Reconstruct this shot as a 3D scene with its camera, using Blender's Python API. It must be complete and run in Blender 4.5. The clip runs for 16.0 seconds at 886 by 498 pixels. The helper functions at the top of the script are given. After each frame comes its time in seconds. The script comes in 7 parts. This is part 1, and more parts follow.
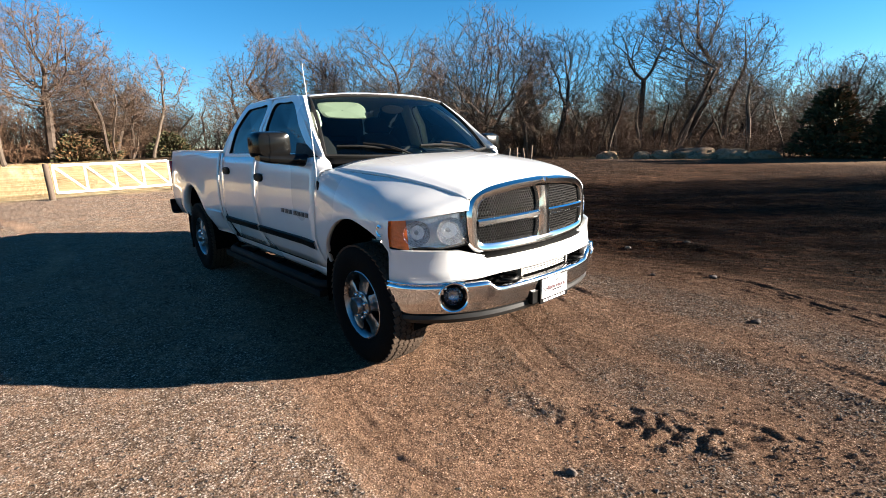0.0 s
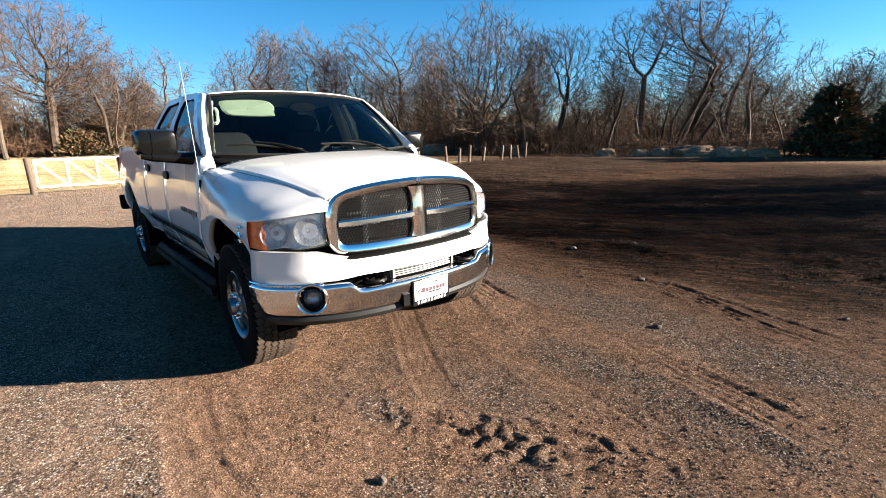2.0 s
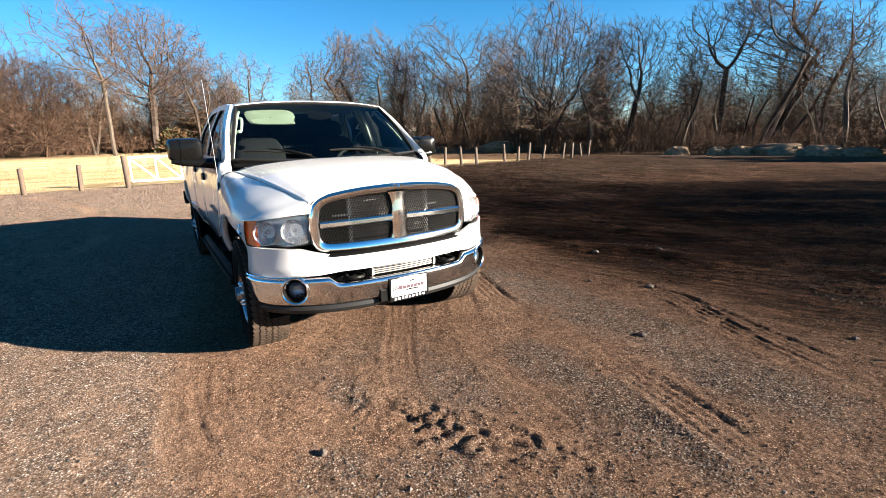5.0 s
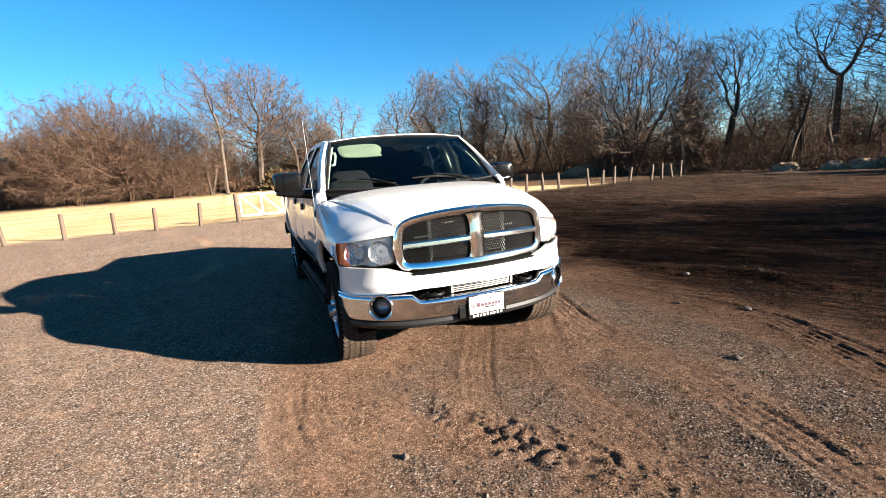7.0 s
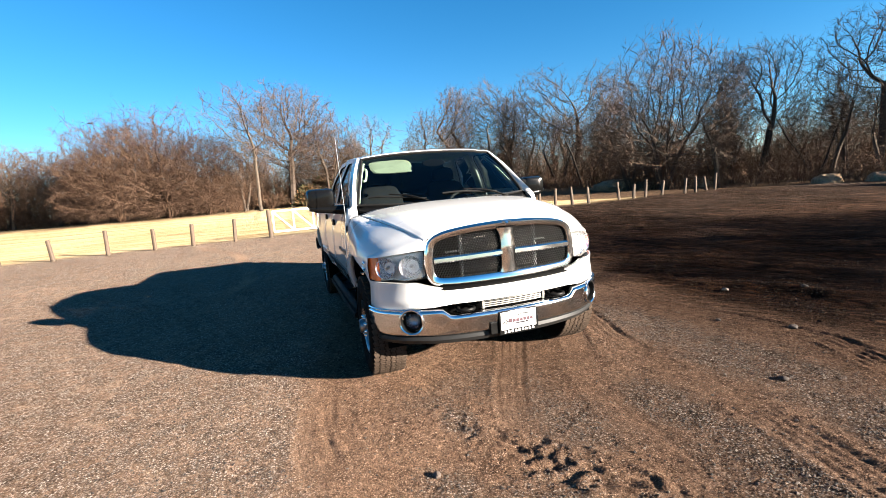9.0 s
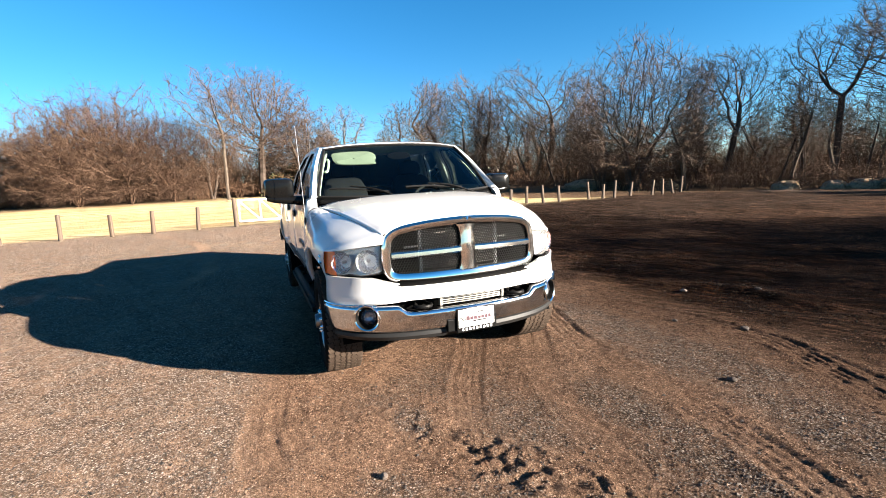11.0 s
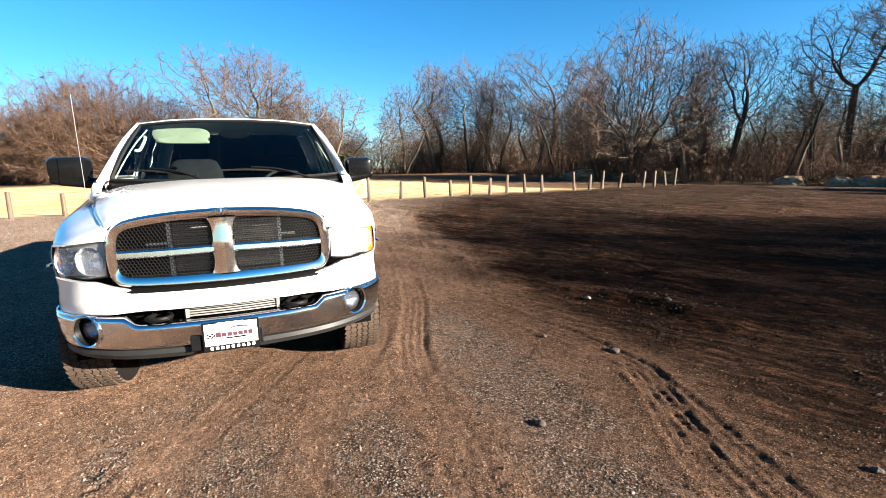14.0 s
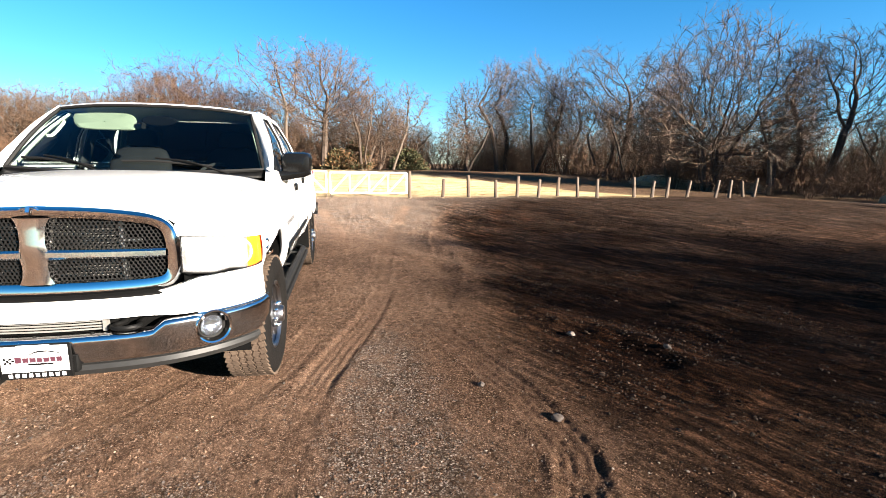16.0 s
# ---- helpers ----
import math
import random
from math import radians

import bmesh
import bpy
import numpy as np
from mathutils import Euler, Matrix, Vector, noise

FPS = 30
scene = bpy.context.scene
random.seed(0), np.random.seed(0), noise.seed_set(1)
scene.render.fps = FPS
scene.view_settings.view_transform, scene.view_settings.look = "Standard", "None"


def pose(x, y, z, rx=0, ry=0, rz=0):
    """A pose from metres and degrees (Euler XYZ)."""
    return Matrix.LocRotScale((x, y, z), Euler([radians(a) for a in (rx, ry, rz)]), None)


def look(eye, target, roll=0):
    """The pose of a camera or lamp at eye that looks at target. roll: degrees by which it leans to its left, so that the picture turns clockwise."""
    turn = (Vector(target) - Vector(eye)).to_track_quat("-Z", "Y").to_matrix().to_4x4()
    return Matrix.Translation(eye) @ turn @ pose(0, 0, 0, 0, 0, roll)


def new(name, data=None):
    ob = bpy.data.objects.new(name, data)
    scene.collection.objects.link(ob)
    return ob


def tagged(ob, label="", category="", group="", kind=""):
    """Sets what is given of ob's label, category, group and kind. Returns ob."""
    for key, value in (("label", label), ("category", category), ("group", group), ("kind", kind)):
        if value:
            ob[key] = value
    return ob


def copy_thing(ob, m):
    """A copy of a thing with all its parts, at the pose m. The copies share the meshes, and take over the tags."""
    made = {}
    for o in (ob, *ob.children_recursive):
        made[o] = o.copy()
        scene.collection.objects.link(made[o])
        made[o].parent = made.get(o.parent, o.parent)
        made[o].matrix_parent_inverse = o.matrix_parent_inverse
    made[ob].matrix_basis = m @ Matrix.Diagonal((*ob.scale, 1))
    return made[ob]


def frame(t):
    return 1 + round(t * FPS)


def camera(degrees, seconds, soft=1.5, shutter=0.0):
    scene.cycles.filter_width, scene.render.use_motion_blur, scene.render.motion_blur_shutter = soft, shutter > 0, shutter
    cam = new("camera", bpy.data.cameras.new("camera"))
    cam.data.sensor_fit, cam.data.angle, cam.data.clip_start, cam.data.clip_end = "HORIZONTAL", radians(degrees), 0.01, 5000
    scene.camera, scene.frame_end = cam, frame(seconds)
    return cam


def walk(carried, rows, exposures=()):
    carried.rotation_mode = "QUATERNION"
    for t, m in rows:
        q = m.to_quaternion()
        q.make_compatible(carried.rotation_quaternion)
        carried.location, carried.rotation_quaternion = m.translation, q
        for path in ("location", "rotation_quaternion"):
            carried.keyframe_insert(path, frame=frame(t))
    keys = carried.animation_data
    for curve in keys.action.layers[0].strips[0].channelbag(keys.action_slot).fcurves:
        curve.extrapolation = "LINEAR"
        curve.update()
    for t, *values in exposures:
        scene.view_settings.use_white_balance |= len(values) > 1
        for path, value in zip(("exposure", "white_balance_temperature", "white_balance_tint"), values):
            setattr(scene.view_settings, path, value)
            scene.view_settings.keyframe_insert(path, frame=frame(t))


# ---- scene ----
cam = camera(86.5, 16.0, soft=0.55)
PATH = [
    (0, (2.59, -2.519, 1.459), (1.132, -1.225, 1.009), -1.8),
    (0.5, (2.715, -2.352, 1.461), (1.248, -1.072, 1.0), -1.9),
    (1, (2.93, -2.176, 1.457), (1.456, -0.904, 1.0), -1.6),
    (1.5, (3.094, -2.075, 1.46), (1.622, -0.802, 1.0), -1.3),
    (2, (3.129, -1.832, 1.457), (1.648, -0.572, 0.993), -1.5),
    (2.5, (3.069, -1.697, 1.469), (1.575, -0.448, 1.01), -1.3),
    (3, (3.171, -1.549, 1.465), (1.656, -0.327, 1.004), -1.3),
    (3.5, (3.337, -1.354, 1.459), (1.758, -0.21, 1.011), -1.9),
    (3.7, (3.37, -1.322, 1.468), (1.779, -0.195, 1.024), -1.9),
    (5.8, (3.792, -1.521, 1.538), (2.066, -0.602, 1.118), -2.7),
    (6, (3.8, -1.505, 1.491), (2.049, -0.619, 1.105), -3.1),
    (6.5, (3.812, -1.496, 1.498), (2.013, -0.697, 1.14), -3.7),
    (7, (3.815, -1.489, 1.489), (1.983, -0.761, 1.154), -4.3),
    (7.5, (3.813, -1.491, 1.491), (1.955, -0.823, 1.172), -4.9),
    (8, (3.809, -1.486, 1.483), (1.932, -0.863, 1.183), -5.2),
    (8.2, (3.809, -1.491, 1.486), (1.922, -0.889, 1.207), -5.2),
    (10.5, (3.76, -1.516, 1.485), (1.91, -0.804, 1.219), -3.5),
    (11, (3.767, -1.391, 1.477), (1.929, -0.659, 1.184), -2.9),
    (11.5, (3.725, -1.135, 1.468), (1.894, -0.39, 1.165), -2.5),
    (12, (3.686, -0.835, 1.427), (1.86, -0.079, 1.12), -2.5),
    (12.5, (3.556, -0.553, 1.482), (1.722, 0.172, 1.154), -2.2),
    (13, (3.66, -0.273, 1.457), (1.815, 0.426, 1.13), -1.8),
    (13.5, (3.742, -0.068, 1.436), (1.896, 0.624, 1.1), -1.5),
    (14, (3.689, 0.264, 1.412), (1.838, 0.94, 1.066), -1.5),
    (14.5, (3.599, 0.594, 1.441), (1.734, 1.22, 1.08), -1.3),
    (15, (3.537, 0.902, 1.447), (1.661, 1.499, 1.095), -0.3),
    (15.5, (3.455, 1.164, 1.421), (1.568, 1.726, 1.071), 0.1),
    (16, (3.28, 1.449, 1.441), (1.353, 1.849, 1.084), 0.9),
]
walk(cam, [(t, look(eye, target, roll)) for t, eye, target, roll in PATH], exposures=[(0, 3.08), (3.5, 3.18), (8, 3.18), (13, 3.30), (16, 3.36)])

# ---- light ----
SUN_AZ, SUN_EL = 45.5, 15.5
TO_SUN = Vector((math.cos(radians(SUN_AZ)) * math.cos(radians(SUN_EL)), math.sin(radians(SUN_AZ)) * math.cos(radians(SUN_EL)), math.sin(radians(SUN_EL))))
world = bpy.data.worlds.new("sky")
scene.world = world
world.use_nodes = True
wn = world.node_tree
sky = wn.nodes.new("ShaderNodeTexSky")
sky.sky_type = "NISHITA"
sky.sun_disc = False
sky.sun_elevation = radians(SUN_EL)
sky.sun_rotation = radians(90 - SUN_AZ)
sky.altitude = 800
sky.air_density, sky.dust_density, sky.ozone_density = 1.0, 0.0, 5.0
wn.nodes["Background"].inputs["Strength"].default_value = 0.0250
deep = wn.nodes.new("ShaderNodeHueSaturation")
deep.inputs["Hue"].default_value, deep.inputs["Saturation"].default_value = 0.493, 1.18
wn.links.new(sky.outputs["Color"], deep.inputs["Color"])
wn.links.new(deep.outputs["Color"], wn.nodes["Background"].inputs["Color"])
sun_data = bpy.data.lights.new("sun", "SUN")
sun_data.energy, sun_data.angle, sun_data.color = 5.0, radians(0.53), (1.0, 0.89, 0.76)
sun = new("sun", sun_data)
sun.matrix_world = look(TO_SUN * 60, (0, 0, 0))

# ---- mesh tools ----


class Geo:
    """Vertices and faces, gathered piece by piece."""

    def __init__(self):
        self.v, self.f, self.n = [], [], 0

    def add(self, verts, faces):
        self.v.append(np.asarray(verts, float).reshape(-1, 3))
        self.f.extend([tuple(i + self.n for i in face) for face in faces])
        self.n += len(self.v[-1])
        return self

    def box(self, lo, hi, m=None):
        (a, b, c), (d, e, f) = lo, hi
        v = np.array([(a, b, c), (d, b, c), (d, e, c), (a, e, c), (a, b, f), (d, b, f), (d, e, f), (a, e, f)], float)
        if m is not None:
            v = np.array([m @ Vector(p) for p in v])
        return self.add(v, [(0, 3, 2, 1), (4, 5, 6, 7), (0, 1, 5, 4), (1, 2, 6, 5), (2, 3, 7, 6), (3, 0, 4, 7)])

    def rows(self, grid, closed_u=False, closed_v=False, flip=False):
        """A grid of points [rows][columns] joined by quads."""
        g = np.asarray(grid, float)
        r, c = g.shape[:2]
        faces = []
        for i in range(r if closed_u else r - 1):
            for j in range(c if closed_v else c - 1):
                q = (i * c + j, i * c + (j + 1) % c, (i + 1) % r * c + (j + 1) % c, (i + 1) % r * c + j)
                faces.append(q[::-1] if flip else q)
        return self.add(g.reshape(-1, 3), faces)

    def tube(self, path, radius, sides=8, caps=True, tip=False):
        """A round bar along a path; radius is one number or one for each point."""
        p = np.asarray(path, float)
        rad = np.broadcast_to(np.asarray(radius, float), (len(p),))
        along = np.gradient(p, axis=0)
        along /= np.linalg.norm(along, axis=1)[:, None] + 1e-9
        up = np.array((0, 0, 1.0)) if abs(along[0][2]) < 0.9 else np.array((1.0, 0, 0))
        side = np.cross(along, up)
        side /= np.linalg.norm(side, axis=1)[:, None] + 1e-9
        top = np.cross(side, along)
        a = np.arange(sides) * 2 * np.pi / sides
        ring = p[:, None] + rad[:, None, None] * (np.cos(a)[None, :, None] * side[:, None] + np.sin(a)[None, :, None] * top[:, None])
        start = self.n
        self.rows(ring, closed_v=True)
        if caps:
            self.f.append(tuple(start + j for j in range(sides)))
            self.f.append(tuple(start + (len(p) - 1) * sides + j for j in reversed(range(sides))))
        return self

    def lathe(self, profile, centre, axis="y", sides=32, close=False):
        """Turns (radius, along) points round an axis through centre."""
        a = np.arange(sides) * 2 * np.pi / sides
        g = np.zeros((len(profile), sides, 3))
        for i, (r, h) in enumerate(profile):
            c, s = r * np.cos(a), r * np.sin(a)
            g[i] = {"x": np.stack([0 * a + h, c, s], -1), "y": np.stack([c, 0 * a + h, s], -1), "z": np.stack([c, s, 0 * a + h], -1)}[axis]
        return self.rows(g + np.asarray(centre, float), closed_u=close, closed_v=True)

    def mesh(self, name):
        me = bpy.data.meshes.new(name)
        me.from_pydata(np.concatenate(self.v).tolist() if self.v else [], [], self.f)
        me.update()
        return me


def part(name, geo, material, parent=None, label="", smooth=True, bevel=0.0, solid=0.0, kind=""):
    """One mesh object, under a thing or a part where one is given."""
    me = geo.mesh(name)
    me.materials.append(material)
    fix = bmesh.new()
    fix.from_mesh(me)
    bmesh.ops.recalc_face_normals(fix, faces=fix.faces)
    fix.to_mesh(me)
    fix.free()
    ob = new(name, me)
    if smooth:
        me.shade_smooth()
    if solid:
        mod = ob.modifiers.new("thickness", "SOLIDIFY")
        mod.thickness, mod.offset = solid, -1
    if bevel:
        mod = ob.modifiers.new("edge", "BEVEL")
        mod.width, mod.segments, mod.limit_method, mod.angle_limit = bevel, 2, "ANGLE", radians(40)
    if smooth and (bevel or True):
        sharp(me)
    if parent:
        ob.parent = parent
    return tagged(ob, label=label, kind=kind)


def sharp(me, degrees=38):
    """Marks edges that turn by more than so many degrees as sharp."""
    bm = bmesh.new()
    bm.from_mesh(me)
    for e in bm.edges:
        if len(e.link_faces) == 2 and e.calc_face_angle(0) > radians(degrees):
            e.smooth = False
    bm.to_mesh(me)
    bm.free()


def thing(name, label, category, at=(0, 0, 0), group=""):
    """An empty at a thing's base, to hold its parts."""
    ob = new(name)
    ob.location = at
    ob.empty_display_size = 0.2
    return tagged(ob, label=label, category=category, group=group)


def smoothstep(a, b, x):
    t = np.clip((x - a) / (b - a), 0, 1)
    return t * t * (3 - 2 * t)


def lattice_noise(x, y, cell, seed):
    """Smooth noise from -1 to 1 over arrays of places, with blobs about one cell wide."""
    table = np.random.default_rng(seed).uniform(-1, 1, (257, 257))
    table[256], table[:, 256] = table[0], table[:, 0]
    u, v = np.asarray(x) / cell, np.asarray(y) / cell
    i, j = np.floor(u).astype(int), np.floor(v).astype(int)
    a, b = u - i, v - j
    a, b = a * a * (3 - 2 * a), b * b * (3 - 2 * b)
    i, j = i % 256, j % 256
    return (table[i, j] * (1 - a) + table[i + 1, j] * a) * (1 - b) + (table[i, j + 1] * (1 - a) + table[i + 1, j + 1] * a) * b


# ---- materials ----
def material(name):
    m = bpy.data.materials.new(name)
    m.use_nodes = True
    return m, m.node_tree, m.node_tree.nodes["Principled BSDF"]


def node(tree, kind, **inputs):
    n = tree.nodes.new(kind)
    for key, value in inputs.items():
        n.inputs[key.replace("_", " ")].default_value = value
    return n


def ramp(tree, fac, stops):
    n = tree.nodes.new("ShaderNodeValToRGB")
    while len(n.color_ramp.elements) < len(stops):
        n.color_ramp.elements.new(0.5)
    for e, (pos, col) in zip(n.color_ramp.elements, stops):
        e.position, e.color = pos, (*col, 1) if len(col) == 3 else col
    tree.links.new(fac, n.inputs["Fac"])
    return n.outputs["Color"]


def mix(tree, fac, a, b, blend="MIX"):
    n = tree.nodes.new("ShaderNodeMix")
    n.data_type, n.blend_type = "RGBA", blend
    for slot, value in ((0, fac), (6, a), (7, b)):
        if hasattr(value, "is_linked"):
            tree.links.new(value, n.inputs[slot])
        elif slot == 0:
            n.inputs[0].default_value = value
        else:
            n.inputs[slot].default_value = (*value, 1)
    return n.outputs[2]


def plain(name, colour, rough=0.5, metal=0.0, coat=0.0, grain=0.0, scale=60.0, bump=0.0, spec=0.5):
    """A surface of one colour with uneven tone, uneven gloss and, where asked, fine relief."""
    m, t, b = material(name)
    b.inputs["Metallic"].default_value, b.inputs["Coat Weight"].default_value = metal, coat
    b.inputs["Specular IOR Level"].default_value = spec
    b.inputs["Coat Roughness"].default_value = 0.03
    co = t.nodes.new("ShaderNodeTexCoord")
    fine = node(t, "ShaderNodeTexNoise", Scale=scale, Detail=4.0)
    broad = node(t, "ShaderNodeTexNoise", Scale=scale / 14, Detail=2.0)
    for n in (fine, broad):
        t.links.new(co.outputs["Object"], n.inputs["Vector"])
    lo, hi = [c * (1 - grain) for c in colour], [min(1, c * (1 + grain)) for c in colour]
    tone = mix(t, 0.5, ramp(t, fine.outputs["Fac"], [(0.3, lo), (0.7, hi)]), ramp(t, broad.outputs["Fac"], [(0.3, lo), (0.7, hi)]))
    t.links.new(tone, b.inputs["Base Color"])
    r = t.nodes.new("ShaderNodeMapRange")
    r.inputs["To Min"].default_value, r.inputs["To Max"].default_value = max(0.0, rough * 0.8), min(1, rough * 1.25)
    t.links.new(broad.outputs["Fac"], r.inputs["Value"])
    t.links.new(r.outputs["Result"], b.inputs["Roughness"])
    if bump:
        n = node(t, "ShaderNodeBump", Strength=bump, Distance=0.01)
        t.links.new(fine.outputs["Fac"], n.inputs["Height"])
        t.links.new(n.outputs["Normal"], b.inputs["Normal"])
    return m

# ---- ground ----
FENCE_X, FENCE_Z = -13.1, 0.26
TRACKS = [  # wheel tracks over the lot: the line, the depth, how clear the tread is, the width
    ([(-0.5, 0.56), (-0.1, 0.38), (0.35, 0.17), (0.75, -0.05), (1.19, -0.26), (1.50, -0.35), (1.75, -0.42)], 0.5, 1.0, 0.24),
    ([(-3.6, 1.52), (-1.4, 1.30), (-0.06, 1.02), (0.32, 0.84), (0.82, 0.57), (1.38, 0.36), (1.78, 0.27), (2.4, 0.16)], 0.6, 0.8, 0.24),
    ([(-2.4, 1.95), (-0.9, 1.62), (0.24, 1.24), (0.70, 1.14), (1.38, 1.09), (2.02, 1.02), (2.55, 0.88), (3.1, 0.74)], 1.0, 1.0, 0.26),
    ([(-0.9, 2.14), (-0.06, 2.36), (0.57, 2.52), (1.30, 2.58), (2.17, 2.33), (3.0, 2.02)], 0.9, 1.0, 0.25),
    ([(1.0, 2.72), (1.67, 2.40), (2.22, 2.09), (2.9, 1.93)], 0.8, 1.0, 0.22),
    ([(0.05, -1.10), (0.40, -1.28), (0.80, -1.33), (1.25, -1.25), (1.8, -1.05), (2.5, -0.95)], 0.6, 1.0, 0.26),
    ([(-0.1, -1.25), (0.35, -1.42), (0.95, -1.50), (1.7, -1.42)], 0.5, 0.6, 0.24),
    ([(-11.0, 4.9), (-9.7, 4.4), (-7.2, 3.5), (-5.0, 3.05), (-3.1, 2.88), (-2.1, 2.62), (-1.2, 2.30)], 2.0, 1.0, 0.30),
    ([(-10.5, 3.2), (-7.5, 2.6), (-4.6, 2.1), (-2.2, 1.75)], 1.0, 0.8, 0.28),
    ([(-11.5, 6.8), (-8.6, 5.3), (-5.2, 4.4), (-2.6, 4.2), (0.4, 4.9), (2.6, 6.2)], 1.6, 1.0, 0.30),
    ([(-9.8, 6.6), (-6.4, 5.4), (-3.4, 5.2), (-0.4, 5.9), (2.0, 7.2)], 1.6, 1.0, 0.30),
    ([(-2.9, 3.4), (-1.0, 3.45), (1.2, 3.8), (3.2, 4.5)], 1.4, 1.0, 0.28),
    ([(-4.4, 8.0), (-1.8, 7.4), (0.8, 8.2), (3.4, 9.8)], 1.8, 0.8, 0.32),
    ([(-7.0, 10.4), (-4.2, 9.8), (-0.8, 10.6), (2.8, 12.6)], 2.0, 0.8, 0.34),
    ([(-12.6, -4.2), (-9.0, -2.6), (-5.6, -2.2), (-2.6, -3.2)], 0.8, 0.6, 0.28),
    ([(-12.4, -0.6), (-9.0, 0.9), (-6.4, 1.3), (-3.8, 1.35)], 0.8, 0.6, 0.28),
]
CHURN = [(0.10, -0.84), (0.40, -0.80), (0.93, -0.66), (1.20, -0.58), (1.50, -0.45), (1.75, -0.34), (1.95, -0.18), (2.12, -0.05), (2.40, 0.03), (2.8, 0.10)]  # a strip churned by deep tyre lugs


def spaced(lo, hi, step, reach, grow=1.13):
    """Places at even steps from lo to hi, then ever wider apart to -reach and reach."""
    mid = list(np.arange(lo, hi + step / 2, step))
    out, s, at = [], step, hi
    while at < reach:
        s *= grow if at < hi + 14 else 1.14
        at += s
        out.append(at)
    back, s, at = [], step, lo
    while at > -reach:
        s *= grow if at > lo - 10 else 1.14
        at -= s
        back.append(at)
    return np.array(back[::-1] + mid + out)


def base_height(x, y):
    """The broad lie of the land: a gentle rise towards the fence and the field."""
    x, y = np.asarray(x, float), np.asarray(y, float)
    rise = 0.26 * smoothstep(-2.5, -13.1, x) * (1 - 0.75 * smoothstep(17.5, 23, y))
    rise = rise + 0.52 * np.maximum(smoothstep(-13.5, -40, x) * smoothstep(20, 10, y), smoothstep(-22, -38, x))
    return rise + 0.02 * lattice_noise(x, y, 6.0, 3) * smoothstep(2, 9, np.hypot(x + 1, y))


def track_cover(x, y):
    """How far a place lies within a wheel track (0 to 1), and the relief of its tread."""
    cover, relief = np.zeros_like(x), np.zeros_like(x)
    for n, (line, deep, clear, wide) in enumerate(TRACKS):
        line = np.array(line)
        run = np.r_[0, np.cumsum(np.hypot(*np.diff(line, axis=0).T))]
        length = run[-1]
        at_k = np.arange(0, length, 0.05)
        path = np.stack([np.interp(at_k, run, line[:, k]) for k in (0, 1)], -1)
        for _ in range(6):  # round off the corners
            path[1:-1] = 0.25 * path[:-2] + 0.5 * path[1:-1] + 0.25 * path[2:]
        cx, cy = path.T
        a = np.unwrap(np.arctan2(np.gradient(cy), np.gradient(cx)))
        near = (x > cx.min() - 0.4) & (x < cx.max() + 0.4) & (y > cy.min() - 0.4) & (y < cy.max() + 0.4)
        if not near.any():
            continue
        qx, qy = x[near], y[near]
        d2 = np.full(qx.shape, 9.0)
        at, off = np.zeros(qx.shape), np.zeros(qx.shape)
        for k in range(0, len(cx), 2):
            dx, dy = qx - cx[k], qy - cy[k]
            dd = dx * dx + dy * dy
            closer = dd < d2
            d2 = np.where(closer, dd, d2)
            along = dx * np.cos(a[k]) + dy * np.sin(a[k])
            at = np.where(closer, k * 0.05 + along, at)
            off = np.where(closer, -dx * np.sin(a[k]) + dy * np.cos(a[k]), off)
        off = off + 0.012 * lattice_noise(qx, qy, 0.35, 80 + n)
        ends = smoothstep(0, 0.5, at) * smoothstep(length, length - 0.6, at)
        half = wide / 2
        inside = smoothstep(half + 0.02, half - 0.02, np.abs(off)) * ends
        lip = np.exp(-((np.abs(off) - half - 0.02) / 0.030) ** 2) * ends
        lug = 0.45 * np.sin((at + np.abs(off) * 0.7) * 2 * np.pi / 0.085) * np.where(np.sin(off * 60 + 0.8) > 0, 1.0, -0.7) + 0.75 * np.cos(off * 2 * np.pi / 0.062)
        patch = 0.35 + 0.65 * smoothstep(-0.4, 0.4, lattice_noise(qx, qy, 0.8, 40 + n))
        cover[near] = np.maximum(cover[near], inside * patch)
        relief[near] += deep * patch * (inside * (-0.005 + 0.0042 * clear * lug) + 0.0060 * lip)
    return cover, relief


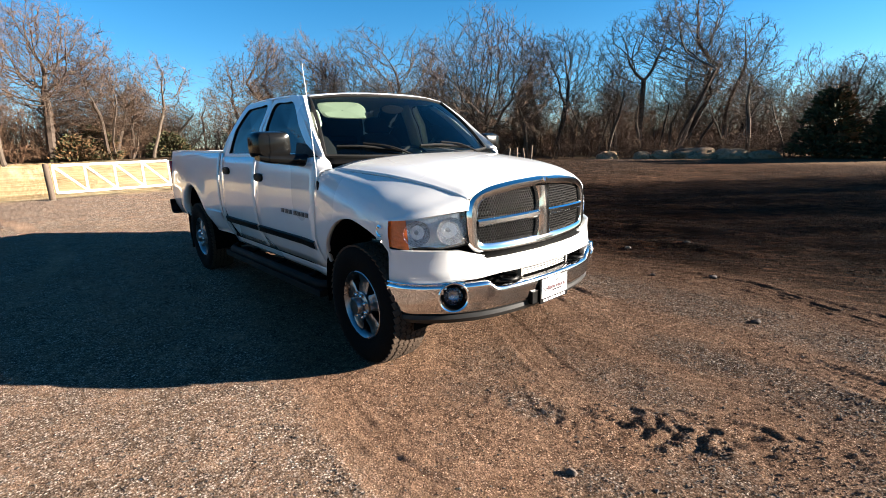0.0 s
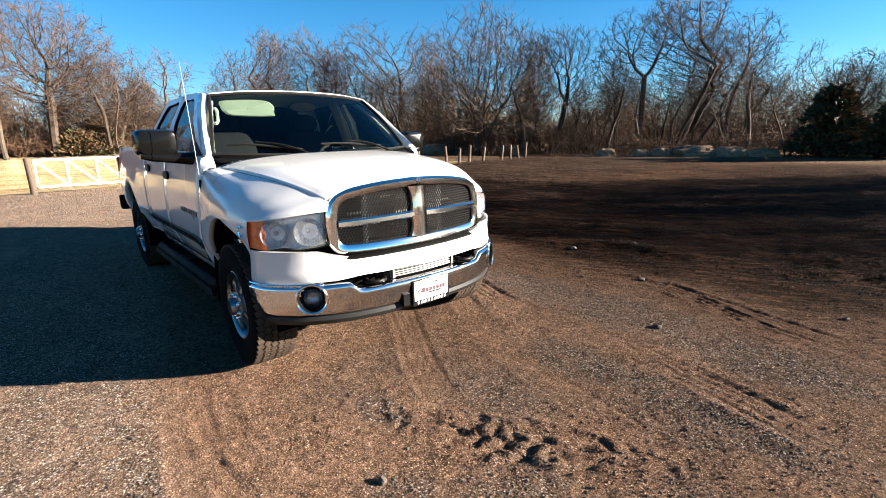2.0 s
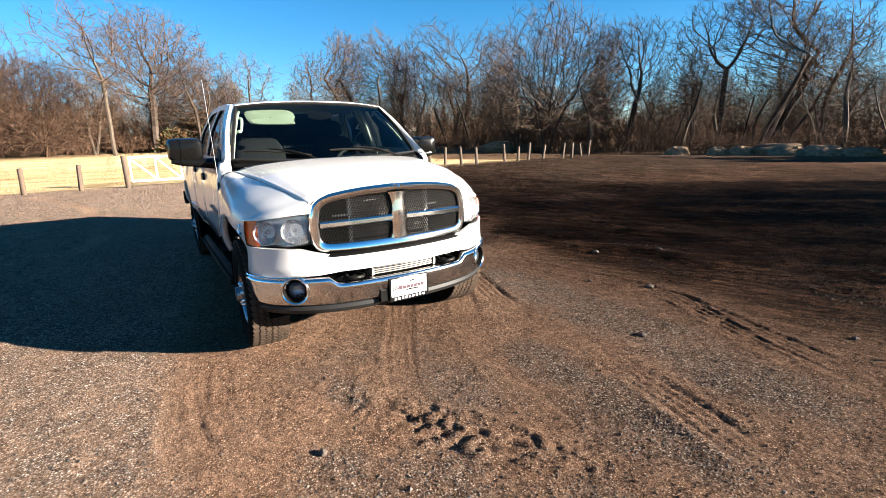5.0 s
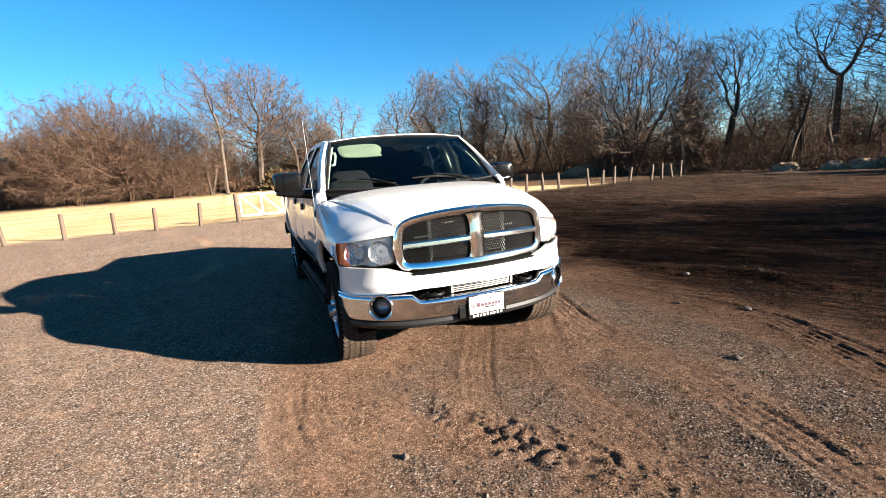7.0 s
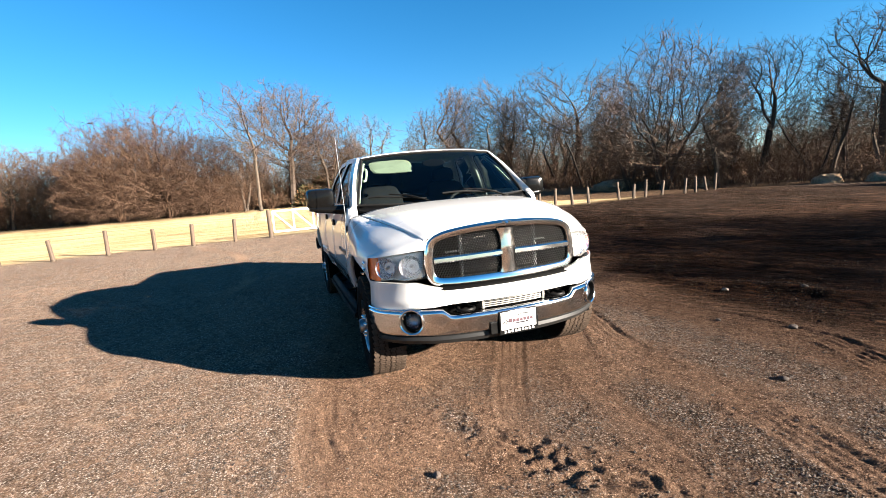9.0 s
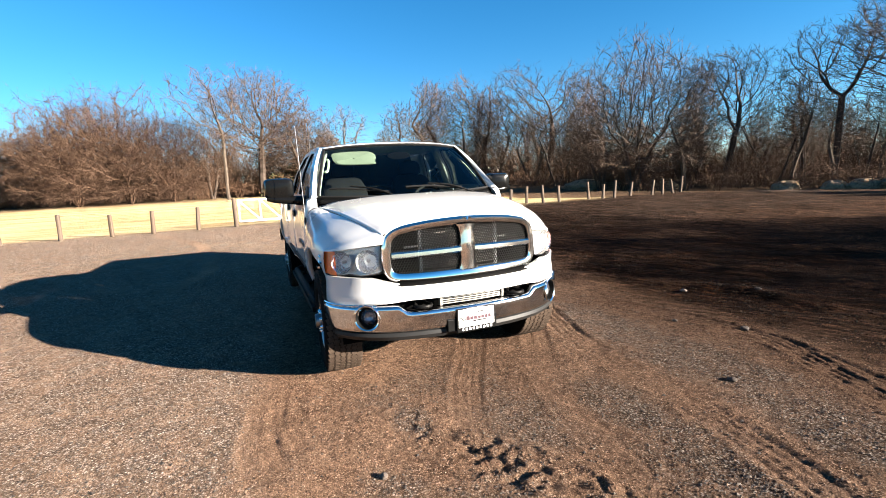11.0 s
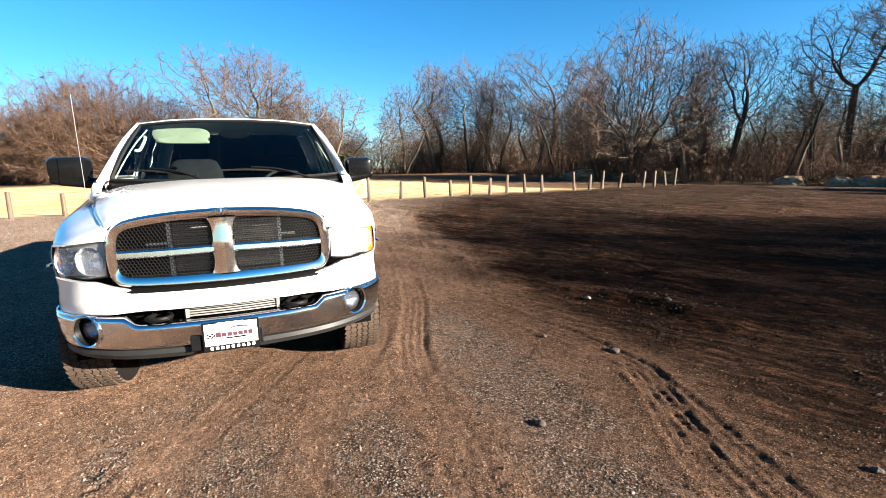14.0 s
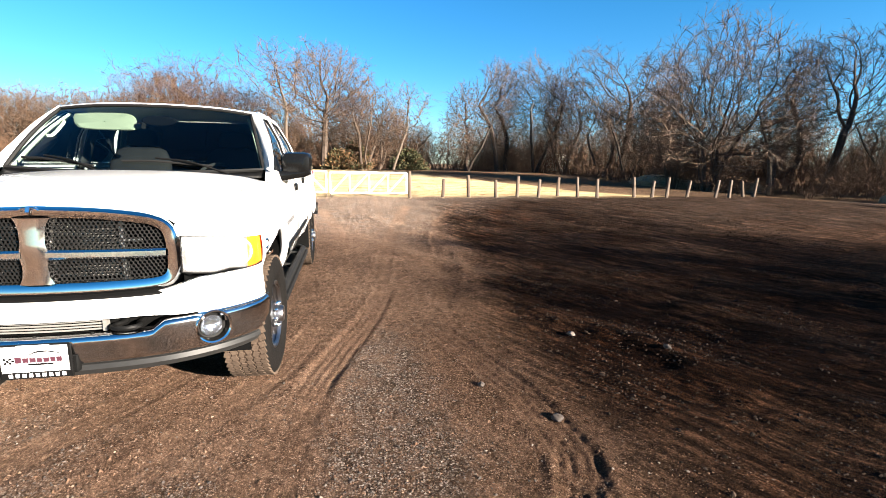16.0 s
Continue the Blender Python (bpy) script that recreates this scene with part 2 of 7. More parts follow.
def churned(x, y):
    """Relief of the strip that deep lugs have torn open."""
    line = np.array(CHURN)
    fine = np.stack([np.interp(np.linspace(0, len(line) - 1, 160), np.arange(len(line)), line[:, k]) for k in (0, 1)], -1)
    run = np.r_[0, np.cumsum(np.hypot(*np.diff(fine, axis=0).T))]
    z = np.zeros_like(x)
    near = (x > -0.3) & (x < 3.2) & (y > -1.4) & (y < 0.7)
    qx, qy = x[near], y[near]
    best, at, off = np.full(qx.shape, 9.0), np.zeros(qx.shape), np.zeros(qx.shape)
    for k in range(len(fine) - 1):
        dx, dy = qx - fine[k, 0], qy - fine[k, 1]
        dd = dx * dx + dy * dy
        ax, ay = fine[k + 1] - fine[k]
        d = math.hypot(ax, ay)
        closer = dd < best
        best = np.where(closer, dd, best)
        at, off = np.where(closer, run[k] + (dx * ax + dy * ay) / d, at), np.where(closer, (dy * ax - dx * ay) / d, off)
    rough, torn, clod = lattice_noise(qx, qy, 0.11, 71), lattice_noise(qx, qy, 0.26, 73), lattice_noise(qx, qy, 0.05, 75)
    force = smoothstep(0.0, 0.8, at) * smoothstep(run[-1], run[-1] - 0.6, at) * (0.30 + 0.85 * np.exp(-(((at - 1.85) / 0.60) ** 2)))
    body = smoothstep(0.17, 0.08, np.abs(off + 0.06 * torn + 0.03 * rough))
    phase = (at + 0.9 * np.abs(off) + 0.05 * rough + 0.12 * torn) / 0.15 + np.where(off + 0.03 * torn > 0.02, 0.42, 0.0)
    wave = np.abs((phase % 1.0) - 0.5) * 2
    cut = smoothstep(0.10, 1.0, wave + 0.22 * rough) * smoothstep(-0.75, 0.15, lattice_noise(qx, qy, 0.17, 76) + 0.4 * rough)
    ridge = np.exp(-(((np.abs(off + 0.04 * rough) - 0.19) / 0.045) ** 2)) * smoothstep(-0.6, 0.5, lattice_noise(qx, qy, 0.2, 74))
    z[near] = force * (0.012 * body - 0.016 * body * cut + 0.010 * ridge + 0.008 * body * rough + 0.006 * (body + ridge) * clod + 0.005 * (body + ridge) * lattice_noise(qx, qy, 0.028, 77))
    return z


def ground_height(x, y):
    x, y = np.asarray(x, float), np.asarray(y, float)
    near = smoothstep(16, 7, np.hypot(x - 1, y - 1))
    z = base_height(x, y)
    z = z + near * (0.008 * lattice_noise(x, y, 0.75, 5) + 0.0034 * lattice_noise(x, y, 0.21, 6) + 0.0022 * lattice_noise(x, y, 0.075, 8) + 0.0020 * lattice_noise(x, y, 0.038, 9))
    ruts = lattice_noise(x * 0.47 - y * 0.88, (x * 0.88 + y * 0.47) * 0.16, 0.34, 11)
    z = z + smoothstep(2.2, 4.0, y - 0.25 * x) * smoothstep(26, 12, y) * (0.044 * ruts + 0.022 * lattice_noise(x, y, 0.3, 17) + 0.012 * lattice_noise(x, y, 0.13, 18))
    z = z + track_cover(x, y)[1]
    return z + churned(x, y)


gx, gy = spaced(-0.2, 2.9, 0.0150, 2400, 1.040), spaced(-1.6, 2.9, 0.0150, 2400, 1.040)
X, Y = np.meshgrid(gx, gy, indexing="ij")
Z = ground_height(X, Y)
soil = Geo()
soil.rows(np.stack([X, Y, Z], -1))
ground_mesh = soil.mesh("ground")
ground_mesh.shade_smooth()
n1, n2, n3 = lattice_noise(X, Y, 2.4, 21), lattice_noise(X, Y, 0.7, 22), lattice_noise(X, Y, 9.0, 23)
# the field narrows to a wedge where the woods close in on the fence
field_edge = np.interp(X, (-60, -45, -30, -24, -18, -15, -13.2), (1.0, 3.0, 7.2, 9.8, 11.6, 13.2, 14.4)) + 0.5 * n1
grass = smoothstep(-13.2, -13.75, X + 0.3 * n1 + 0.12 * n2) * smoothstep(0.5, -0.3, Y - field_edge + 0.3 * n2)
wood_edge = 22.5 + 1.2 * n1 - 0.10 * X
litter = np.maximum(smoothstep(-0.4, 0.6, Y - wood_edge - np.where(X < -13, (-13 - X) * 0.05, 0)), 0.85 * smoothstep(-32, -40, X + 3.0 * n1))
litter = np.maximum(litter, smoothstep(-0.3, 0.5, Y - field_edge + 0.3 * n2) * smoothstep(-13.3, -14.2, X + 0.3 * n1))
# Loose grey stone lies in patches and windrows; bare earth shows between.
gravel = 0.8 * smoothstep(0.22, 0.85, 0.5 * n1 + 0.5 * n2 + 0.30 * smoothstep(0.0, -2.6, Y) + 0.12 * lattice_noise(X, Y, 0.22, 25))
for px, py, wx, wy in ((1.65, 0.66, 0.60, 0.26), (2.35, 0.62, 0.6, 0.30), (0.15, 1.75, 1.1, 0.36), (1.25, 1.78, 0.9, 0.44), (2.3, 1.55, 0.7, 0.36), (1.85, -0.95, 0.30, 0.26), (1.05, -0.60, 0.34, 0.13), (2.75, -0.1, 0.4, 0.25)):
    gravel = np.maximum(gravel, 0.85 * smoothstep(1.15, 0.40, np.hypot((X - px) / wx, (Y - py) / wy) + 0.28 * n2 + 0.2 * lattice_noise(X, Y, 0.16, 26)))
gravel = np.maximum(gravel, 0.85 * smoothstep(-4, -8, X + n1))
cover = track_cover(X, Y)[0]
gravel = gravel * (1 - 0.85 * cover) * (1 - grass)
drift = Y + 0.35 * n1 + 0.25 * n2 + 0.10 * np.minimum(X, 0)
# Dark soil, with the tree shade lying there also put into its colour.
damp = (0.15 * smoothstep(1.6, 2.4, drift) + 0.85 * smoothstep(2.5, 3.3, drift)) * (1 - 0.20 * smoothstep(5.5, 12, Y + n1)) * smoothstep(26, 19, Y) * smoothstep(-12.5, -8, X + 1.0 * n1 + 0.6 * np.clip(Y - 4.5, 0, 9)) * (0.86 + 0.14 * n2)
pale = np.maximum(smoothstep(-1.32, -1.78, Y + 0.16 * n1 + 0.10 * n2 + 0.25 * np.minimum(X, 0)) * smoothstep(3.8, 2.6, X), smoothstep(-4.5, -8.0, X + n1) * smoothstep(7, 2, Y + n1))
gravel = np.maximum(gravel, 0.75 * pale * (1 - grass) * (1 - 0.5 * cover))
# Earth tone rises towards low y and far out along -x.
dry = smoothstep(0.55, -1.15, Y + 0.22 * n1 + 0.15 * n2 - 0.35 * np.clip(X - 1.2, 0, 1.5))
dry = np.maximum(dry, smoothstep(-3.5, -7.0, X + n1) * smoothstep(7, 2, Y + n1))
# Earth tone falls as y grows across the near lot.
moist = smoothstep(1.4, 2.9, Y + 0.3 * n1 + 0.2 * n2) * smoothstep(-5, -2, X + n1)
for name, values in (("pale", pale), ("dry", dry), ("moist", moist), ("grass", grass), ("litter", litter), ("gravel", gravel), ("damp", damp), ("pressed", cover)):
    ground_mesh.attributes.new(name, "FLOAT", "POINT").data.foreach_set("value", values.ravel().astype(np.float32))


def ground_material():
    m, t, b = material("dirt_lot")
    geo = t.nodes.new("ShaderNodeNewGeometry")
    where = geo.outputs["Position"]

    def noise_at(scale, detail=5.0, rough=0.55, stretch=None, turn=0.0):
        n = node(t, "ShaderNodeTexNoise", Scale=scale, Detail=detail, Roughness=rough)
        v = where
        if turn:
            about = t.nodes.new("ShaderNodeMapping")
            about.inputs["Rotation"].default_value = (0, 0, radians(-turn))
            t.links.new(v, about.inputs["Vector"])
            v = about.outputs["Vector"]
        if stretch:
            mp = t.nodes.new("ShaderNodeMapping")
            mp.inputs["Scale"].default_value = stretch
            t.links.new(v, mp.inputs["Vector"])
            v = mp.outputs["Vector"]
        t.links.new(v, n.inputs["Vector"])
        return n.outputs["Fac"]

    def attr(name):
        n = t.nodes.new("ShaderNodeAttribute")
        n.attribute_name = name
        return n.outputs["Fac"]

    def pebbles(scale, warp):
        c = node(t, "ShaderNodeTexVoronoi", Scale=scale, Randomness=1.0)
        shift = node(t, "ShaderNodeTexNoise", Scale=scale * 0.7, Detail=2.0)
        t.links.new(where, shift.inputs["Vector"])
        add = t.nodes.new("ShaderNodeVectorMath")
        add.operation = "MULTIPLY_ADD"
        add.inputs[1].default_value = (warp / scale,) * 3
        t.links.new(shift.outputs["Color"], add.inputs[0])
        t.links.new(where, add.inputs[2])
        t.links.new(add.outputs[0], c.inputs["Vector"])
        return c

    def times(a, b):
        n = t.nodes.new("ShaderNodeMath")
        n.operation = "MULTIPLY"
        for slot, value in ((0, a), (1, b)):
            if isinstance(value, float):
                n.inputs[slot].default_value = value
            else:
                t.links.new(value, n.inputs[slot])
        return n.outputs[0]

    # fine earth, with small stones pressed into it everywhere and loose grey stone in patches
    earth = ramp(t, noise_at(1.1, 8, 0.65), [(0.25, (0.074, 0.045, 0.029)), (0.5, (0.122, 0.075, 0.050)), (0.75, (0.176, 0.114, 0.079))])
    grit = ramp(t, noise_at(95, 4, 0.75), [(0.30, (0.25, 0.24, 0.23)), (0.43, (0.75, 0.74, 0.73)), (0.58, (1.25, 1.25, 1.25)), (0.70, (2.2, 2.2, 2.2))])
    earth = mix(t, 0.9, earth, grit, "MULTIPLY")
    small, large = pebbles(108.0, 0.9), pebbles(76.0, 0.9)
    hues = [(0.22, (0.034, 0.026, 0.020)), (0.38, (0.064, 0.050, 0.040)), (0.52, (0.100, 0.080, 0.066)), (0.66, (0.150, 0.124, 0.106)), (0.82, (0.235, 0.205, 0.182))]
    chips = [(0.24, (0.024, 0.014, 0.009)), (0.40, (0.070, 0.042, 0.027)), (0.55, (0.120, 0.075, 0.051)), (0.70, (0.175, 0.120, 0.086)), (0.84, (0.26, 0.195, 0.152))]
    # Stone colour falls off towards the gaps, painting in shade between stones.
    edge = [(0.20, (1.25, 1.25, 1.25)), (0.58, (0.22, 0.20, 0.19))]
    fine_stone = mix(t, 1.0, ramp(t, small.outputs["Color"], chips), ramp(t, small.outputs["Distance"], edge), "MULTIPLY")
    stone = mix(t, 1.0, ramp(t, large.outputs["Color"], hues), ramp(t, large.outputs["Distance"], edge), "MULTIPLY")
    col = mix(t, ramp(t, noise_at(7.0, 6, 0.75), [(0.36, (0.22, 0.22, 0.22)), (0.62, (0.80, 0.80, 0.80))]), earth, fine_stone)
    # Uneven tone whose dark specks stand in for small relief shadows.
    col = mix(t, 0.85, col, ramp(t, noise_at(24, 6, 0.8), [(0.34, (0.42, 0.40, 0.38)), (0.48, (0.95, 0.95, 0.95)), (0.64, (1.55, 1.55, 1.55))]), "MULTIPLY")
    pressed = t.nodes.new("ShaderNodeMath")
    pressed.operation = "MULTIPLY"
    pressed.inputs[1].default_value = 0.30
    t.links.new(attr("pressed"), pressed.inputs[0])
    col = mix(t, pressed.outputs[0], col, earth)
    loose = times(ramp(t, noise_at(5.0, 6, 0.75), [(0.36, (0.30, 0.30, 0.30)), (0.58, (1, 1, 1))]), attr("gravel"))
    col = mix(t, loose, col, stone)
    col = mix(t, attr("moist"), col, mix(t, 1.0, col, (0.62, 0.60, 0.58), "MULTIPLY"))
    col = mix(t, attr("dry"), col, mix(t, 1.0, col, (1.62, 1.60, 1.56), "MULTIPLY"))
    col = mix(t, attr("pale"), col, mix(t, 1.0, col, (1.55, 1.60, 1.62), "MULTIPLY"))
    # Streaks of colour stand in for lit and shaded sides of ruts.
    rut_tones = ramp(t, noise_at(8.0, 8, 0.75, (0.15, 1.0, 1), 28), [(0.36, (0.18, 0.16, 0.15)), (0.5, (0.85, 0.85, 0.85)), (0.64, (2.5, 2.4, 2.3))])
    col = mix(t, attr("damp"), col, mix(t, 1.0, col, rut_tones, "MULTIPLY"))
    # Tone cut well below wet earth, so the colour carries shade too.
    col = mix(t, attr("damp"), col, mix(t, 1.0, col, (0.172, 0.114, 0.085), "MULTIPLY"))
    # Finer streaks, again relief light and shade put into the colour.
    fine_rut_tones = ramp(t, noise_at(17.0, 8, 0.85, (0.22, 1.0, 1), 28), [(0.40, (0.14, 0.13, 0.12)), (0.49, (0.75, 0.74, 0.73)), (0.60, (2.5, 2.4, 2.3))])
    col = mix(t, attr("damp"), col, mix(t, 1.0, col, fine_rut_tones, "MULTIPLY"))
    straw = ramp(t, noise_at(0.5, 8, 0.7, (3.2, 0.45, 1)), [(0.30, (0.23, 0.135, 0.062)), (0.44, (0.40, 0.285, 0.145)), (0.62, (0.52, 0.42, 0.25))])
    straw = mix(t, 0.5, straw, ramp(t, noise_at(14, 5, 0.8), [(0.3, (0.8, 0.77, 0.7)), (0.7, (1.1, 1.1, 1.1))]), "MULTIPLY")
    col = mix(t, attr("grass"), col, straw)
    leaves = ramp(t, noise_at(6, 8, 0.8), [(0.3, (0.05, 0.03, 0.019)), (0.55, (0.105, 0.067, 0.041)), (0.75, (0.17, 0.115, 0.07))])
    col = mix(t, attr("litter"), col, leaves)
    t.links.new(col, b.inputs["Base Color"])
    b.inputs["Roughness"].default_value = 1.0
    b.inputs["Specular IOR Level"].default_value = 0.02
    def sunk(cells, k, base):
        n = t.nodes.new("ShaderNodeMath")
        n.operation = "MULTIPLY_ADD"
        n.inputs[1].default_value = k
        t.links.new(cells.outputs["Distance"], n.inputs[0])
        t.links.new(base, n.inputs[2])
        return n.outputs[0]

    fine_grain = noise_at(60, 6, 0.75)
    over = t.nodes.new("ShaderNodeMix")
    t.links.new(loose, over.inputs[0])
    t.links.new(sunk(small, -0.5, fine_grain), over.inputs[2])
    t.links.new(sunk(large, -0.75, fine_grain), over.inputs[3])
    bump = node(t, "ShaderNodeBump", Strength=1.0, Distance=0.020)
    t.links.new(over.outputs[0], bump.inputs["Height"])
    lumps = node(t, "ShaderNodeBump", Strength=1.0, Distance=0.06)
    t.links.new(noise_at(11, 6, 0.65), lumps.inputs["Height"])
    t.links.new(lumps.outputs["Normal"], bump.inputs["Normal"])
    furrows = node(t, "ShaderNodeBump", Distance=0.45)
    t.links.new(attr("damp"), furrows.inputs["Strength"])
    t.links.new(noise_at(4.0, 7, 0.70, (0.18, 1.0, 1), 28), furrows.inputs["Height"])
    t.links.new(furrows.outputs["Normal"], lumps.inputs["Normal"])
    t.links.new(bump.outputs["Normal"], b.inputs["Normal"])
    return m


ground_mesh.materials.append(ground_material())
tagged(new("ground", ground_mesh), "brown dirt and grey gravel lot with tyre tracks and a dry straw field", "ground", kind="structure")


def rest(x, y, sink=0.0):
    return float(ground_height(np.array([x]), np.array([y]))[0]) - sink


# ---- loose stones ----
def scatter_stones():
    """Loose gravel over the near lot: one sheet of small rough stones."""
    r = np.random.default_rng(91)
    chip = np.array([(1, 0, 0), (-1, 0, 0), (0, 1, 0), (0, -1, 0), (0, 0, 1), (0, 0, -1)], float)
    tri = np.array([(0, 2, 4), (2, 1, 4), (1, 3, 4), (3, 0, 4), (2, 0, 5), (1, 2, 5), (3, 1, 5), (0, 3, 5)])
    count = 190000
    x, y = r.uniform(-2.5, 3.3, count), r.uniform(-3.0, 4.6, count)
    far = np.hypot(x - 3.0, y)
    i, j = np.searchsorted(gx, x).clip(0, len(gx) - 1), np.searchsorted(gy, y).clip(0, len(gy) - 1)
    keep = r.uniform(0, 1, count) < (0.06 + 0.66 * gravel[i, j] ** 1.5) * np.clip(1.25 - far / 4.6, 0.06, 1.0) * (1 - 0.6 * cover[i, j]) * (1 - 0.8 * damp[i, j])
    x, y = x[keep], y[keep]
    n = len(x)
    size = np.clip(r.lognormal(math.log(0.0042), 0.36, n), 0.0024, 0.010)
    shape = size[:, None, None] * r.uniform(0.65, 1.35, (n, 1, 3)) * (1, 1, 0.75)
    v = (chip[None] + r.normal(0, 0.24, (n, 6, 3))) * shape
    a = r.uniform(0, 2 * np.pi, n)
    c, s = np.cos(a)[:, None], np.sin(a)[:, None]
    v = np.stack([v[..., 0] * c - v[..., 1] * s + x[:, None], v[..., 0] * s + v[..., 1] * c + y[:, None], v[..., 2] + (ground_height(x, y) + size * 0.12)[:, None]], -1)
    f = (tri[None] + 6 * np.arange(n)[:, None, None]).reshape(-1, 3)
    me = bpy.data.meshes.new("gravel")
    me.from_pydata(v.reshape(-1, 3).tolist(), [], f.tolist())
    m, t, b = material("gravel_stone")
    geo = t.nodes.new("ShaderNodeNewGeometry")
    tone = ramp(t, geo.outputs["Random Per Island"], [(0.0, (0.018, 0.014, 0.012)), (0.35, (0.044, 0.034, 0.028)), (0.7, (0.078, 0.061, 0.050)), (0.95, (0.112, 0.092, 0.078)), (1.0, (0.15, 0.128, 0.112))])
    fine = node(t, "ShaderNodeTexNoise", Scale=180.0, Detail=3.0)
    t.links.new(geo.outputs["Position"], fine.inputs["Vector"])
    t.links.new(mix(t, 0.5, tone, ramp(t, fine.outputs["Fac"], [(0.3, (0.6, 0.57, 0.53)), (0.7, (1.1, 1.08, 1.05))]), "MULTIPLY"), b.inputs["Base Color"])
    b.inputs["Roughness"].default_value, b.inputs["Specular IOR Level"].default_value = 0.85, 0.3
    me.materials.append(m)
    tagged(new("gravel", me), "loose grey and tan crushed stone scattered over the dirt lot", "gravel", kind="stuff")
    return m


def scatter_clods():
    """Lumps of dark damp soil over the torn-up side of the lot: past counting."""
    r = np.random.default_rng(92)
    chip = np.array([(1, 0, 0), (-1, 0, 0), (0, 1, 0), (0, -1, 0), (0, 0, 1), (0, 0, -1)], float)
    tri = np.array([(0, 2, 4), (2, 1, 4), (1, 3, 4), (3, 0, 4), (2, 0, 5), (1, 2, 5), (3, 1, 5), (0, 3, 5)])
    count = 42000
    x, y = 3.2 - 11 * r.uniform(0, 1, count) ** 1.5, 2.0 + 9 * r.uniform(0, 1, count) ** 1.4
    i, j = np.searchsorted(gx, x).clip(0, len(gx) - 1), np.searchsorted(gy, y).clip(0, len(gy) - 1)
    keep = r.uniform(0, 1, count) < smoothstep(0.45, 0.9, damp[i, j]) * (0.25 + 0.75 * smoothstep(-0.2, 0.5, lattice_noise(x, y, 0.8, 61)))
    x, y = x[keep], y[keep]
    n = len(x)
    size = np.clip(r.lognormal(math.log(0.0075), 0.42, n), 0.003, 0.018) * (0.8 + 0.06 * np.hypot(x - 3, y - 1))
    v = (chip[None] + r.normal(0, 0.22, (n, 6, 3))) * size[:, None, None] * r.uniform(0.65, 1.35, (n, 1, 3)) * (1, 1, 0.7)
    v = v + np.stack([x, y, ground_height(x, y) + size * 0.15], -1)[:, None]
    f = (tri[None] + 6 * np.arange(n)[:, None, None]).reshape(-1, 3)
    me = bpy.data.meshes.new("dirt_clods")
    me.from_pydata(v.reshape(-1, 3).tolist(), [], f.tolist())
    m, t, b = material("damp_clod")
    geo = t.nodes.new("ShaderNodeNewGeometry")
    # Lump tones are kept as low as the darkened ground colour.
    t.links.new(ramp(t, geo.outputs["Random Per Island"], [(0.0, (0.007, 0.0045, 0.003)), (0.6, (0.017, 0.011, 0.0075)), (0.95, (0.024, 0.016, 0.011)), (1.0, (0.040, 0.028, 0.020))]), b.inputs["Base Color"])
    b.inputs["Roughness"].default_value, b.inputs["Specular IOR Level"].default_value = 0.95, 0.1
    me.materials.append(m)
    tagged(new("dirt_clods", me), "lumps of dark damp soil on the torn-up lot", "dirt clods", kind="stuff")


def scatter_crumbs():
    """Small crumbs of dry brown earth on the near ground: past counting."""
    r = np.random.default_rng(93)
    chip = np.array([(1, 0, 0), (-0.5, 0.87, 0), (-0.5, -0.87, 0), (0, 0, 1)], float)
    tri = np.array([(0, 1, 3), (1, 2, 3), (2, 0, 3)])
    count = 150000
    x, y = r.uniform(-0.6, 3.2, count), r.uniform(-2.0, 3.4, count)
    i, j = np.searchsorted(gx, x).clip(0, len(gx) - 1), np.searchsorted(gy, y).clip(0, len(gy) - 1)
    keep = r.uniform(0, 1, count) < np.clip(1.3 - np.hypot(x - 2.6, y - 0.2) / 3.0, 0.12, 1.0) * (0.35 + 0.65 * smoothstep(-0.4, 0.5, lattice_noise(x, y, 0.35, 62))) * (1 - 0.7 * cover[i, j])
    x, y = x[keep], y[keep]
    n = len(x)
    size = np.clip(r.lognormal(math.log(0.0034), 0.45, n), 0.0018, 0.011)
    v = (chip[None] + r.normal(0, 0.20, (n, 4, 3))) * size[:, None, None] * r.uniform(0.65, 1.35, (n, 1, 3)) * (1, 1, 0.85)
    a = r.uniform(0, 2 * np.pi, n)
    c, q = np.cos(a)[:, None], np.sin(a)[:, None]
    v = np.stack([v[..., 0] * c - v[..., 1] * q + x[:, None], v[..., 0] * q + v[..., 1] * c + y[:, None], v[..., 2] + (ground_height(x, y) - size * 0.15)[:, None]], -1)
    me = bpy.data.meshes.new("earth_crumbs")
    me.from_pydata(v.reshape(-1, 3).tolist(), [], (tri[None] + 4 * np.arange(n)[:, None, None]).reshape(-1, 3).tolist())
    m, t, b = material("earth_crumb")
    geo = t.nodes.new("ShaderNodeNewGeometry")
    t.links.new(ramp(t, geo.outputs["Random Per Island"], [(0.0, (0.036, 0.020, 0.013)), (0.5, (0.072, 0.042, 0.027)), (0.9, (0.115, 0.071, 0.048)), (1.0, (0.15, 0.105, 0.076))]), b.inputs["Base Color"])
    b.inputs["Roughness"].default_value, b.inputs["Specular IOR Level"].default_value = 0.95, 0.05
    me.materials.append(m)
    tagged(new("earth_crumbs", me), "small crumbs of dry brown earth strewn over the lot", "earth crumbs", kind="stuff")


scatter_clods()
scatter_crumbs()
STONE = scatter_stones()


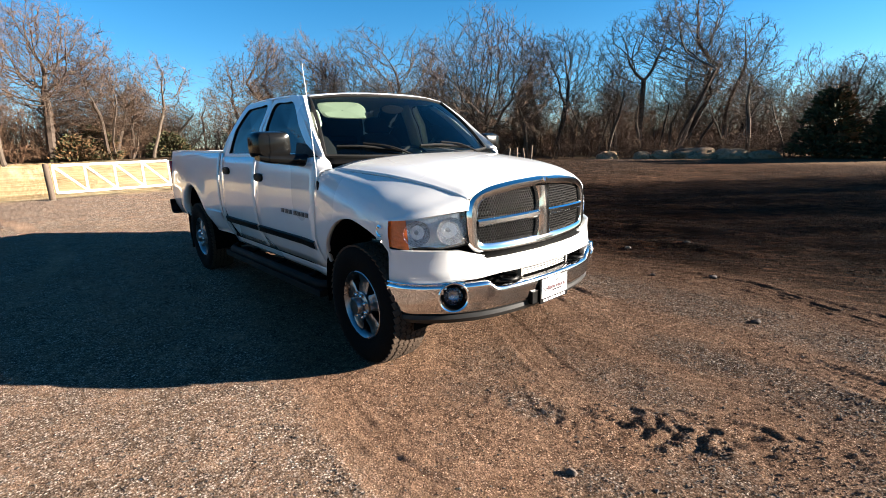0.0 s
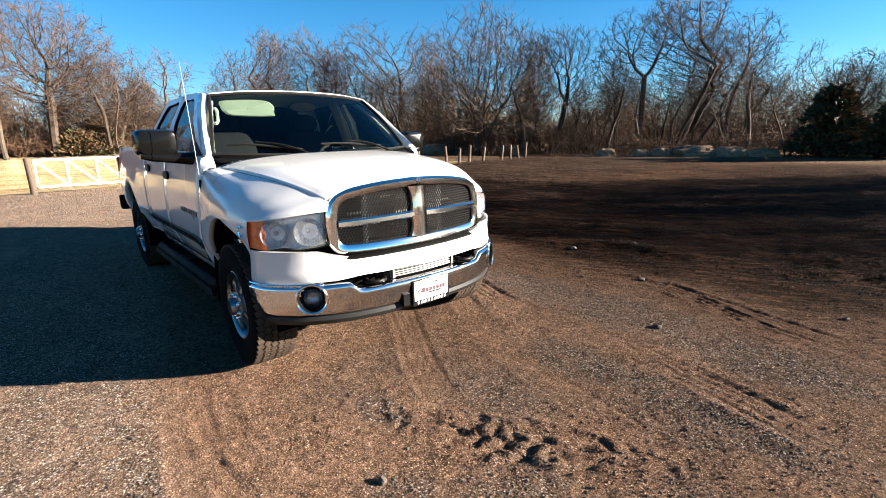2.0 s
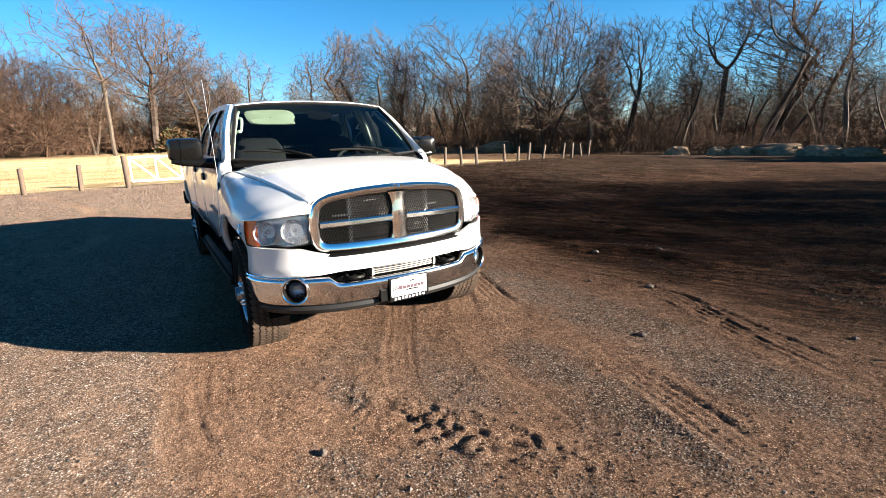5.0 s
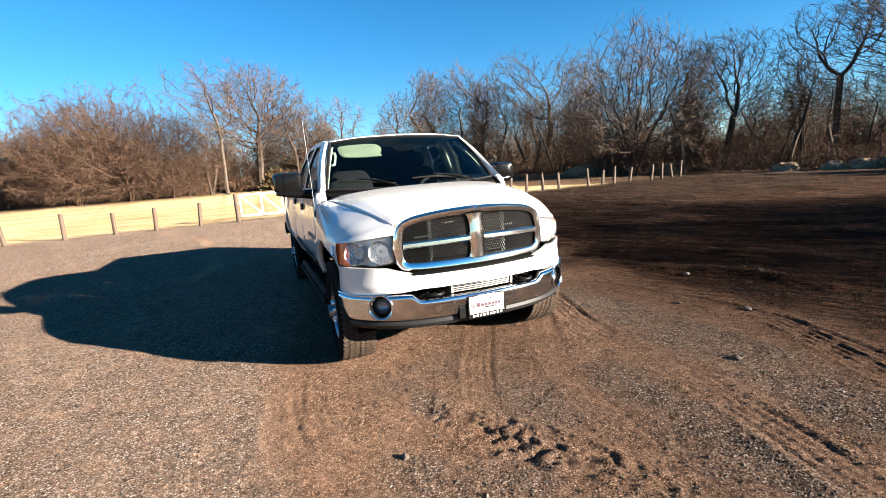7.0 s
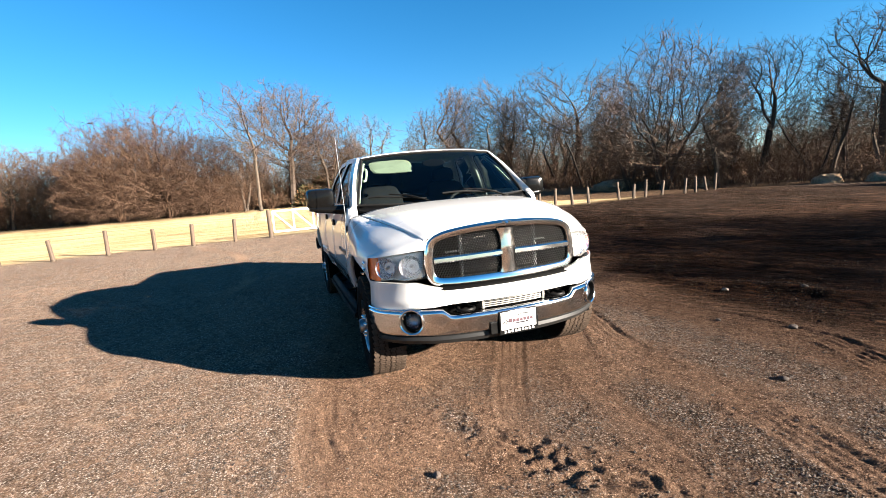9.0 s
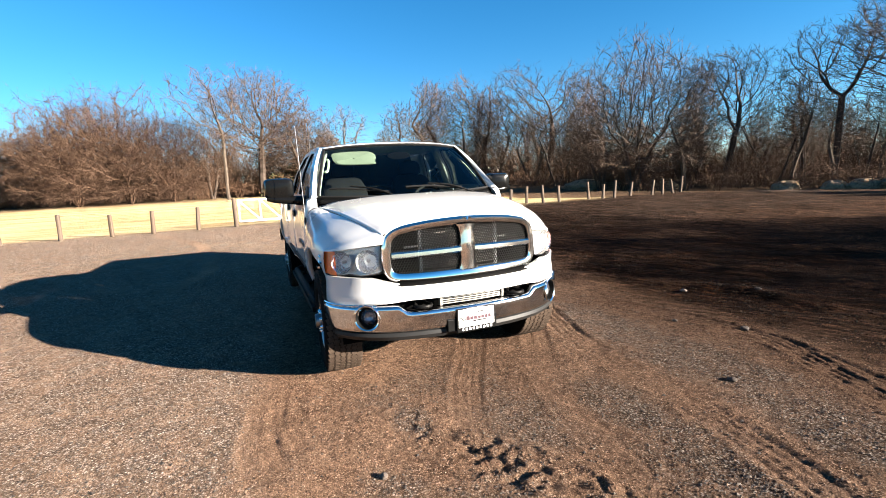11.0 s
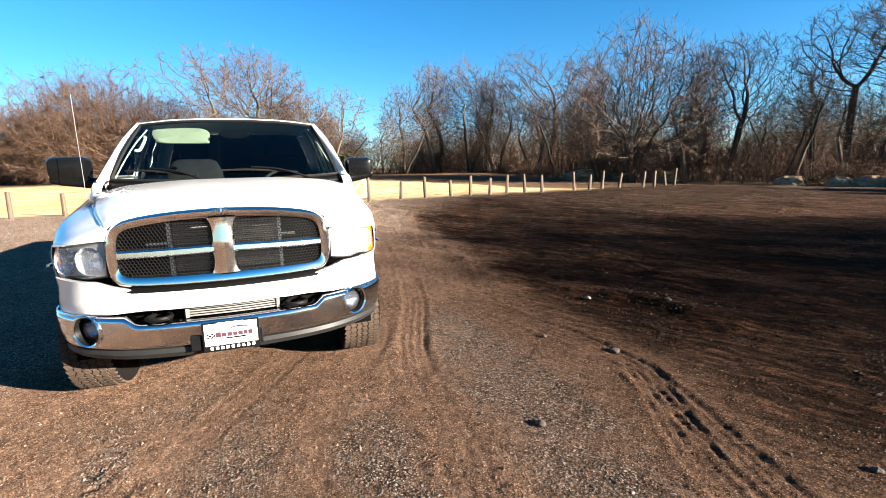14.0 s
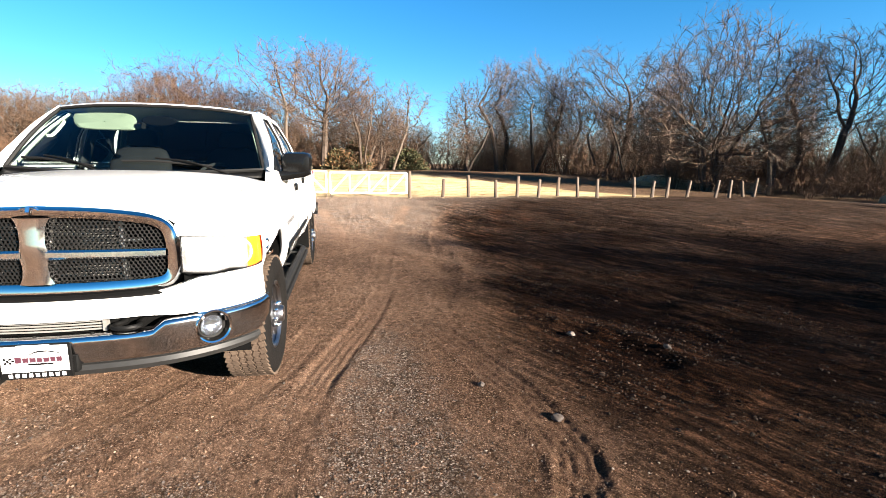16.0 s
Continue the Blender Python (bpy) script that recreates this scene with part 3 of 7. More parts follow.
def loose_stone(seed, x, y, size):
    r = np.random.default_rng(seed)
    a, f = np.meshgrid(np.linspace(0, 2 * np.pi, 14, endpoint=False), np.linspace(-1, 1, 9), indexing="xy")
    bump = 1 + 0.25 * lattice_noise(np.cos(a) * 1.5 + seed, np.sin(a) * 1.5 + f, 0.8, seed)
    rad = np.sqrt(np.maximum(0.0, 1 - f**2)) * bump
    g = np.stack([x + size * 1.25 * rad * np.cos(a), y + size * rad * np.sin(a), rest(x, y) + size * 0.35 + 0.62 * size * f * bump], -1)
    ob = part("stone", Geo().rows(g, closed_v=True), STONE)
    return tagged(ob, "single grey palm-sized stone lying on the dirt", "stone", group="single stones on the lot")


for seed, x, y, size in ((501, 0.965, 2.62, 0.032), (502, 0.487, 2.30, 0.022), (503, -0.32, 3.35, 0.03), (504, 1.63, 1.56, 0.026), (505, 1.593, -0.912, 0.020), (506, 0.2, 3.9, 0.03), (507, 2.55, 2.76, 0.02)):
    loose_stone(seed, x, y, size)

# ---- trees ----
def bark(name, low, high):
    m, t, b = material(name)
    co, info = t.nodes.new("ShaderNodeTexCoord"), t.nodes.new("ShaderNodeObjectInfo")
    n = node(t, "ShaderNodeTexNoise", Scale=3.0, Detail=6.0, Roughness=0.7)
    t.links.new(co.outputs["Object"], n.inputs["Vector"])
    col = ramp(t, n.outputs["Fac"], [(0.3, low), (0.7, high)])
    shade = ramp(t, info.outputs["Random"], [(0.0, (0.75, 0.72, 0.70)), (1.0, (1.2, 1.16, 1.1))])
    t.links.new(mix(t, 1.0, col, shade, "MULTIPLY"), b.inputs["Base Color"])
    b.inputs["Roughness"].default_value, b.inputs["Specular IOR Level"].default_value = 0.9, 0.2
    return m


BARK = bark("grey_bark", (0.022, 0.016, 0.013), (0.070, 0.054, 0.043))
TWIG = bark("bare_twigs", (0.038, 0.024, 0.016), (0.090, 0.060, 0.041))
BRUSH = bark("brush_stems", (0.036, 0.020, 0.012), (0.100, 0.059, 0.037))
RUSSET = bark("russet_twigs", (0.029, 0.017, 0.011), (0.068, 0.041, 0.027))
DUSTY = bark("dusty_twigs", (0.034, 0.023, 0.017), (0.076, 0.053, 0.038))
PALE_BARK = bark("pale_bark", (0.034, 0.026, 0.020), (0.080, 0.064, 0.050))
NEEDLE = bark("cedar_needles", (0.013, 0.019, 0.009), (0.054, 0.054, 0.023))
RUST = bark("cedar_rust", (0.050, 0.029, 0.013), (0.115, 0.068, 0.032))


def net_mesh(name, verts, faces, mat):
    """A mesh out of arrays of corners and of triangles or quads."""
    me = bpy.data.meshes.new(name)
    me.from_pydata(verts.tolist(), [], faces.tolist())
    me.materials.append(mat)
    return me


def limbs_of(start, end, r0, r1, sides):
    """Tapered bars, one from each start to each end."""
    n = len(start)
    along = end - start
    along /= np.linalg.norm(along, axis=1)[:, None] + 1e-9
    ref = np.where(np.abs(along[:, 2:3]) < 0.9, np.array([[0.0, 0, 1]]), np.array([[1.0, 0, 0]]))
    side = np.cross(along, ref)
    side /= np.linalg.norm(side, axis=1)[:, None] + 1e-9
    up = np.cross(side, along)
    a = np.arange(sides) * 2 * np.pi / sides
    turn = np.cos(a)[None, :, None] * side[:, None] + np.sin(a)[None, :, None] * up[:, None]
    v = np.concatenate([start[:, None] + turn * r0[:, None, None], end[:, None] + turn * r1[:, None, None]], 1)
    j = np.arange(sides)
    quad = np.stack([j, (j + 1) % sides, (j + 1) % sides + sides, j + sides], -1)
    return v.reshape(-1, 3), (quad[None] + 2 * sides * np.arange(n)[:, None, None]).reshape(-1, 4)


def grow(seed, crown, stems, points, step, bare=0.3, reach=5.5, kill=1.45, wander=0.09, lift=0.08, lean=0.0):
    """Branches that grow towards points strewn through a crown: places, parents. crown: ellipsoids (x, y, z, across, deep, high)."""
    r = np.random.default_rng(seed)
    volume = np.array([e[3] * e[4] * e[5] for e in crown])
    cloud = []
    for e, share in zip(crown, volume / volume.sum()):
        d = r.normal(0, 1, (int(points * share) + 1, 3))
        d *= (r.uniform(0.02, 1, len(d)) ** 0.42 / np.linalg.norm(d, axis=1))[:, None]
        ragged = 1 + 0.30 * lattice_noise(d[:, 0] * 3 + e[0] + seed, d[:, 1] * 3 + d[:, 2] * 3.7, 0.9, seed)
        cloud.append(np.array(e[:3]) + d * np.array(e[3:]) * ragged[:, None])
    cloud = np.concatenate(cloud)
    cloud = cloud[cloud[:, 2] > 0.15]
    pos, parent = [], []
    for k in range(stems):
        a = 2 * np.pi * (k + r.uniform(0, 0.6)) / stems
        at = np.array((math.cos(a), math.sin(a), 0)) * 0.10 * (stems > 1) - (0, 0, 0.25)
        way = np.array((math.cos(a) * 0.22 * (stems > 1), math.sin(a) * 0.22 * (stems > 1) + lean, 1.0))
        top = bare * r.uniform(0.75, 1.1)
        last = -1
        while True:
            pos.append(at)
            parent.append(last)
            last = len(pos) - 1
            if at[2] > top:
                break
            way = way / np.linalg.norm(way) + r.normal(0, 0.035, 3)
            at = at + step * way / np.linalg.norm(way)
    pos, parent = np.array(pos), list(parent)
    near, gap = np.zeros(len(cloud), int), np.full(len(cloud), 1e9)
    fresh = np.arange(len(pos))
    kids = np.zeros(60000, int)
    for turn in range(170):
        d = np.linalg.norm(cloud[:, None] - pos[fresh][None], axis=2)
        best = d.argmin(1)
        closer = d[np.arange(len(cloud)), best] < gap
        gap[closer], near[closer] = d[closer, best[closer]], fresh[best[closer]]
        live = gap > kill * step
        cloud, near, gap = cloud[live], near[live], gap[live]
        if not len(cloud):
            break
        pull = gap < max(reach * step, np.min(gap) * 1.05)
        way = cloud[pull] - pos[near[pull]]
        way /= np.linalg.norm(way, axis=1)[:, None] + 1e-9
        total = np.zeros((len(pos), 3))
        np.add.at(total, near[pull], way)
        tips = np.unique(near[pull])
        tips = tips[kids[tips] < 3]
        if not len(tips):
            break
        kids[tips] += 1
        w = total[tips]
        from_ = np.array(parent)[tips]
        held = pos[tips] - pos[np.maximum(from_, 0)]
        held /= np.linalg.norm(held, axis=1)[:, None] + 1e-6
        w = w / (np.linalg.norm(w, axis=1)[:, None] + 1e-9) + 0.30 * held + r.normal(0, wander, w.shape) + (0, 0, lift)
        w /= np.linalg.norm(w, axis=1)[:, None]
        fresh = np.arange(len(pos), len(pos) + len(tips))
        pos = np.concatenate([pos, pos[tips] + w * step])
        parent += tips.tolist()
        if len(pos) > 5200:
            break
    return pos, np.array(parent), r


def tree_arrays(seed, crown, stems=1, points=1400, step=0.30, trunk=0.2, tip=0.011, spikes=2, spike=0.75, fine=0.0105, spread=0.50, droop=0.0, split=0.030, **shape):
    """Limbs and twigs of a bare tree as arrays of corners and faces."""
    pos, parent, r = grow(seed, crown, stems, points, step, **shape)
    n = len(pos)
    load = np.full(n, 1.0)
    has = np.zeros(n, bool)
    for k in range(n - 1, -1, -1):
        if parent[k] >= 0:
            if not has[parent[k]]:
                load[parent[k]], has[parent[k]] = 0.0, True
            load[parent[k]] += load[k]
    trunk = trunk / stems ** 0.4
    rad = tip * load ** (math.log(trunk / tip) / math.log(max(3.0, load.max())))
    e = np.nonzero(parent >= 0)[0]
    start, end = pos[parent[e]], pos[e]
    r1 = rad[e]
    r0 = np.minimum(rad[parent[e]], r1 * 1.35)
    flare = 1 + 0.55 * np.exp(-np.maximum(0, start[:, 2] + 0.2) / 0.45)
    thick = r1 > split
    big = r1 > 0.07
    lv, lf = [], []
    count = 0
    for mask, sides in ((thick & big, 7), (thick & ~big, 4)):
        if mask.any():
            v, f = limbs_of(start[mask], end[mask], (r0 * flare)[mask], r1[mask], sides)
            lv.append(v)
            lf.append(f + count)
            count += len(v)
    v, f = limbs_of(start[~thick], end[~thick], r0[~thick], r1[~thick], 3)
    # twigs off the thin branches, and finer twigs off those
    thin = e[~thick]
    way = pos[thin] - pos[parent[thin]]
    at = np.repeat(pos[thin], spikes, 0) - np.repeat(way, spikes, 0) * r.uniform(0, 1, (len(thin) * spikes, 1))
    way /= np.linalg.norm(way, axis=1)[:, None] + 1e-9
    blades = []
    way = np.repeat(way, spikes, 0)
    for reach_of, wide_of, more in ((spike, fine, 4), (spike * 0.50, fine * 0.75, 0)):
        w = way + r.normal(0, spread, way.shape) + (0, 0, 0.12 - droop)
        w *= (reach_of * r.uniform(0.5, 1.25, len(at)) / (np.linalg.norm(w, axis=1) + 1e-9))[:, None]
        side = np.cross(w, r.normal(0, 1, w.shape))
        side *= wide_of / (np.linalg.norm(side, axis=1)[:, None] + 1e-9)
        blades.append(np.stack([at + side, at - side, at + w], 1).reshape(-1, 3))
        if more:
            at = np.repeat(at, more, 0) + np.repeat(w, more, 0) * r.uniform(0.15, 0.95, (len(at) * more, 1))
            way = np.repeat(w / (np.linalg.norm(w, axis=1)[:, None] + 1e-9), more, 0)
    tv = np.concatenate(blades)
    tf = np.arange(len(tv)).reshape(-1, 3)
    quads = np.concatenate([f[:, [0, 1, 2]], f[:, [0, 2, 3]]])
    return np.concatenate(lv) if lv else np.zeros((0, 3)), np.concatenate(lf) if lf else np.zeros((0, 4), int), np.concatenate([v, tv]), np.concatenate([quads, tf + len(v)])


def bare_tree(seed, crown, label, wood=None, fine_mat=None, **shape):
    lv, lf, tv, tf = tree_arrays(seed, crown, **shape)
    ob = thing("bare_tree", label, "tree", group="bare trees of the wood edge")
    for name, v, f, mat, text in (("trunk", lv, lf, wood or BARK, "grey-brown trunk with limbs"), ("crown", tv, tf, fine_mat or TWIG, "fine bare twigs")):
        piece = new(name, net_mesh(name, v, f, mat))
        piece.parent = ob
        tagged(piece, label=text)
    lo, hi = np.percentile(np.abs(tv[:, 0]), 97), np.percentile(np.abs(tv[:, 1]), 97)
    ob["height"], ob["across"] = float(np.percentile(tv[:, 2], 99.6)), float(lo + hi)
    return ob


KINDS = {
    "oak": bare_tree(11, [(0, 0, 6.4, 3.9, 3.9, 3.7), (0.6, 0.8, 8.6, 2.2, 2.2, 1.6)], "large leafless oak with a broad rounded crown", points=3200, wander=0.12, trunk=0.23, bare=4.2, step=0.25),
    "oak2": bare_tree(23, [(0, 0, 5.8, 3.6, 3.4, 4.0)], "leafless tree forking low into two stems", stems=2, points=2400, trunk=0.19, bare=4.0, step=0.26),
    "round": bare_tree(97, [(0, 0, 4.8, 4.1, 4.0, 3.6), (0.2, 0.5, 7.0, 2.6, 2.6, 2.9), (0, 0, 2.6, 3.4, 3.4, 1.8)], "broad leafless tree with a dense rounded crown", fine_mat=DUSTY, stems=5, points=3600, trunk=0.20, bare=3.2, step=0.24),
    "round2": bare_tree(98, [(0, 0, 4.6, 2.6, 2.6, 4.0)], "dense leafless tree with a low rounded crown", stems=4, points=2300, trunk=0.18, bare=3.4, step=0.23),
    "vase": bare_tree(31, [(0, 0, 6.0, 1.7, 1.7, 4.2), (0.2, 0, 8.6, 1.3, 1.3, 2.4)], "tall leafless tree with upswept limbs", stems=2, points=2200, trunk=0.16, bare=6.2, step=0.24, lift=0.16),
    "vase2": bare_tree(47, [(0, 0, 6.4, 1.5, 1.5, 4.0), (0, 0.4, 9.0, 1.0, 1.0, 1.8)], "tall upright leafless tree", points=1900, trunk=0.17, bare=6.6, step=0.24, lift=0.18),
    "vase3": bare_tree(58, [(-0.6, 0, 5.6, 1.4, 1.4, 4.0), (0.9, 0.3, 6.0, 1.2, 1.2, 3.2)], "leafless tree of several upswept stems", stems=3, points=2000, trunk=0.15, bare=5.2, step=0.24, lift=0.15),
    "fork": bare_tree(33, [(-1.9, 0.2, 8.2, 1.9, 1.8, 2.4), (1.7, 0, 8.4, 2.1, 1.9, 2.8), (0, 0, 5.8, 2.6, 2.2, 1.9)], "leafless tree with heavy dark forking limbs", points=1500, trunk=0.20, bare=3.6, step=0.27, lift=0.10),
    "fork2": bare_tree(35, [(-1.7, 0, 8.6, 1.7, 1.7, 1.9), (0.9, 0.2, 8.2, 1.4, 1.4, 2.4), (0.2, 0, 5.2, 1.0, 1.0, 1.2)], "leafless tree forking high on a dark trunk", points=1100, trunk=0.17, bare=5.0, step=0.27, lift=0.12),
    "tall": bare_tree(63, [(0.1, 0, 9.6, 1.9, 1.8, 2.6), (0.8, 0, 7.2, 1.5, 1.4, 1.6), (-0.2, 0, 5.6, 1.3, 1.3, 1.6)], "tall dark leafless tree with a high crown", stems=2, points=1700, trunk=0.17, bare=7.0, step=0.26, lift=0.16),
    "tall2": bare_tree(64, [(0, 0, 8.8, 1.5, 1.5, 2.6), (0.4, 0, 6.0, 1.1, 1.1, 2.0)], "tall slender leafless tree", points=1200, trunk=0.14, bare=7.6, step=0.26, lift=0.18),
    "lean": bare_tree(66, [(0, 1.2, 8.4, 1.4, 1.7, 2.3), (0, 0.4, 5.8, 1.0, 1.2, 1.5)], "leafless tree leaning out from the woods", points=1000, trunk=0.15, bare=5.8, step=0.27, lift=0.12),
    "twist": bare_tree(67, [(0.4, 0.3, 8.2, 2.3, 2.0, 2.2), (-0.6, 0, 5.6, 1.6, 1.5, 1.7)], "leafless tree with a twisting dark trunk", points=1500, trunk=0.17, bare=4.6, step=0.26),
    "pale": bare_tree(71, [(0, 0, 8.0, 2.4, 2.2, 2.4), (-0.4, 0, 5.2, 1.6, 1.5, 1.4)], "sparse pale-barked leafless tree", wood=PALE_BARK, fine_mat=TWIG, points=520, trunk=0.10, bare=6.4, step=0.34),
    "slim": bare_tree(73, [(0, 0, 6.2, 1.3, 1.3, 3.4)], "slender leafless young tree", wood=PALE_BARK, points=700, trunk=0.12, bare=6.6, step=0.28, lift=0.15),
    "slim2": bare_tree(75, [(0, 0, 5.6, 1.5, 1.5, 3.8)], "slender leafless twin-stemmed tree", stems=2, points=850, trunk=0.11, bare=5.8, step=0.28, lift=0.15),
    "dome": bare_tree(85, [(0, 0, 3.4, 5.2, 5.2, 4.4)], "dense rounded leafless thicket tree with drooping twigs", wood=BRUSH, fine_mat=RUSSET, stems=7, points=2600, trunk=0.17, bare=1.6, step=0.27, spikes=2, spike=0.95, spread=0.45, droop=0.10),
    "dome2": bare_tree(86, [(0, 0, 3.2, 4.9, 4.9, 4.8), (1.4, 2.4, 2.2, 2.4, 2.4, 3.2)], "wide rounded leafless thicket tree", wood=BRUSH, fine_mat=RUSSET, stems=7, points=2800, trunk=0.17, bare=1.6, step=0.27, spikes=2, spike=0.95, spread=0.45, droop=0.12),
}


def put_tree(kind, x, y, top, lean=0.0, across=0.0, turn=0.0):
    """A copy of a kind of tree at (x, y) with its top at a height and a crown so many metres across, leaning by some metres across the view."""
    src = KINDS[kind]
    foot = float(base_height(np.array([x]), np.array([y]))[0])
    k = (top - foot) / src["height"]
    w = across / src["across"] if across else k
    ob = copy_thing(src, Matrix.Identity(4))
    away = math.atan2(y, x - 3.0)
    side = Vector((math.sin(away), -math.cos(away), 0))
    tilt = Matrix.Rotation(math.atan2(lean, top - foot), 4, Vector((0, 0, 1)).cross(side)) if lean else Matrix.Identity(4)
    ob.matrix_basis = Matrix.Translation((x, y, foot)) @ tilt @ Matrix.Rotation(away + turn, 4, "Z") @ Matrix.Diagonal((w, w, k, 1))
    return ob


# (kind, x, y, height of the top, lean to the right seen from the lot, crown across)
WOOD_LEFT = [
    ("oak", -49.4, -24.6, 8.2, 0, 5.8), ("oak2", -48.8, -20.8, 7.7, 0, 5.0), ("round2", -50.0, -28.1, 8.2, 0, 5.6), ("oak2", -51.5, -31.5, 7.9, 0, 6.0), ("dome", -47.5, -17.6, 6.9, 0, 7.0),
    ("dome", -40.6, -13.7, 8.4, 0, 8.0), ("dome2", -40.3, -10.2, 9.4, 0, 9.8), ("dome", -39.8, -7.2, 7.6, 0, 6.6), ("dome", -43.9, -12.6, 9.4, 0, 9.4),
    ("pale", -35.2, -2.9, 10.3, -0.9, 5.0), ("oak", -40.2, -0.4, 11.1, 0.3, 8.4), ("vase3", -40.9, 3.2, 8.7, 0.5, 5.2), ("pale", -40.6, 5.8, 8.7, 1.6, 4.6),
    ("vase3", -42.0, 1.4, 8.1, 0, 5.0), ("round2", -42.5, 4.6, 6.6, 0.4, 4.6), ("slim", -43.0, 7.6, 6.1, 1.0, 3.2), ("oak2", -41.0, -4.4, 7.1, 0, 4.6),
]
WOOD_MIDDLE = [
    ("slim2", -57.7, 12.9, 5.5, 0, 4.0), ("slim", -56.0, 11.0, 6.0, 0, 3.8), ("slim2", -58.5, 15.5, 5.9, 0, 4.0),
    ("vase", -40.3, 12.6, 8.8, -0.2, 4.2), ("vase2", -40.5, 15.7, 11.0, -0.2, 3.8), ("vase", -40.2, 19.3, 11.3, -0.2, 4.6), ("vase3", -38.2, 21.3, 10.1, -0.2, 4.4), ("vase2", -43.5, 17.6, 11.2, 0, 4.0), ("vase3", -42.0, 22.4, 10.5, 0, 4.4),
    ("fork", -34.9, 25.3, 11.6, -0.3, 7.6), ("vase3", -33.5, 22.6, 7.5, 0, 3.6), ("slim2", -31.0, 23.5, 7.3, 0, 3.0), ("vase3", -30.0, 26.0, 8.9, 0, 3.8),
    ("round", -19.8, 21.3, 9.1, 0.5, 8.4), ("round2", -23.2, 21.6, 6.5, -0.3, 4.0), ("vase2", -20.2, 27.4, 8.7, 0, 3.0), ("twist", -18.0, 27.1, 8.5, 0.6, 4.6), ("slim", -17.4, 22.9, 5.9, 0.3, 2.4), ("slim2", -18.6, 24.4, 6.7, 0, 2.6),
]
WOOD_RIGHT = [
    ("slim2", -16.2, 29.3, 7.1, 0, 2.8), ("vase3", -15.5, 30.9, 7.4, 0, 2.8), ("fork2", -13.2, 29.8, 9.2, -0.8, 4.6), ("tall", -11.2, 30.7, 10.4, 0.4, 5.0), ("vase", -10.9, 33.0, 8.3, 0, 3.6),
    ("lean", -11.3, 31.8, 7.9, 2.2, 4.2), ("tall2", -9.1, 33.6, 8.6, 0.9, 3.4), ("slim", -6.1, 28.3, 6.2, 0.5, 2.4), ("slim2", -4.3, 28.7, 5.6, 0.4, 1.9), ("round2", -3.6, 41.0, 6.3, -0.3, 4.6), ("oak2", -0.9, 41.3, 6.2, -0.4, 4.0),
    ("slim", -14.0, 27.2, 5.7, 0.3, 2.2), ("slim", -12.0, 27.8, 5.2, -0.4, 2.0), ("slim2", -8.0, 31.0, 6.5, 0.6, 2.6), 
]
for n, row in enumerate(WOOD_RIGHT + WOOD_MIDDLE + WOOD_LEFT):
    put_tree(*row, turn=2.4 * n if row[0] not in ("fork", "fork2", "lean", "twist", "tall", "pale") else 1.57)


def cedar(seed, height, wide, rusty, count=6200):
    """An evergreen: a trunk and tiers of drooping boughs made of many small sprays."""
    r = np.random.default_rng(seed)
    sprays, old = Geo(), Geo()
    boughs = [(0.02 + 0.95 * r.uniform(0, 1) ** 1.4, r.uniform(0, 2 * np.pi), r.uniform(0.72, 1.12)) for _ in range(190)]
    for k in range(count):
        f, a, long = boughs[k % len(boughs)]
        u = r.uniform(0.25, 1.0)
        edge = wide * (1 - f) ** 0.55 * long * u
        a = a + r.normal(0, 0.16)
        p = np.array((edge * math.cos(a), edge * math.sin(a), f * height + 0.16 * edge - 0.12 * edge * edge / wide + r.normal(0, 0.07)))
        out = np.array((math.cos(a), math.sin(a), r.uniform(0.1, 0.8))) + r.normal(0, 0.35, 3)
        out *= r.uniform(0.14, 0.34) / np.linalg.norm(out)
        side = np.cross(out, r.normal(0, 1, 3))
        side *= 0.045 / (np.linalg.norm(side) + 1e-6)
        up = np.cross(side, out)
        up *= 0.03 / (np.linalg.norm(up) + 1e-6)
        bag = old if r.uniform() < rusty * (0.4 + 0.6 * (math.cos(a - 0.8) > 0)) else sprays
        bag.add([p - side, p + side, p + out * 0.6 + side * 1.2 + up, p + out * 0.6 - side * 1.2 + up, p + out + up * 0.3], [(0, 1, 2, 3), (3, 2, 4)])
    ob = thing("cedar_tree", "dark evergreen cedar with rusty winter foliage at the wood edge", "tree", group="cedars of the wood edge")
    part("trunk", Geo().tube([(0, 0, -0.2), (0, 0, height * 0.5), (0.05, 0.03, height * 0.97)], [0.16, 0.10, 0.02], 8), BARK, ob)
    for name, bag, mat, text in (("crown", sprays, NEEDLE, "dark green needle sprays"), ("rusty_foliage", old, RUST, "rust-brown needle sprays")):
        me = bag.mesh(name)
        me.materials.append(mat)
        piece = new(name, me)
        piece.parent = ob
        tagged(piece, label=text)
    return ob


for seed, x, y, high, wide, rusty in ((3, -2.5, 28.2, 3.35, 1.75, 0.45), (5, 0.1, 28.0, 3.0, 1.5, 0.25), (12, -41.3, 2.4, 2.4, 1.7, 0.5), (14, -42.3, 7.4, 1.9, 1.9, 0.15), (19, -40.6, 0.9, 1.7, 1.6, 0.6)):
    cedar(seed, high, wide, rusty).location = (x, y, base_height(np.array([x]), np.array([y]))[0])

# where the woods begin, by direction from the lot: an angle and a distance
FOREST_EDGE = [(1.45, 31), (1.65, 30), (1.85, 29), (2.05, 29), (2.25, 29), (2.40, 30), (2.50, 35), (2.60, 40), (2.75, 44), (2.90, 48), (3.0, 46), (3.1, 43), (3.3, 43), (3.40, 47), (3.5, 52), (3.75, 58)]


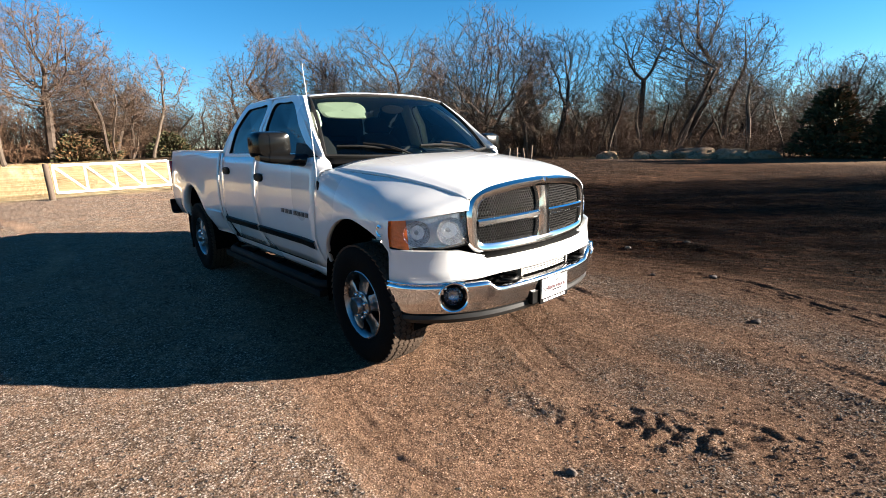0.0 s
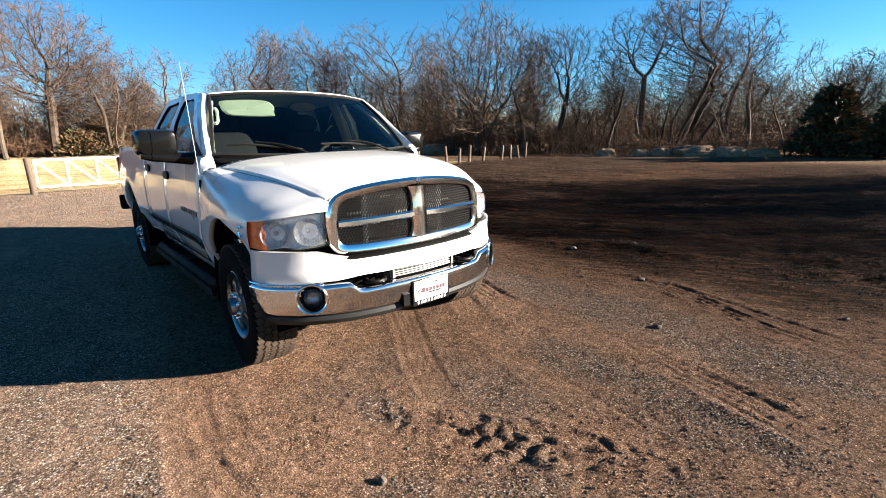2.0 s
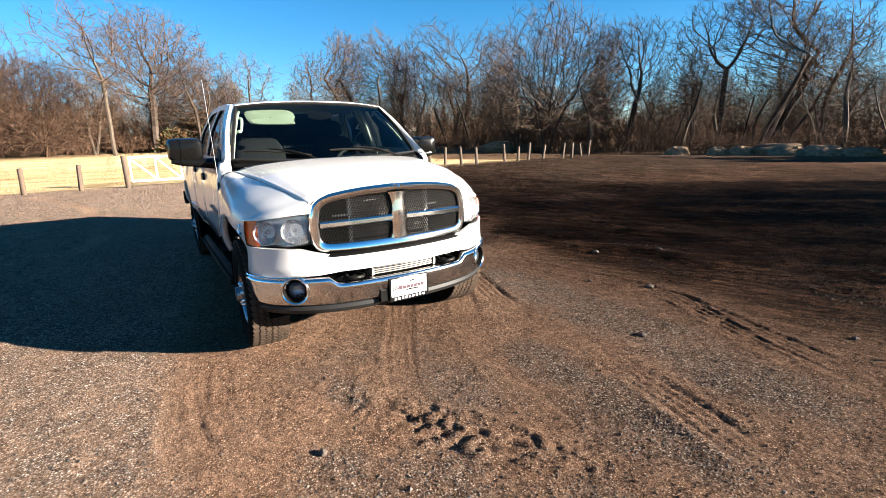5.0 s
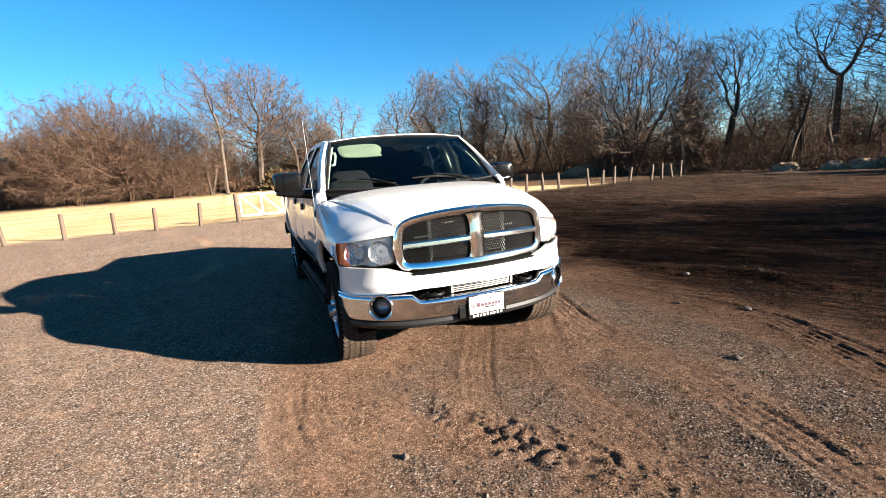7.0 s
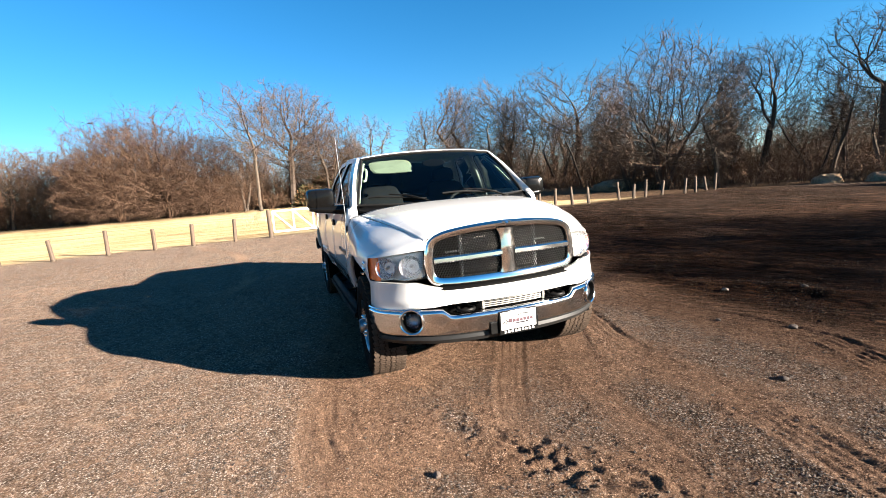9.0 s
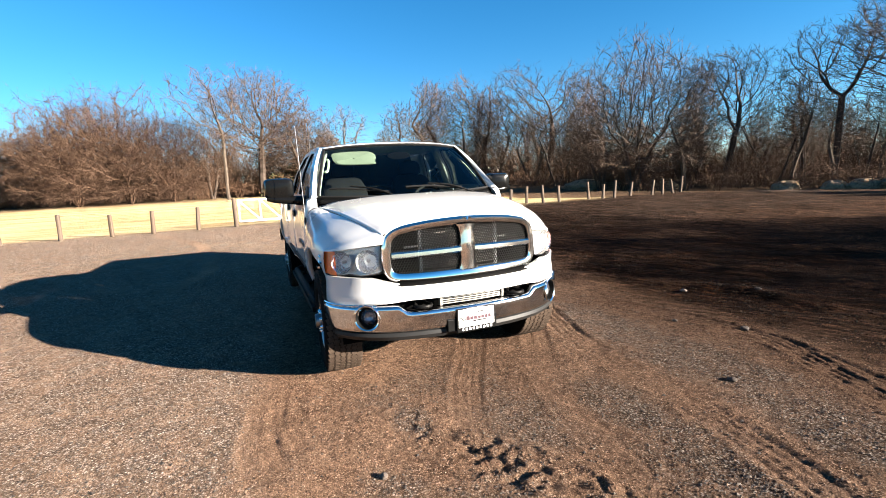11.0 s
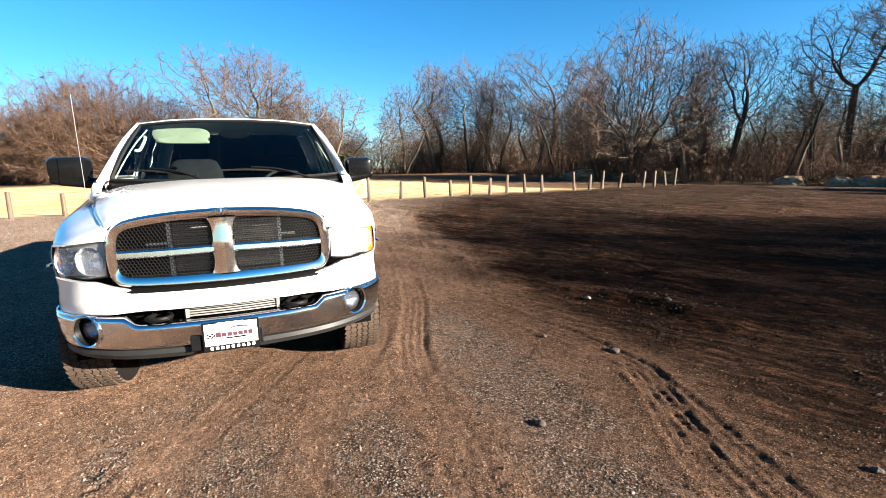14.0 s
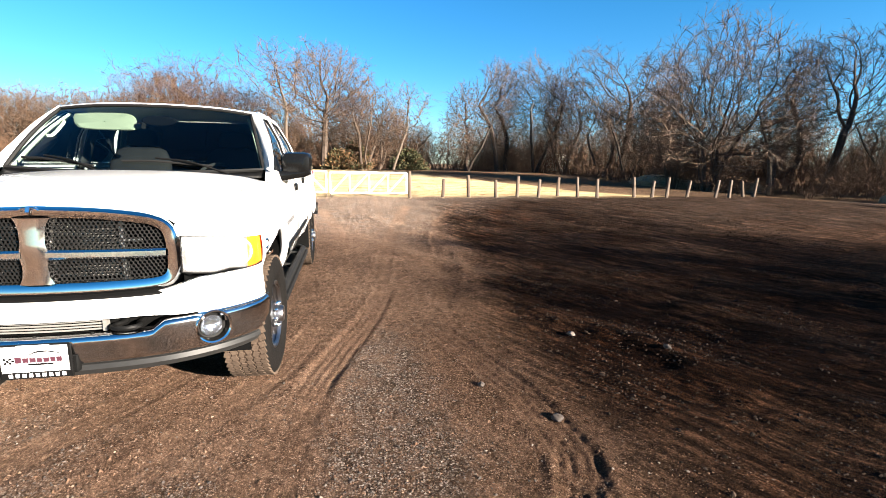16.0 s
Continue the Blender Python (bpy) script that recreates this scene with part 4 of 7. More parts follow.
def edge_radius(a):
    return np.interp(a, [e[0] for e in FOREST_EDGE], [e[1] for e in FOREST_EDGE])


# brush along the wood edge, grown as a few shrubs and repeated past counting
def shrub(seed, high, across, points):
    lv, lf, tv, tf = tree_arrays(seed, [(0, 0, high * 0.5, across / 2, across / 2, high * 0.5)], stems=5, points=points, step=0.26, trunk=0.05, tip=0.010, spikes=2, spike=0.65, fine=0.010, spread=0.6, split=1.0, bare=0.5, wander=0.2)
    return tv, tf


SHRUBS = [shrub(201, 3.4, 2.6, 230), shrub(202, 2.6, 3.0, 230), shrub(203, 4.2, 2.4, 260), shrub(204, 1.6, 2.6, 160)]


def brush_band(name, count, seed, near, deep, label, mat):
    r = np.random.default_rng(seed)
    verts, faces, n = [], [], 0
    for k in range(count):
        a = 1.62 + 2.15 * (k + r.uniform(0, 1)) / count
        u = r.uniform(0, 1) ** 1.3
        if 2.86 < a < 2.94 and r.uniform() < 0.5:
            continue
        back = k % 5 < 2
        d = edge_radius(a) + (12 + 9 * u if back else near + (deep if a > 2.15 else 2.5) * u)
        x, y = 3.0 + d * math.cos(a), d * math.sin(a)
        v, f = SHRUBS[3] if u < 0.12 else SHRUBS[k % 3]
        v = v * r.uniform(0.62, 1.05) * (d / 40) ** 0.55 * np.array((1.15, 1.15, 1.15 if back else 0.5 if a < 2.15 else 0.85 + 0.25 * u)) * (1.25 if back else 1.0)
        t = r.uniform(0, 2 * np.pi)
        verts.append(np.stack([v[:, 0] * math.cos(t) - v[:, 1] * math.sin(t) + x, v[:, 0] * math.sin(t) + v[:, 1] * math.cos(t) + y, v[:, 2] + base_height(np.array([x]), np.array([y]))[0]], -1))
        faces.append(f + n)
        n += len(v)
    return tagged(new(name, net_mesh(name, np.concatenate(verts), np.concatenate(faces), mat)), label, "brush", kind="stuff")


brush_band("undergrowth", 215, 301, 0.0, 9.0, "tangled bare brown brush along the wood edge", BRUSH)

# more trees deeper in the woods close the view
r = np.random.default_rng(77)
for n in range(30):
    a = 1.60 + (3.74 - 1.60) * (n + r.uniform(0, 1)) / 30
    if 2.84 < a < 2.96:
        continue
    d = edge_radius(a) + r.uniform(5, 13)
    top = d * (0.12 if a < 1.8 else 0.15 if a < 2.84 else 0.125)
    put_tree(("slim", "slim2", "vase3", "tall2", "slim2")[n % 5], 3.0 + d * math.cos(a), d * math.sin(a), top * r.uniform(0.8, 1.1), 0.0, top * r.uniform(0.4, 0.55), r.uniform(0, 6.3))

# a belt of tall trees beyond the sunny side of the lot throws a thin, broken shade over the bare earth
screen = bare_tree(131, [(0, 0, 7.0, 3.4, 3.4, 6.0)], "tall leafless tree beyond the sunny side of the lot", stems=2, points=420, trunk=0.25, tip=0.03, bare=1.2, step=0.5, spikes=1, spike=1.3, fine=0.028, split=0.06)
first = True
for n in range(20):
    off = 0.9 + 0.72 * n + r.uniform(-0.3, 0.3)
    x = 36.0 - 0.60 * off + 3.0 * (n % 3)
    tip = np.interp(off, (-0.5, 1, 3, 4, 5, 6, 8, 12, 18, 24), (5.0, 3.5, 1.8, 0.4, -1.6, -4.0, -4.4, -6.0, -8.0, -8.0))
    top = (x - tip) / 0.70 / 3.606 * r.uniform(0.94, 1.06)
    slim = 0.5 if off < 4.5 else 1.0
    m = Matrix.Translation((x, 1.018 * x + off, 0)) @ Matrix.Rotation(n * 1.7, 4, "Z") @ Matrix.Diagonal((slim * top / 17.0, slim * top / 17.0, top / screen["height"], 1))
    if first:
        screen.matrix_basis, first = m, False
    else:
        copy_thing(screen, Matrix.Identity(4)).matrix_basis = m
for n, kind in enumerate(KINDS):  # the first of each kind stands farther back in the woods
    src = KINDS[kind]
    a = 1.75 + 0.105 * n
    x, y = 3 + 62 * math.cos(a), 62 * math.sin(a)
    k = 7.5 / src["height"]
    src.matrix_basis = Matrix.Translation((x, y, base_height(np.array([x]), np.array([y]))[0])) @ Matrix.Diagonal((k, k, k, 1))


# the depth of the woods: bent stems and twigs one behind another, past counting
def stem_mass(count, seed):
    r = np.random.default_rng(seed)
    a = r.uniform(1.50, 3.78, count)
    keep = ~((a > 2.85) & (a < 2.95) & (r.uniform(0, 1, count) < 0.75))
    a = a[keep]
    count = len(a)
    d = edge_radius(a) + np.where(a < 2.15, 12, 4) + 14 * r.uniform(0, 1, count)
    foot = np.stack([3 + d * np.cos(a), d * np.sin(a), np.zeros(count)], -1)
    foot[:, 2] = base_height(foot[:, 0], foot[:, 1]) - 0.1
    high = r.uniform(1.2, 4.2, count) * (d / 45) * np.where(a < 1.8, 0.7, 1.0)
    knee = foot + np.stack([r.normal(0, 0.13, count) * high, r.normal(0, 0.13, count) * high, 0.5 * high], -1)
    top = knee + np.stack([r.normal(0, 0.20, count) * high, r.normal(0, 0.20, count) * high, 0.5 * high], -1)
    wide = r.uniform(0.018, 0.05, count)
    v1, f1 = limbs_of(foot, knee, wide, wide * 0.7, 3)
    v2, f2 = limbs_of(knee, top, wide * 0.7, wide * 0.15, 3)
    per = 9
    u = r.uniform(0.1, 0.97, (count, per, 1))
    p = np.where(u < 0.5, foot[:, None] + (knee - foot)[:, None] * u * 2, knee[:, None] + (top - knee)[:, None] * (u * 2 - 1)).reshape(-1, 3)
    w = np.stack([r.normal(0, 0.6, len(p)), r.normal(0, 0.6, len(p)), r.uniform(-0.15, 0.8, len(p))], -1) * np.repeat(high, per)[:, None] * 0.30
    s = np.cross(w, r.normal(0, 1, w.shape))
    s *= 0.014 / (np.linalg.norm(s, axis=1)[:, None] + 1e-9)
    q = np.cross(w, s)
    q *= 0.014 / (np.linalg.norm(q, axis=1)[:, None] + 1e-9)
    v3 = np.stack([p + s, p - s, p + q, p + w], 1).reshape(-1, 3)
    f3 = (np.array([(0, 1, 3), (1, 2, 3)])[None] + 4 * np.arange(len(p))[:, None, None]).reshape(-1, 3)
    tri = np.concatenate([f1[:, [0, 1, 2]], f1[:, [0, 2, 3]], f2[:, [0, 1, 2]] + len(v1), f2[:, [0, 2, 3]] + len(v1), f3 + len(v1) + len(v2)])
    return tagged(new("far_stems", net_mesh("far_stems", np.concatenate([v1, v2, v3]), tri, BRUSH)), "dense bare stems deep in the woods", "brush", kind="stuff")


stem_mass(6500, 911)

# ---- pickup truck (x ahead, y to its left side, front axle over the origin) ----
PAINT = plain("white_car_paint", (0.48, 0.48, 0.475), 0.28, coat=0.9, grain=0.025, scale=9)
CHROME = plain("chrome", (0.76, 0.75, 0.74), 0.09, metal=1.0, grain=0.05, scale=30, bump=0.01)
WORN_CHROME = plain("dusty_chrome_bumper", (0.66, 0.66, 0.67), 0.13, metal=1.0, grain=0.10, scale=26, bump=0.05)
BLACK = plain("black_plastic", (0.003, 0.003, 0.003), 0.45, grain=0.2, bump=0.08, scale=300, spec=0.07)
GLOSS_BLACK = plain("satin_black_plastic", (0.0025, 0.0025, 0.0025), 0.16, grain=0.1, spec=0.14)
BOWL = plain("aluminised_reflector", (0.90, 0.91, 0.92), 0.18, metal=1.0, grain=0.15, scale=70, bump=1.0)
HOUSING = plain("pale_lamp_housing", (0.80, 0.80, 0.79), 0.32, metal=0.8, grain=0.12, scale=60, bump=0.8)
SEAL = plain("rubber_seal", (0.003, 0.003, 0.003), 0.7, spec=0.15, grain=0.2)
RUBBER = plain("tyre_rubber", (0.004, 0.0036, 0.0033), 0.85, spec=0.05, grain=0.25, scale=90, bump=0.25)
TYRE_DIRT = plain("dirt_in_grooves", (0.020, 0.0135, 0.0095), 0.95, grain=0.4, scale=70, bump=0.4, spec=0.05)
TREAD = plain("dusty_tyre_tread", (0.042, 0.030, 0.022), 0.95, grain=0.4, scale=70, bump=0.4, spec=0.08)
ALLOY = plain("machined_alloy", (0.21, 0.21, 0.22), 0.28, metal=1.0, grain=0.1, scale=40)
DARK = plain("dark_underbody", (0.002, 0.002, 0.002), 0.85, spec=0.03, grain=0.4)
TRIM = plain("grey_interior_trim", (0.018, 0.018, 0.019), 0.8, grain=0.2, bump=0.15, scale=200, spec=0.06)
SEAT = plain("grey_seat_cloth", (0.010, 0.010, 0.011), 0.95, grain=0.25, scale=150, bump=0.3, spec=0.05)
LINER = plain("pale_headliner", (0.42, 0.45, 0.36), 0.9, grain=0.08, scale=120, bump=0.2)
SILVER = plain("mirror_silver", (0.85, 0.86, 0.87), 0.02, metal=1.0)
STEEL = plain("galvanised_steel", (0.42, 0.42, 0.42), 0.4, metal=0.9, grain=0.2, scale=60)
FINS = plain("aluminium_fins", (0.14, 0.135, 0.125), 0.45, metal=0.4, grain=0.2, scale=80)
WHITE_PLATE = plain("white_plate", (0.50, 0.50, 0.50), 0.4, grain=0.04)
MAROON = plain("dark_red_ink", (0.030, 0.006, 0.012), 0.5, grain=0.1)
BADGE = plain("badge_grey", (0.10, 0.10, 0.105), 0.35, metal=0.5, grain=0.1)


def glass(name, colour, rough=0.0, haze=0.0, ior=1.45):
    """A thin pane: mostly seen through, tinted, with a glossy face."""
    m, t, b = material(name)
    out = t.nodes["Material Output"]
    see, gloss, blend = t.nodes.new("ShaderNodeBsdfTransparent"), t.nodes.new("ShaderNodeBsdfGlossy"), t.nodes.new("ShaderNodeMixShader")
    see.inputs["Color"].default_value = (*colour, 1)
    gloss.inputs["Roughness"].default_value = rough
    fres = node(t, "ShaderNodeFresnel", IOR=ior)
    t.links.new(fres.outputs["Fac"], blend.inputs["Fac"])
    t.links.new(see.outputs["BSDF"], blend.inputs[1])
    t.links.new(gloss.outputs["BSDF"], blend.inputs[2])
    last = blend
    if haze:
        dust, last = t.nodes.new("ShaderNodeBsdfDiffuse"), t.nodes.new("ShaderNodeMixShader")
        dust.inputs["Color"].default_value = (0.85, 0.86, 0.86, 1)
        last.inputs["Fac"].default_value = haze
        t.links.new(blend.outputs["Shader"], last.inputs[1])
        t.links.new(dust.outputs["BSDF"], last.inputs[2])
    t.links.new(last.outputs["Shader"], out.inputs["Surface"])
    t.nodes.remove(b)
    return m


WINDSHIELD = glass("windshield_glass", (0.38, 0.48, 0.45))
TINTED = glass("tinted_side_glass", (0.018, 0.02, 0.022), ior=1.38)
LENS = glass("clear_lens", (0.90, 0.91, 0.92), rough=0.03, haze=0.07)
FOG_LENS = glass("clear_fog_lens", (0.80, 0.84, 0.90), rough=0.02, haze=0.015)
FOG_BOWL = plain("dark_chrome_bowl", (0.30, 0.31, 0.33), 0.15, metal=1.0, grain=0.2, scale=50, bump=0.6)
AMBER = plain("amber_lens", (0.50, 0.078, 0.006), 0.25, coat=0.6, grain=0.25, scale=60, bump=0.3)


def curve(points, n):
    """n places along a smooth line through points."""
    p = np.asarray(points, float)
    q = np.vstack([2 * p[0] - p[1], p, 2 * p[-1] - p[-2]])
    s = np.linspace(0, len(p) - 1, n)
    i = np.minimum(s.astype(int), len(p) - 2)
    f = (s - i)[:, None]
    a, b, c, d = q[i], q[i + 1], q[i + 2], q[i + 3]
    return 0.5 * (2 * b + (c - a) * f + (2 * a - 5 * b + 4 * c - d) * f**2 + (3 * b - a - 3 * c + d) * f**3)


def skin(lines, rows, cols):
    """A smooth sheet through a few lines of control points."""
    along = np.stack([curve(line, cols) for line in lines])
    return np.stack([curve(along[:, j], rows) for j in range(cols)], 1)


def flip_y(grid):
    g = np.array(grid, float)
    g[..., 1] *= -1
    return g


def side_y(x, z):
    """How far the body's side stands out, by height."""
    y = np.interp(z, (0.46, 0.60, 0.72, 0.80, 0.95, 1.10, 1.22, 1.32, 1.40), (0.860, 0.915, 0.968, 0.985, 0.990, 0.985, 0.972, 0.950, 0.925))
    y = y + 0.022 * np.exp(-((np.hypot(x, z - 0.42) - 0.60) / 0.13) ** 2) + 0.022 * np.exp(-((np.hypot(x + 3.57, z - 0.42) - 0.62) / 0.14) ** 2)
    return y - 0.035 * smoothstep(-4.0, -4.75, np.asarray(x, float)) - 0.052 * smoothstep(0.10, 0.36, np.asarray(x, float))


def side_sheet(xs, low, high, rows, sign, lift=0.0):
    """Body side between two heights given for each x."""
    g = np.zeros((rows, len(xs), 3))
    for i in range(rows):
        f = i / (rows - 1)
        z = low * (1 - f) + high * f
        g[i, :, 0], g[i, :, 1], g[i, :, 2] = xs, sign * (side_y(xs, z) + lift), z
    return g


truck = thing("pickup_truck", "white crew-cab pickup truck with chrome grille parked on the dirt lot", "pickup truck")
DOORS = [(-1.600, -0.485), (-2.480, -1.612)]
GROOVE = 0.006

for sign, side in ((-1, "right"), (1, "left")):
    flip = flip_y if sign > 0 else (lambda g: g)
    # front fender: the side with the wheel arch, and the shoulder that rolls in to the hood
    up = [
        [(-0.478, 0.990, 1.0), (-0.478, 0.978, 1.16), (-0.45, 0.935, 1.265), (-0.40, 0.872, 1.290)],
        [(-0.10, 0.990, 1.0), (-0.10, 0.978, 1.12), (-0.09, 0.925, 1.205), (-0.06, 0.812, 1.258)],
        [(0.16, 0.985, 1.003), (0.17, 0.970, 1.085), (0.18, 0.90, 1.160), (0.20, 0.765, 1.234)],
        [(0.30, 0.958, 1.010), (0.315, 0.932, 1.058), (0.36, 0.845, 1.122), (0.42, 0.702, 1.193)],
        [(0.335, 0.950, 1.014), (0.39, 0.900, 1.040), (0.48, 0.795, 1.088), (0.57, 0.635, 1.148)],
        [(0.343, 0.947, 1.014), (0.430, 0.888, 1.030), (0.535, 0.775, 1.066), (0.648, 0.606, 1.117)],
        [(0.346, 0.944, 1.008), (0.440, 0.884, 1.014), (0.552, 0.768, 1.034), (0.662, 0.606, 1.056)],
    ]
    shoulder = skin(up, 60, 12)
    off = side_y(shoulder[:, 0, 0], shoulder[:, 0, 2]) - shoulder[:, 0, 1]
    shoulder[:, :, 1] += off[:, None] * (1 - np.linspace(0, 1, 12)) ** 1.6
    xs, top = shoulder[:, 0, 0], shoulder[:, 0, 2]
    arch = 0.42 + np.sqrt(np.maximum(0, 0.575**2 - (np.clip(xs, -0.45, 0.44) / 0.80) ** 2))
    arch = np.where(xs < -0.45, 0.55, np.maximum(arch, 0.55))
    side_grid = side_sheet(xs, arch, top, 13, 1)[:-1]
    edge = side_grid[0]
    lip = np.stack([edge * (1, 0.965, 1), edge * (1, 0.99, 1) - np.array((0, 0, 0.004)), edge * (1, 1, 1)])
    flange = shoulder[:, -1] + np.array((0, -0.035, -0.010))
    fender = Geo().rows(flip(np.concatenate([lip[:2], side_grid, shoulder.transpose(1, 0, 2), flange[None]]) * (1, -1, 1)))
    rear_top = [[(-0.478, 0.978, 1.16), (-0.45, 0.935, 1.265), (-0.40, 0.872, 1.290)], [(-0.480, 0.968, 1.24), (-0.472, 0.938, 1.315), (-0.44, 0.868, 1.335)], [(-0.484, 0.955, 1.30), (-0.488, 0.930, 1.360), (-0.53, 0.860, 1.376)]]
    fender.rows(flip(skin(rear_top, 8, 8) * (1, -1, 1)))
    part("front_fender", fender, PAINT, truck, solid=0.004)
    # doors
    for name, (x0, x1) in zip(("front_door", "rear_door"), DOORS):
        xs = np.linspace(x0, x1 - GROOVE, 14)
        low = np.full_like(xs, 0.56)
        if name == "rear_door":
            low = 0.56 + 0.35 * smoothstep(-2.34, -2.52, xs)
        door = Geo().rows(side_sheet(xs, low, np.full_like(xs, 1.365), 14, sign))
        door_ob = part(name, door, PAINT, truck, solid=0.012)
        # window frame above the belt, and its pane
        if name == "front_door":
            outer = [(-1.600, 1.365), (-1.585, 1.60), (-1.565, 1.842), (-1.30, 1.852), (-1.10, 1.838), (-0.90, 1.70), (-0.70, 1.53), (-0.50, 1.365)]
            inner = [(-1.545, 1.395), (-1.535, 1.60), (-1.52, 1.795), (-1.30, 1.803), (-1.14, 1.790), (-0.96, 1.66), (-0.80, 1.525), (-0.62, 1.395)]
        else:
            outer = [(-2.480, 1.365), (-2.40, 1.60), (-2.22, 1.825), (-2.05, 1.852), (-1.85, 1.856), (-1.612, 1.846), (-1.612, 1.60), (-1.612, 1.365)]
            inner = [(-2.36, 1.395), (-2.29, 1.60), (-2.15, 1.780), (-2.02, 1.803), (-1.85, 1.806), (-1.665, 1.798), (-1.665, 1.60), (-1.665, 1.395)]

        def glass_y(z, inset=0.0):
            return np.interp(z, (1.36, 1.62, 1.86), (0.928, 0.850, 0.728)) - inset

        def loop(points, inset):
            p = np.vstack([curve(points, 40), np.linspace(points[-1], points[0], 12)[1:-1]])
            return np.stack([p[:, 0], sign * glass_y(p[:, 1], inset), p[:, 1]], -1)

        frame_rows = np.stack([loop(outer, 0.03), loop(outer, 0.0), loop(inner, 0.0), loop(inner, 0.035)])
        part("window_frame", Geo().rows(frame_rows, closed_v=True), PAINT, door_ob)
        ring = loop(inner, 0.012)
        part("window_seal", Geo().tube(np.vstack([ring, ring[:1]]), 0.008, 6, caps=False), SEAL, door_ob, "black rubber window seal")
        pane = loop(inner, 0.016)
        centre = pane.mean(0)
        half = np.stack([centre + (pane - centre) * s for s in (1.0, 0.66, 0.33, 0.02)])
        part("window_pane", Geo().rows(half, closed_v=True), TINTED, door_ob, "dark tinted glass")
        # handle
        hx, hz = (-1.50, 1.197) if name == "front_door" else (-2.325, 1.232)
        cup = Geo()
        a = np.linspace(0, 2 * np.pi, 24, endpoint=False)
        for r, out in ((1.0, 0.0), (0.96, 0.014), (0.80, 0.020), (0.02, 0.018)):
            shape = np.stack([hx + 0.088 * r * np.sign(np.cos(a)) * np.abs(np.cos(a)) ** 0.6, sign * (side_y(hx, hz) + out + 0 * a), hz + 0.036 * r * np.sign(np.sin(a)) * np.abs(np.sin(a)) ** 0.7], -1)
            cup.v.append(shape)
        stack = np.stack(cup.v)
        part("door_handle", Geo().rows(stack, closed_v=True), BLACK, door_ob, "black plastic door handle")
        # rub strip on the lower door
        xs = np.linspace(x0 + 0.012, x1 - 0.018, 16)
        strip = np.stack([np.stack([xs, sign * (side_y(xs, z) + out), z + 0 * xs], -1) for z, out in ((0.712, 0), (0.718, 0.014), (0.768, 0.016), (0.778, 0))])
        part("rub_strip", Geo().rows(strip), BLACK, door_ob, "dark rub strip")
    # cab corner, rocker and bed side
    xs = np.linspace(-2.560, -2.487, 5)
    part("cab_corner", Geo().rows(side_sheet(xs, np.full_like(xs, 0.55), np.full_like(xs, 1.40), 12, sign)), PAINT, truck, solid=0.01)
    xs = np.linspace(-2.56, -0.475, 20)
    part("rocker_panel", Geo().rows(side_sheet(xs, np.full_like(xs, 0.475), np.full_like(xs, 0.555), 4, sign, -0.006)), PAINT, truck, solid=0.01)
    xs = np.concatenate([np.linspace(-4.70, -4.10, 12), np.linspace(-4.06, -3.07, 44), np.linspace(-3.03, -2.585, 8)])
    wheel = np.abs(xs + 3.57) < 0.50
    arch = np.where(wheel, 0.42 + np.sqrt(np.maximum(0.0, 0.625**2 - ((xs + 3.57) / 0.80) ** 2)), 0.56)
    arch = np.maximum(arch, np.where(xs < -4.0, 0.60, 0.56))
    bed = Geo().rows(side_sheet(xs, arch, 1.405 + 0.012 * smoothstep(-2.6, -4.7, xs), 14, sign))
    edge = side_sheet(xs, arch, arch + 0.001, 2, sign)[0]
    bed.rows(np.stack([edge, edge * (1, 0.93, 1)]))
    top = np.stack([np.stack([xs, sign * np.full_like(xs, y), np.full_like(xs, z) + 0.012 * smoothstep(-2.6, -4.7, xs)], -1) for y, z in ((0.925, 1.402), (0.915, 1.420), (0.87, 1.424), (0.80, 1.420), (0.79, 1.40), (0.79, 0.85))])
    top[:3, :, 1] -= sign * 0.035 * smoothstep(-4.0, -4.75, xs)
    bed.rows(top)
    bed_ob = part("bed_side", bed, PAINT, truck, solid=0.006)
    strip_x = np.linspace(-3.02, -2.60, 8)
    strip = np.stack([np.stack([strip_x, sign * (side_y(strip_x, z) + out), z + 0 * strip_x], -1) for z, out in ((0.715, 0), (0.722, 0.013), (0.795, 0.015), (0.805, 0))])
    part("rub_strip", Geo().rows(strip), PAINT, bed_ob)
    # side step
    step = Geo().tube([(-2.62, sign * 0.86, 0.42), (-2.55, sign * 0.93, 0.41), (-0.62, sign * 0.93, 0.41), (-0.55, sign * 0.86, 0.42)], 0.034, 10)
    for x in (-2.2, -1.55, -0.9):
        step.tube([(x, sign * 0.6, 0.47), (x, sign * 0.92, 0.41)], 0.02, 6)
    # plate under the tube, widened to keep sun from below the body
    step.box((-2.66, min(sign * 0.74, sign * 0.975), 0.335), (-0.56, max(sign * 0.74, sign * 0.975), 0.385))
    part("side_step", step, SEAL, truck, "black side step")
    # wheel house liners
    for cx, r, half in ((0.0, 0.60, 0.455), (-3.57, 0.64, 0.52)):
        a = np.linspace(-0.15, np.pi + 0.15, 20)
        reach = np.where(half * np.cos(a) + 10 * (cx < -1) * -1 < 0.33, 0.962, 0.88)
        rows = [np.stack([cx + half * np.cos(a), sign * np.minimum(reach, y), 0.42 + r * np.sin(a)], -1) for y in (0.97, 0.62)]
        liner = Geo().rows(np.stack(rows))
        rows[0] = np.stack([cx + 0 * a, sign * np.full_like(a, 0.62), 0.42 + 0 * a], -1)
        liner.rows(np.stack(rows))
        part("wheel_liner", liner, DARK, truck)
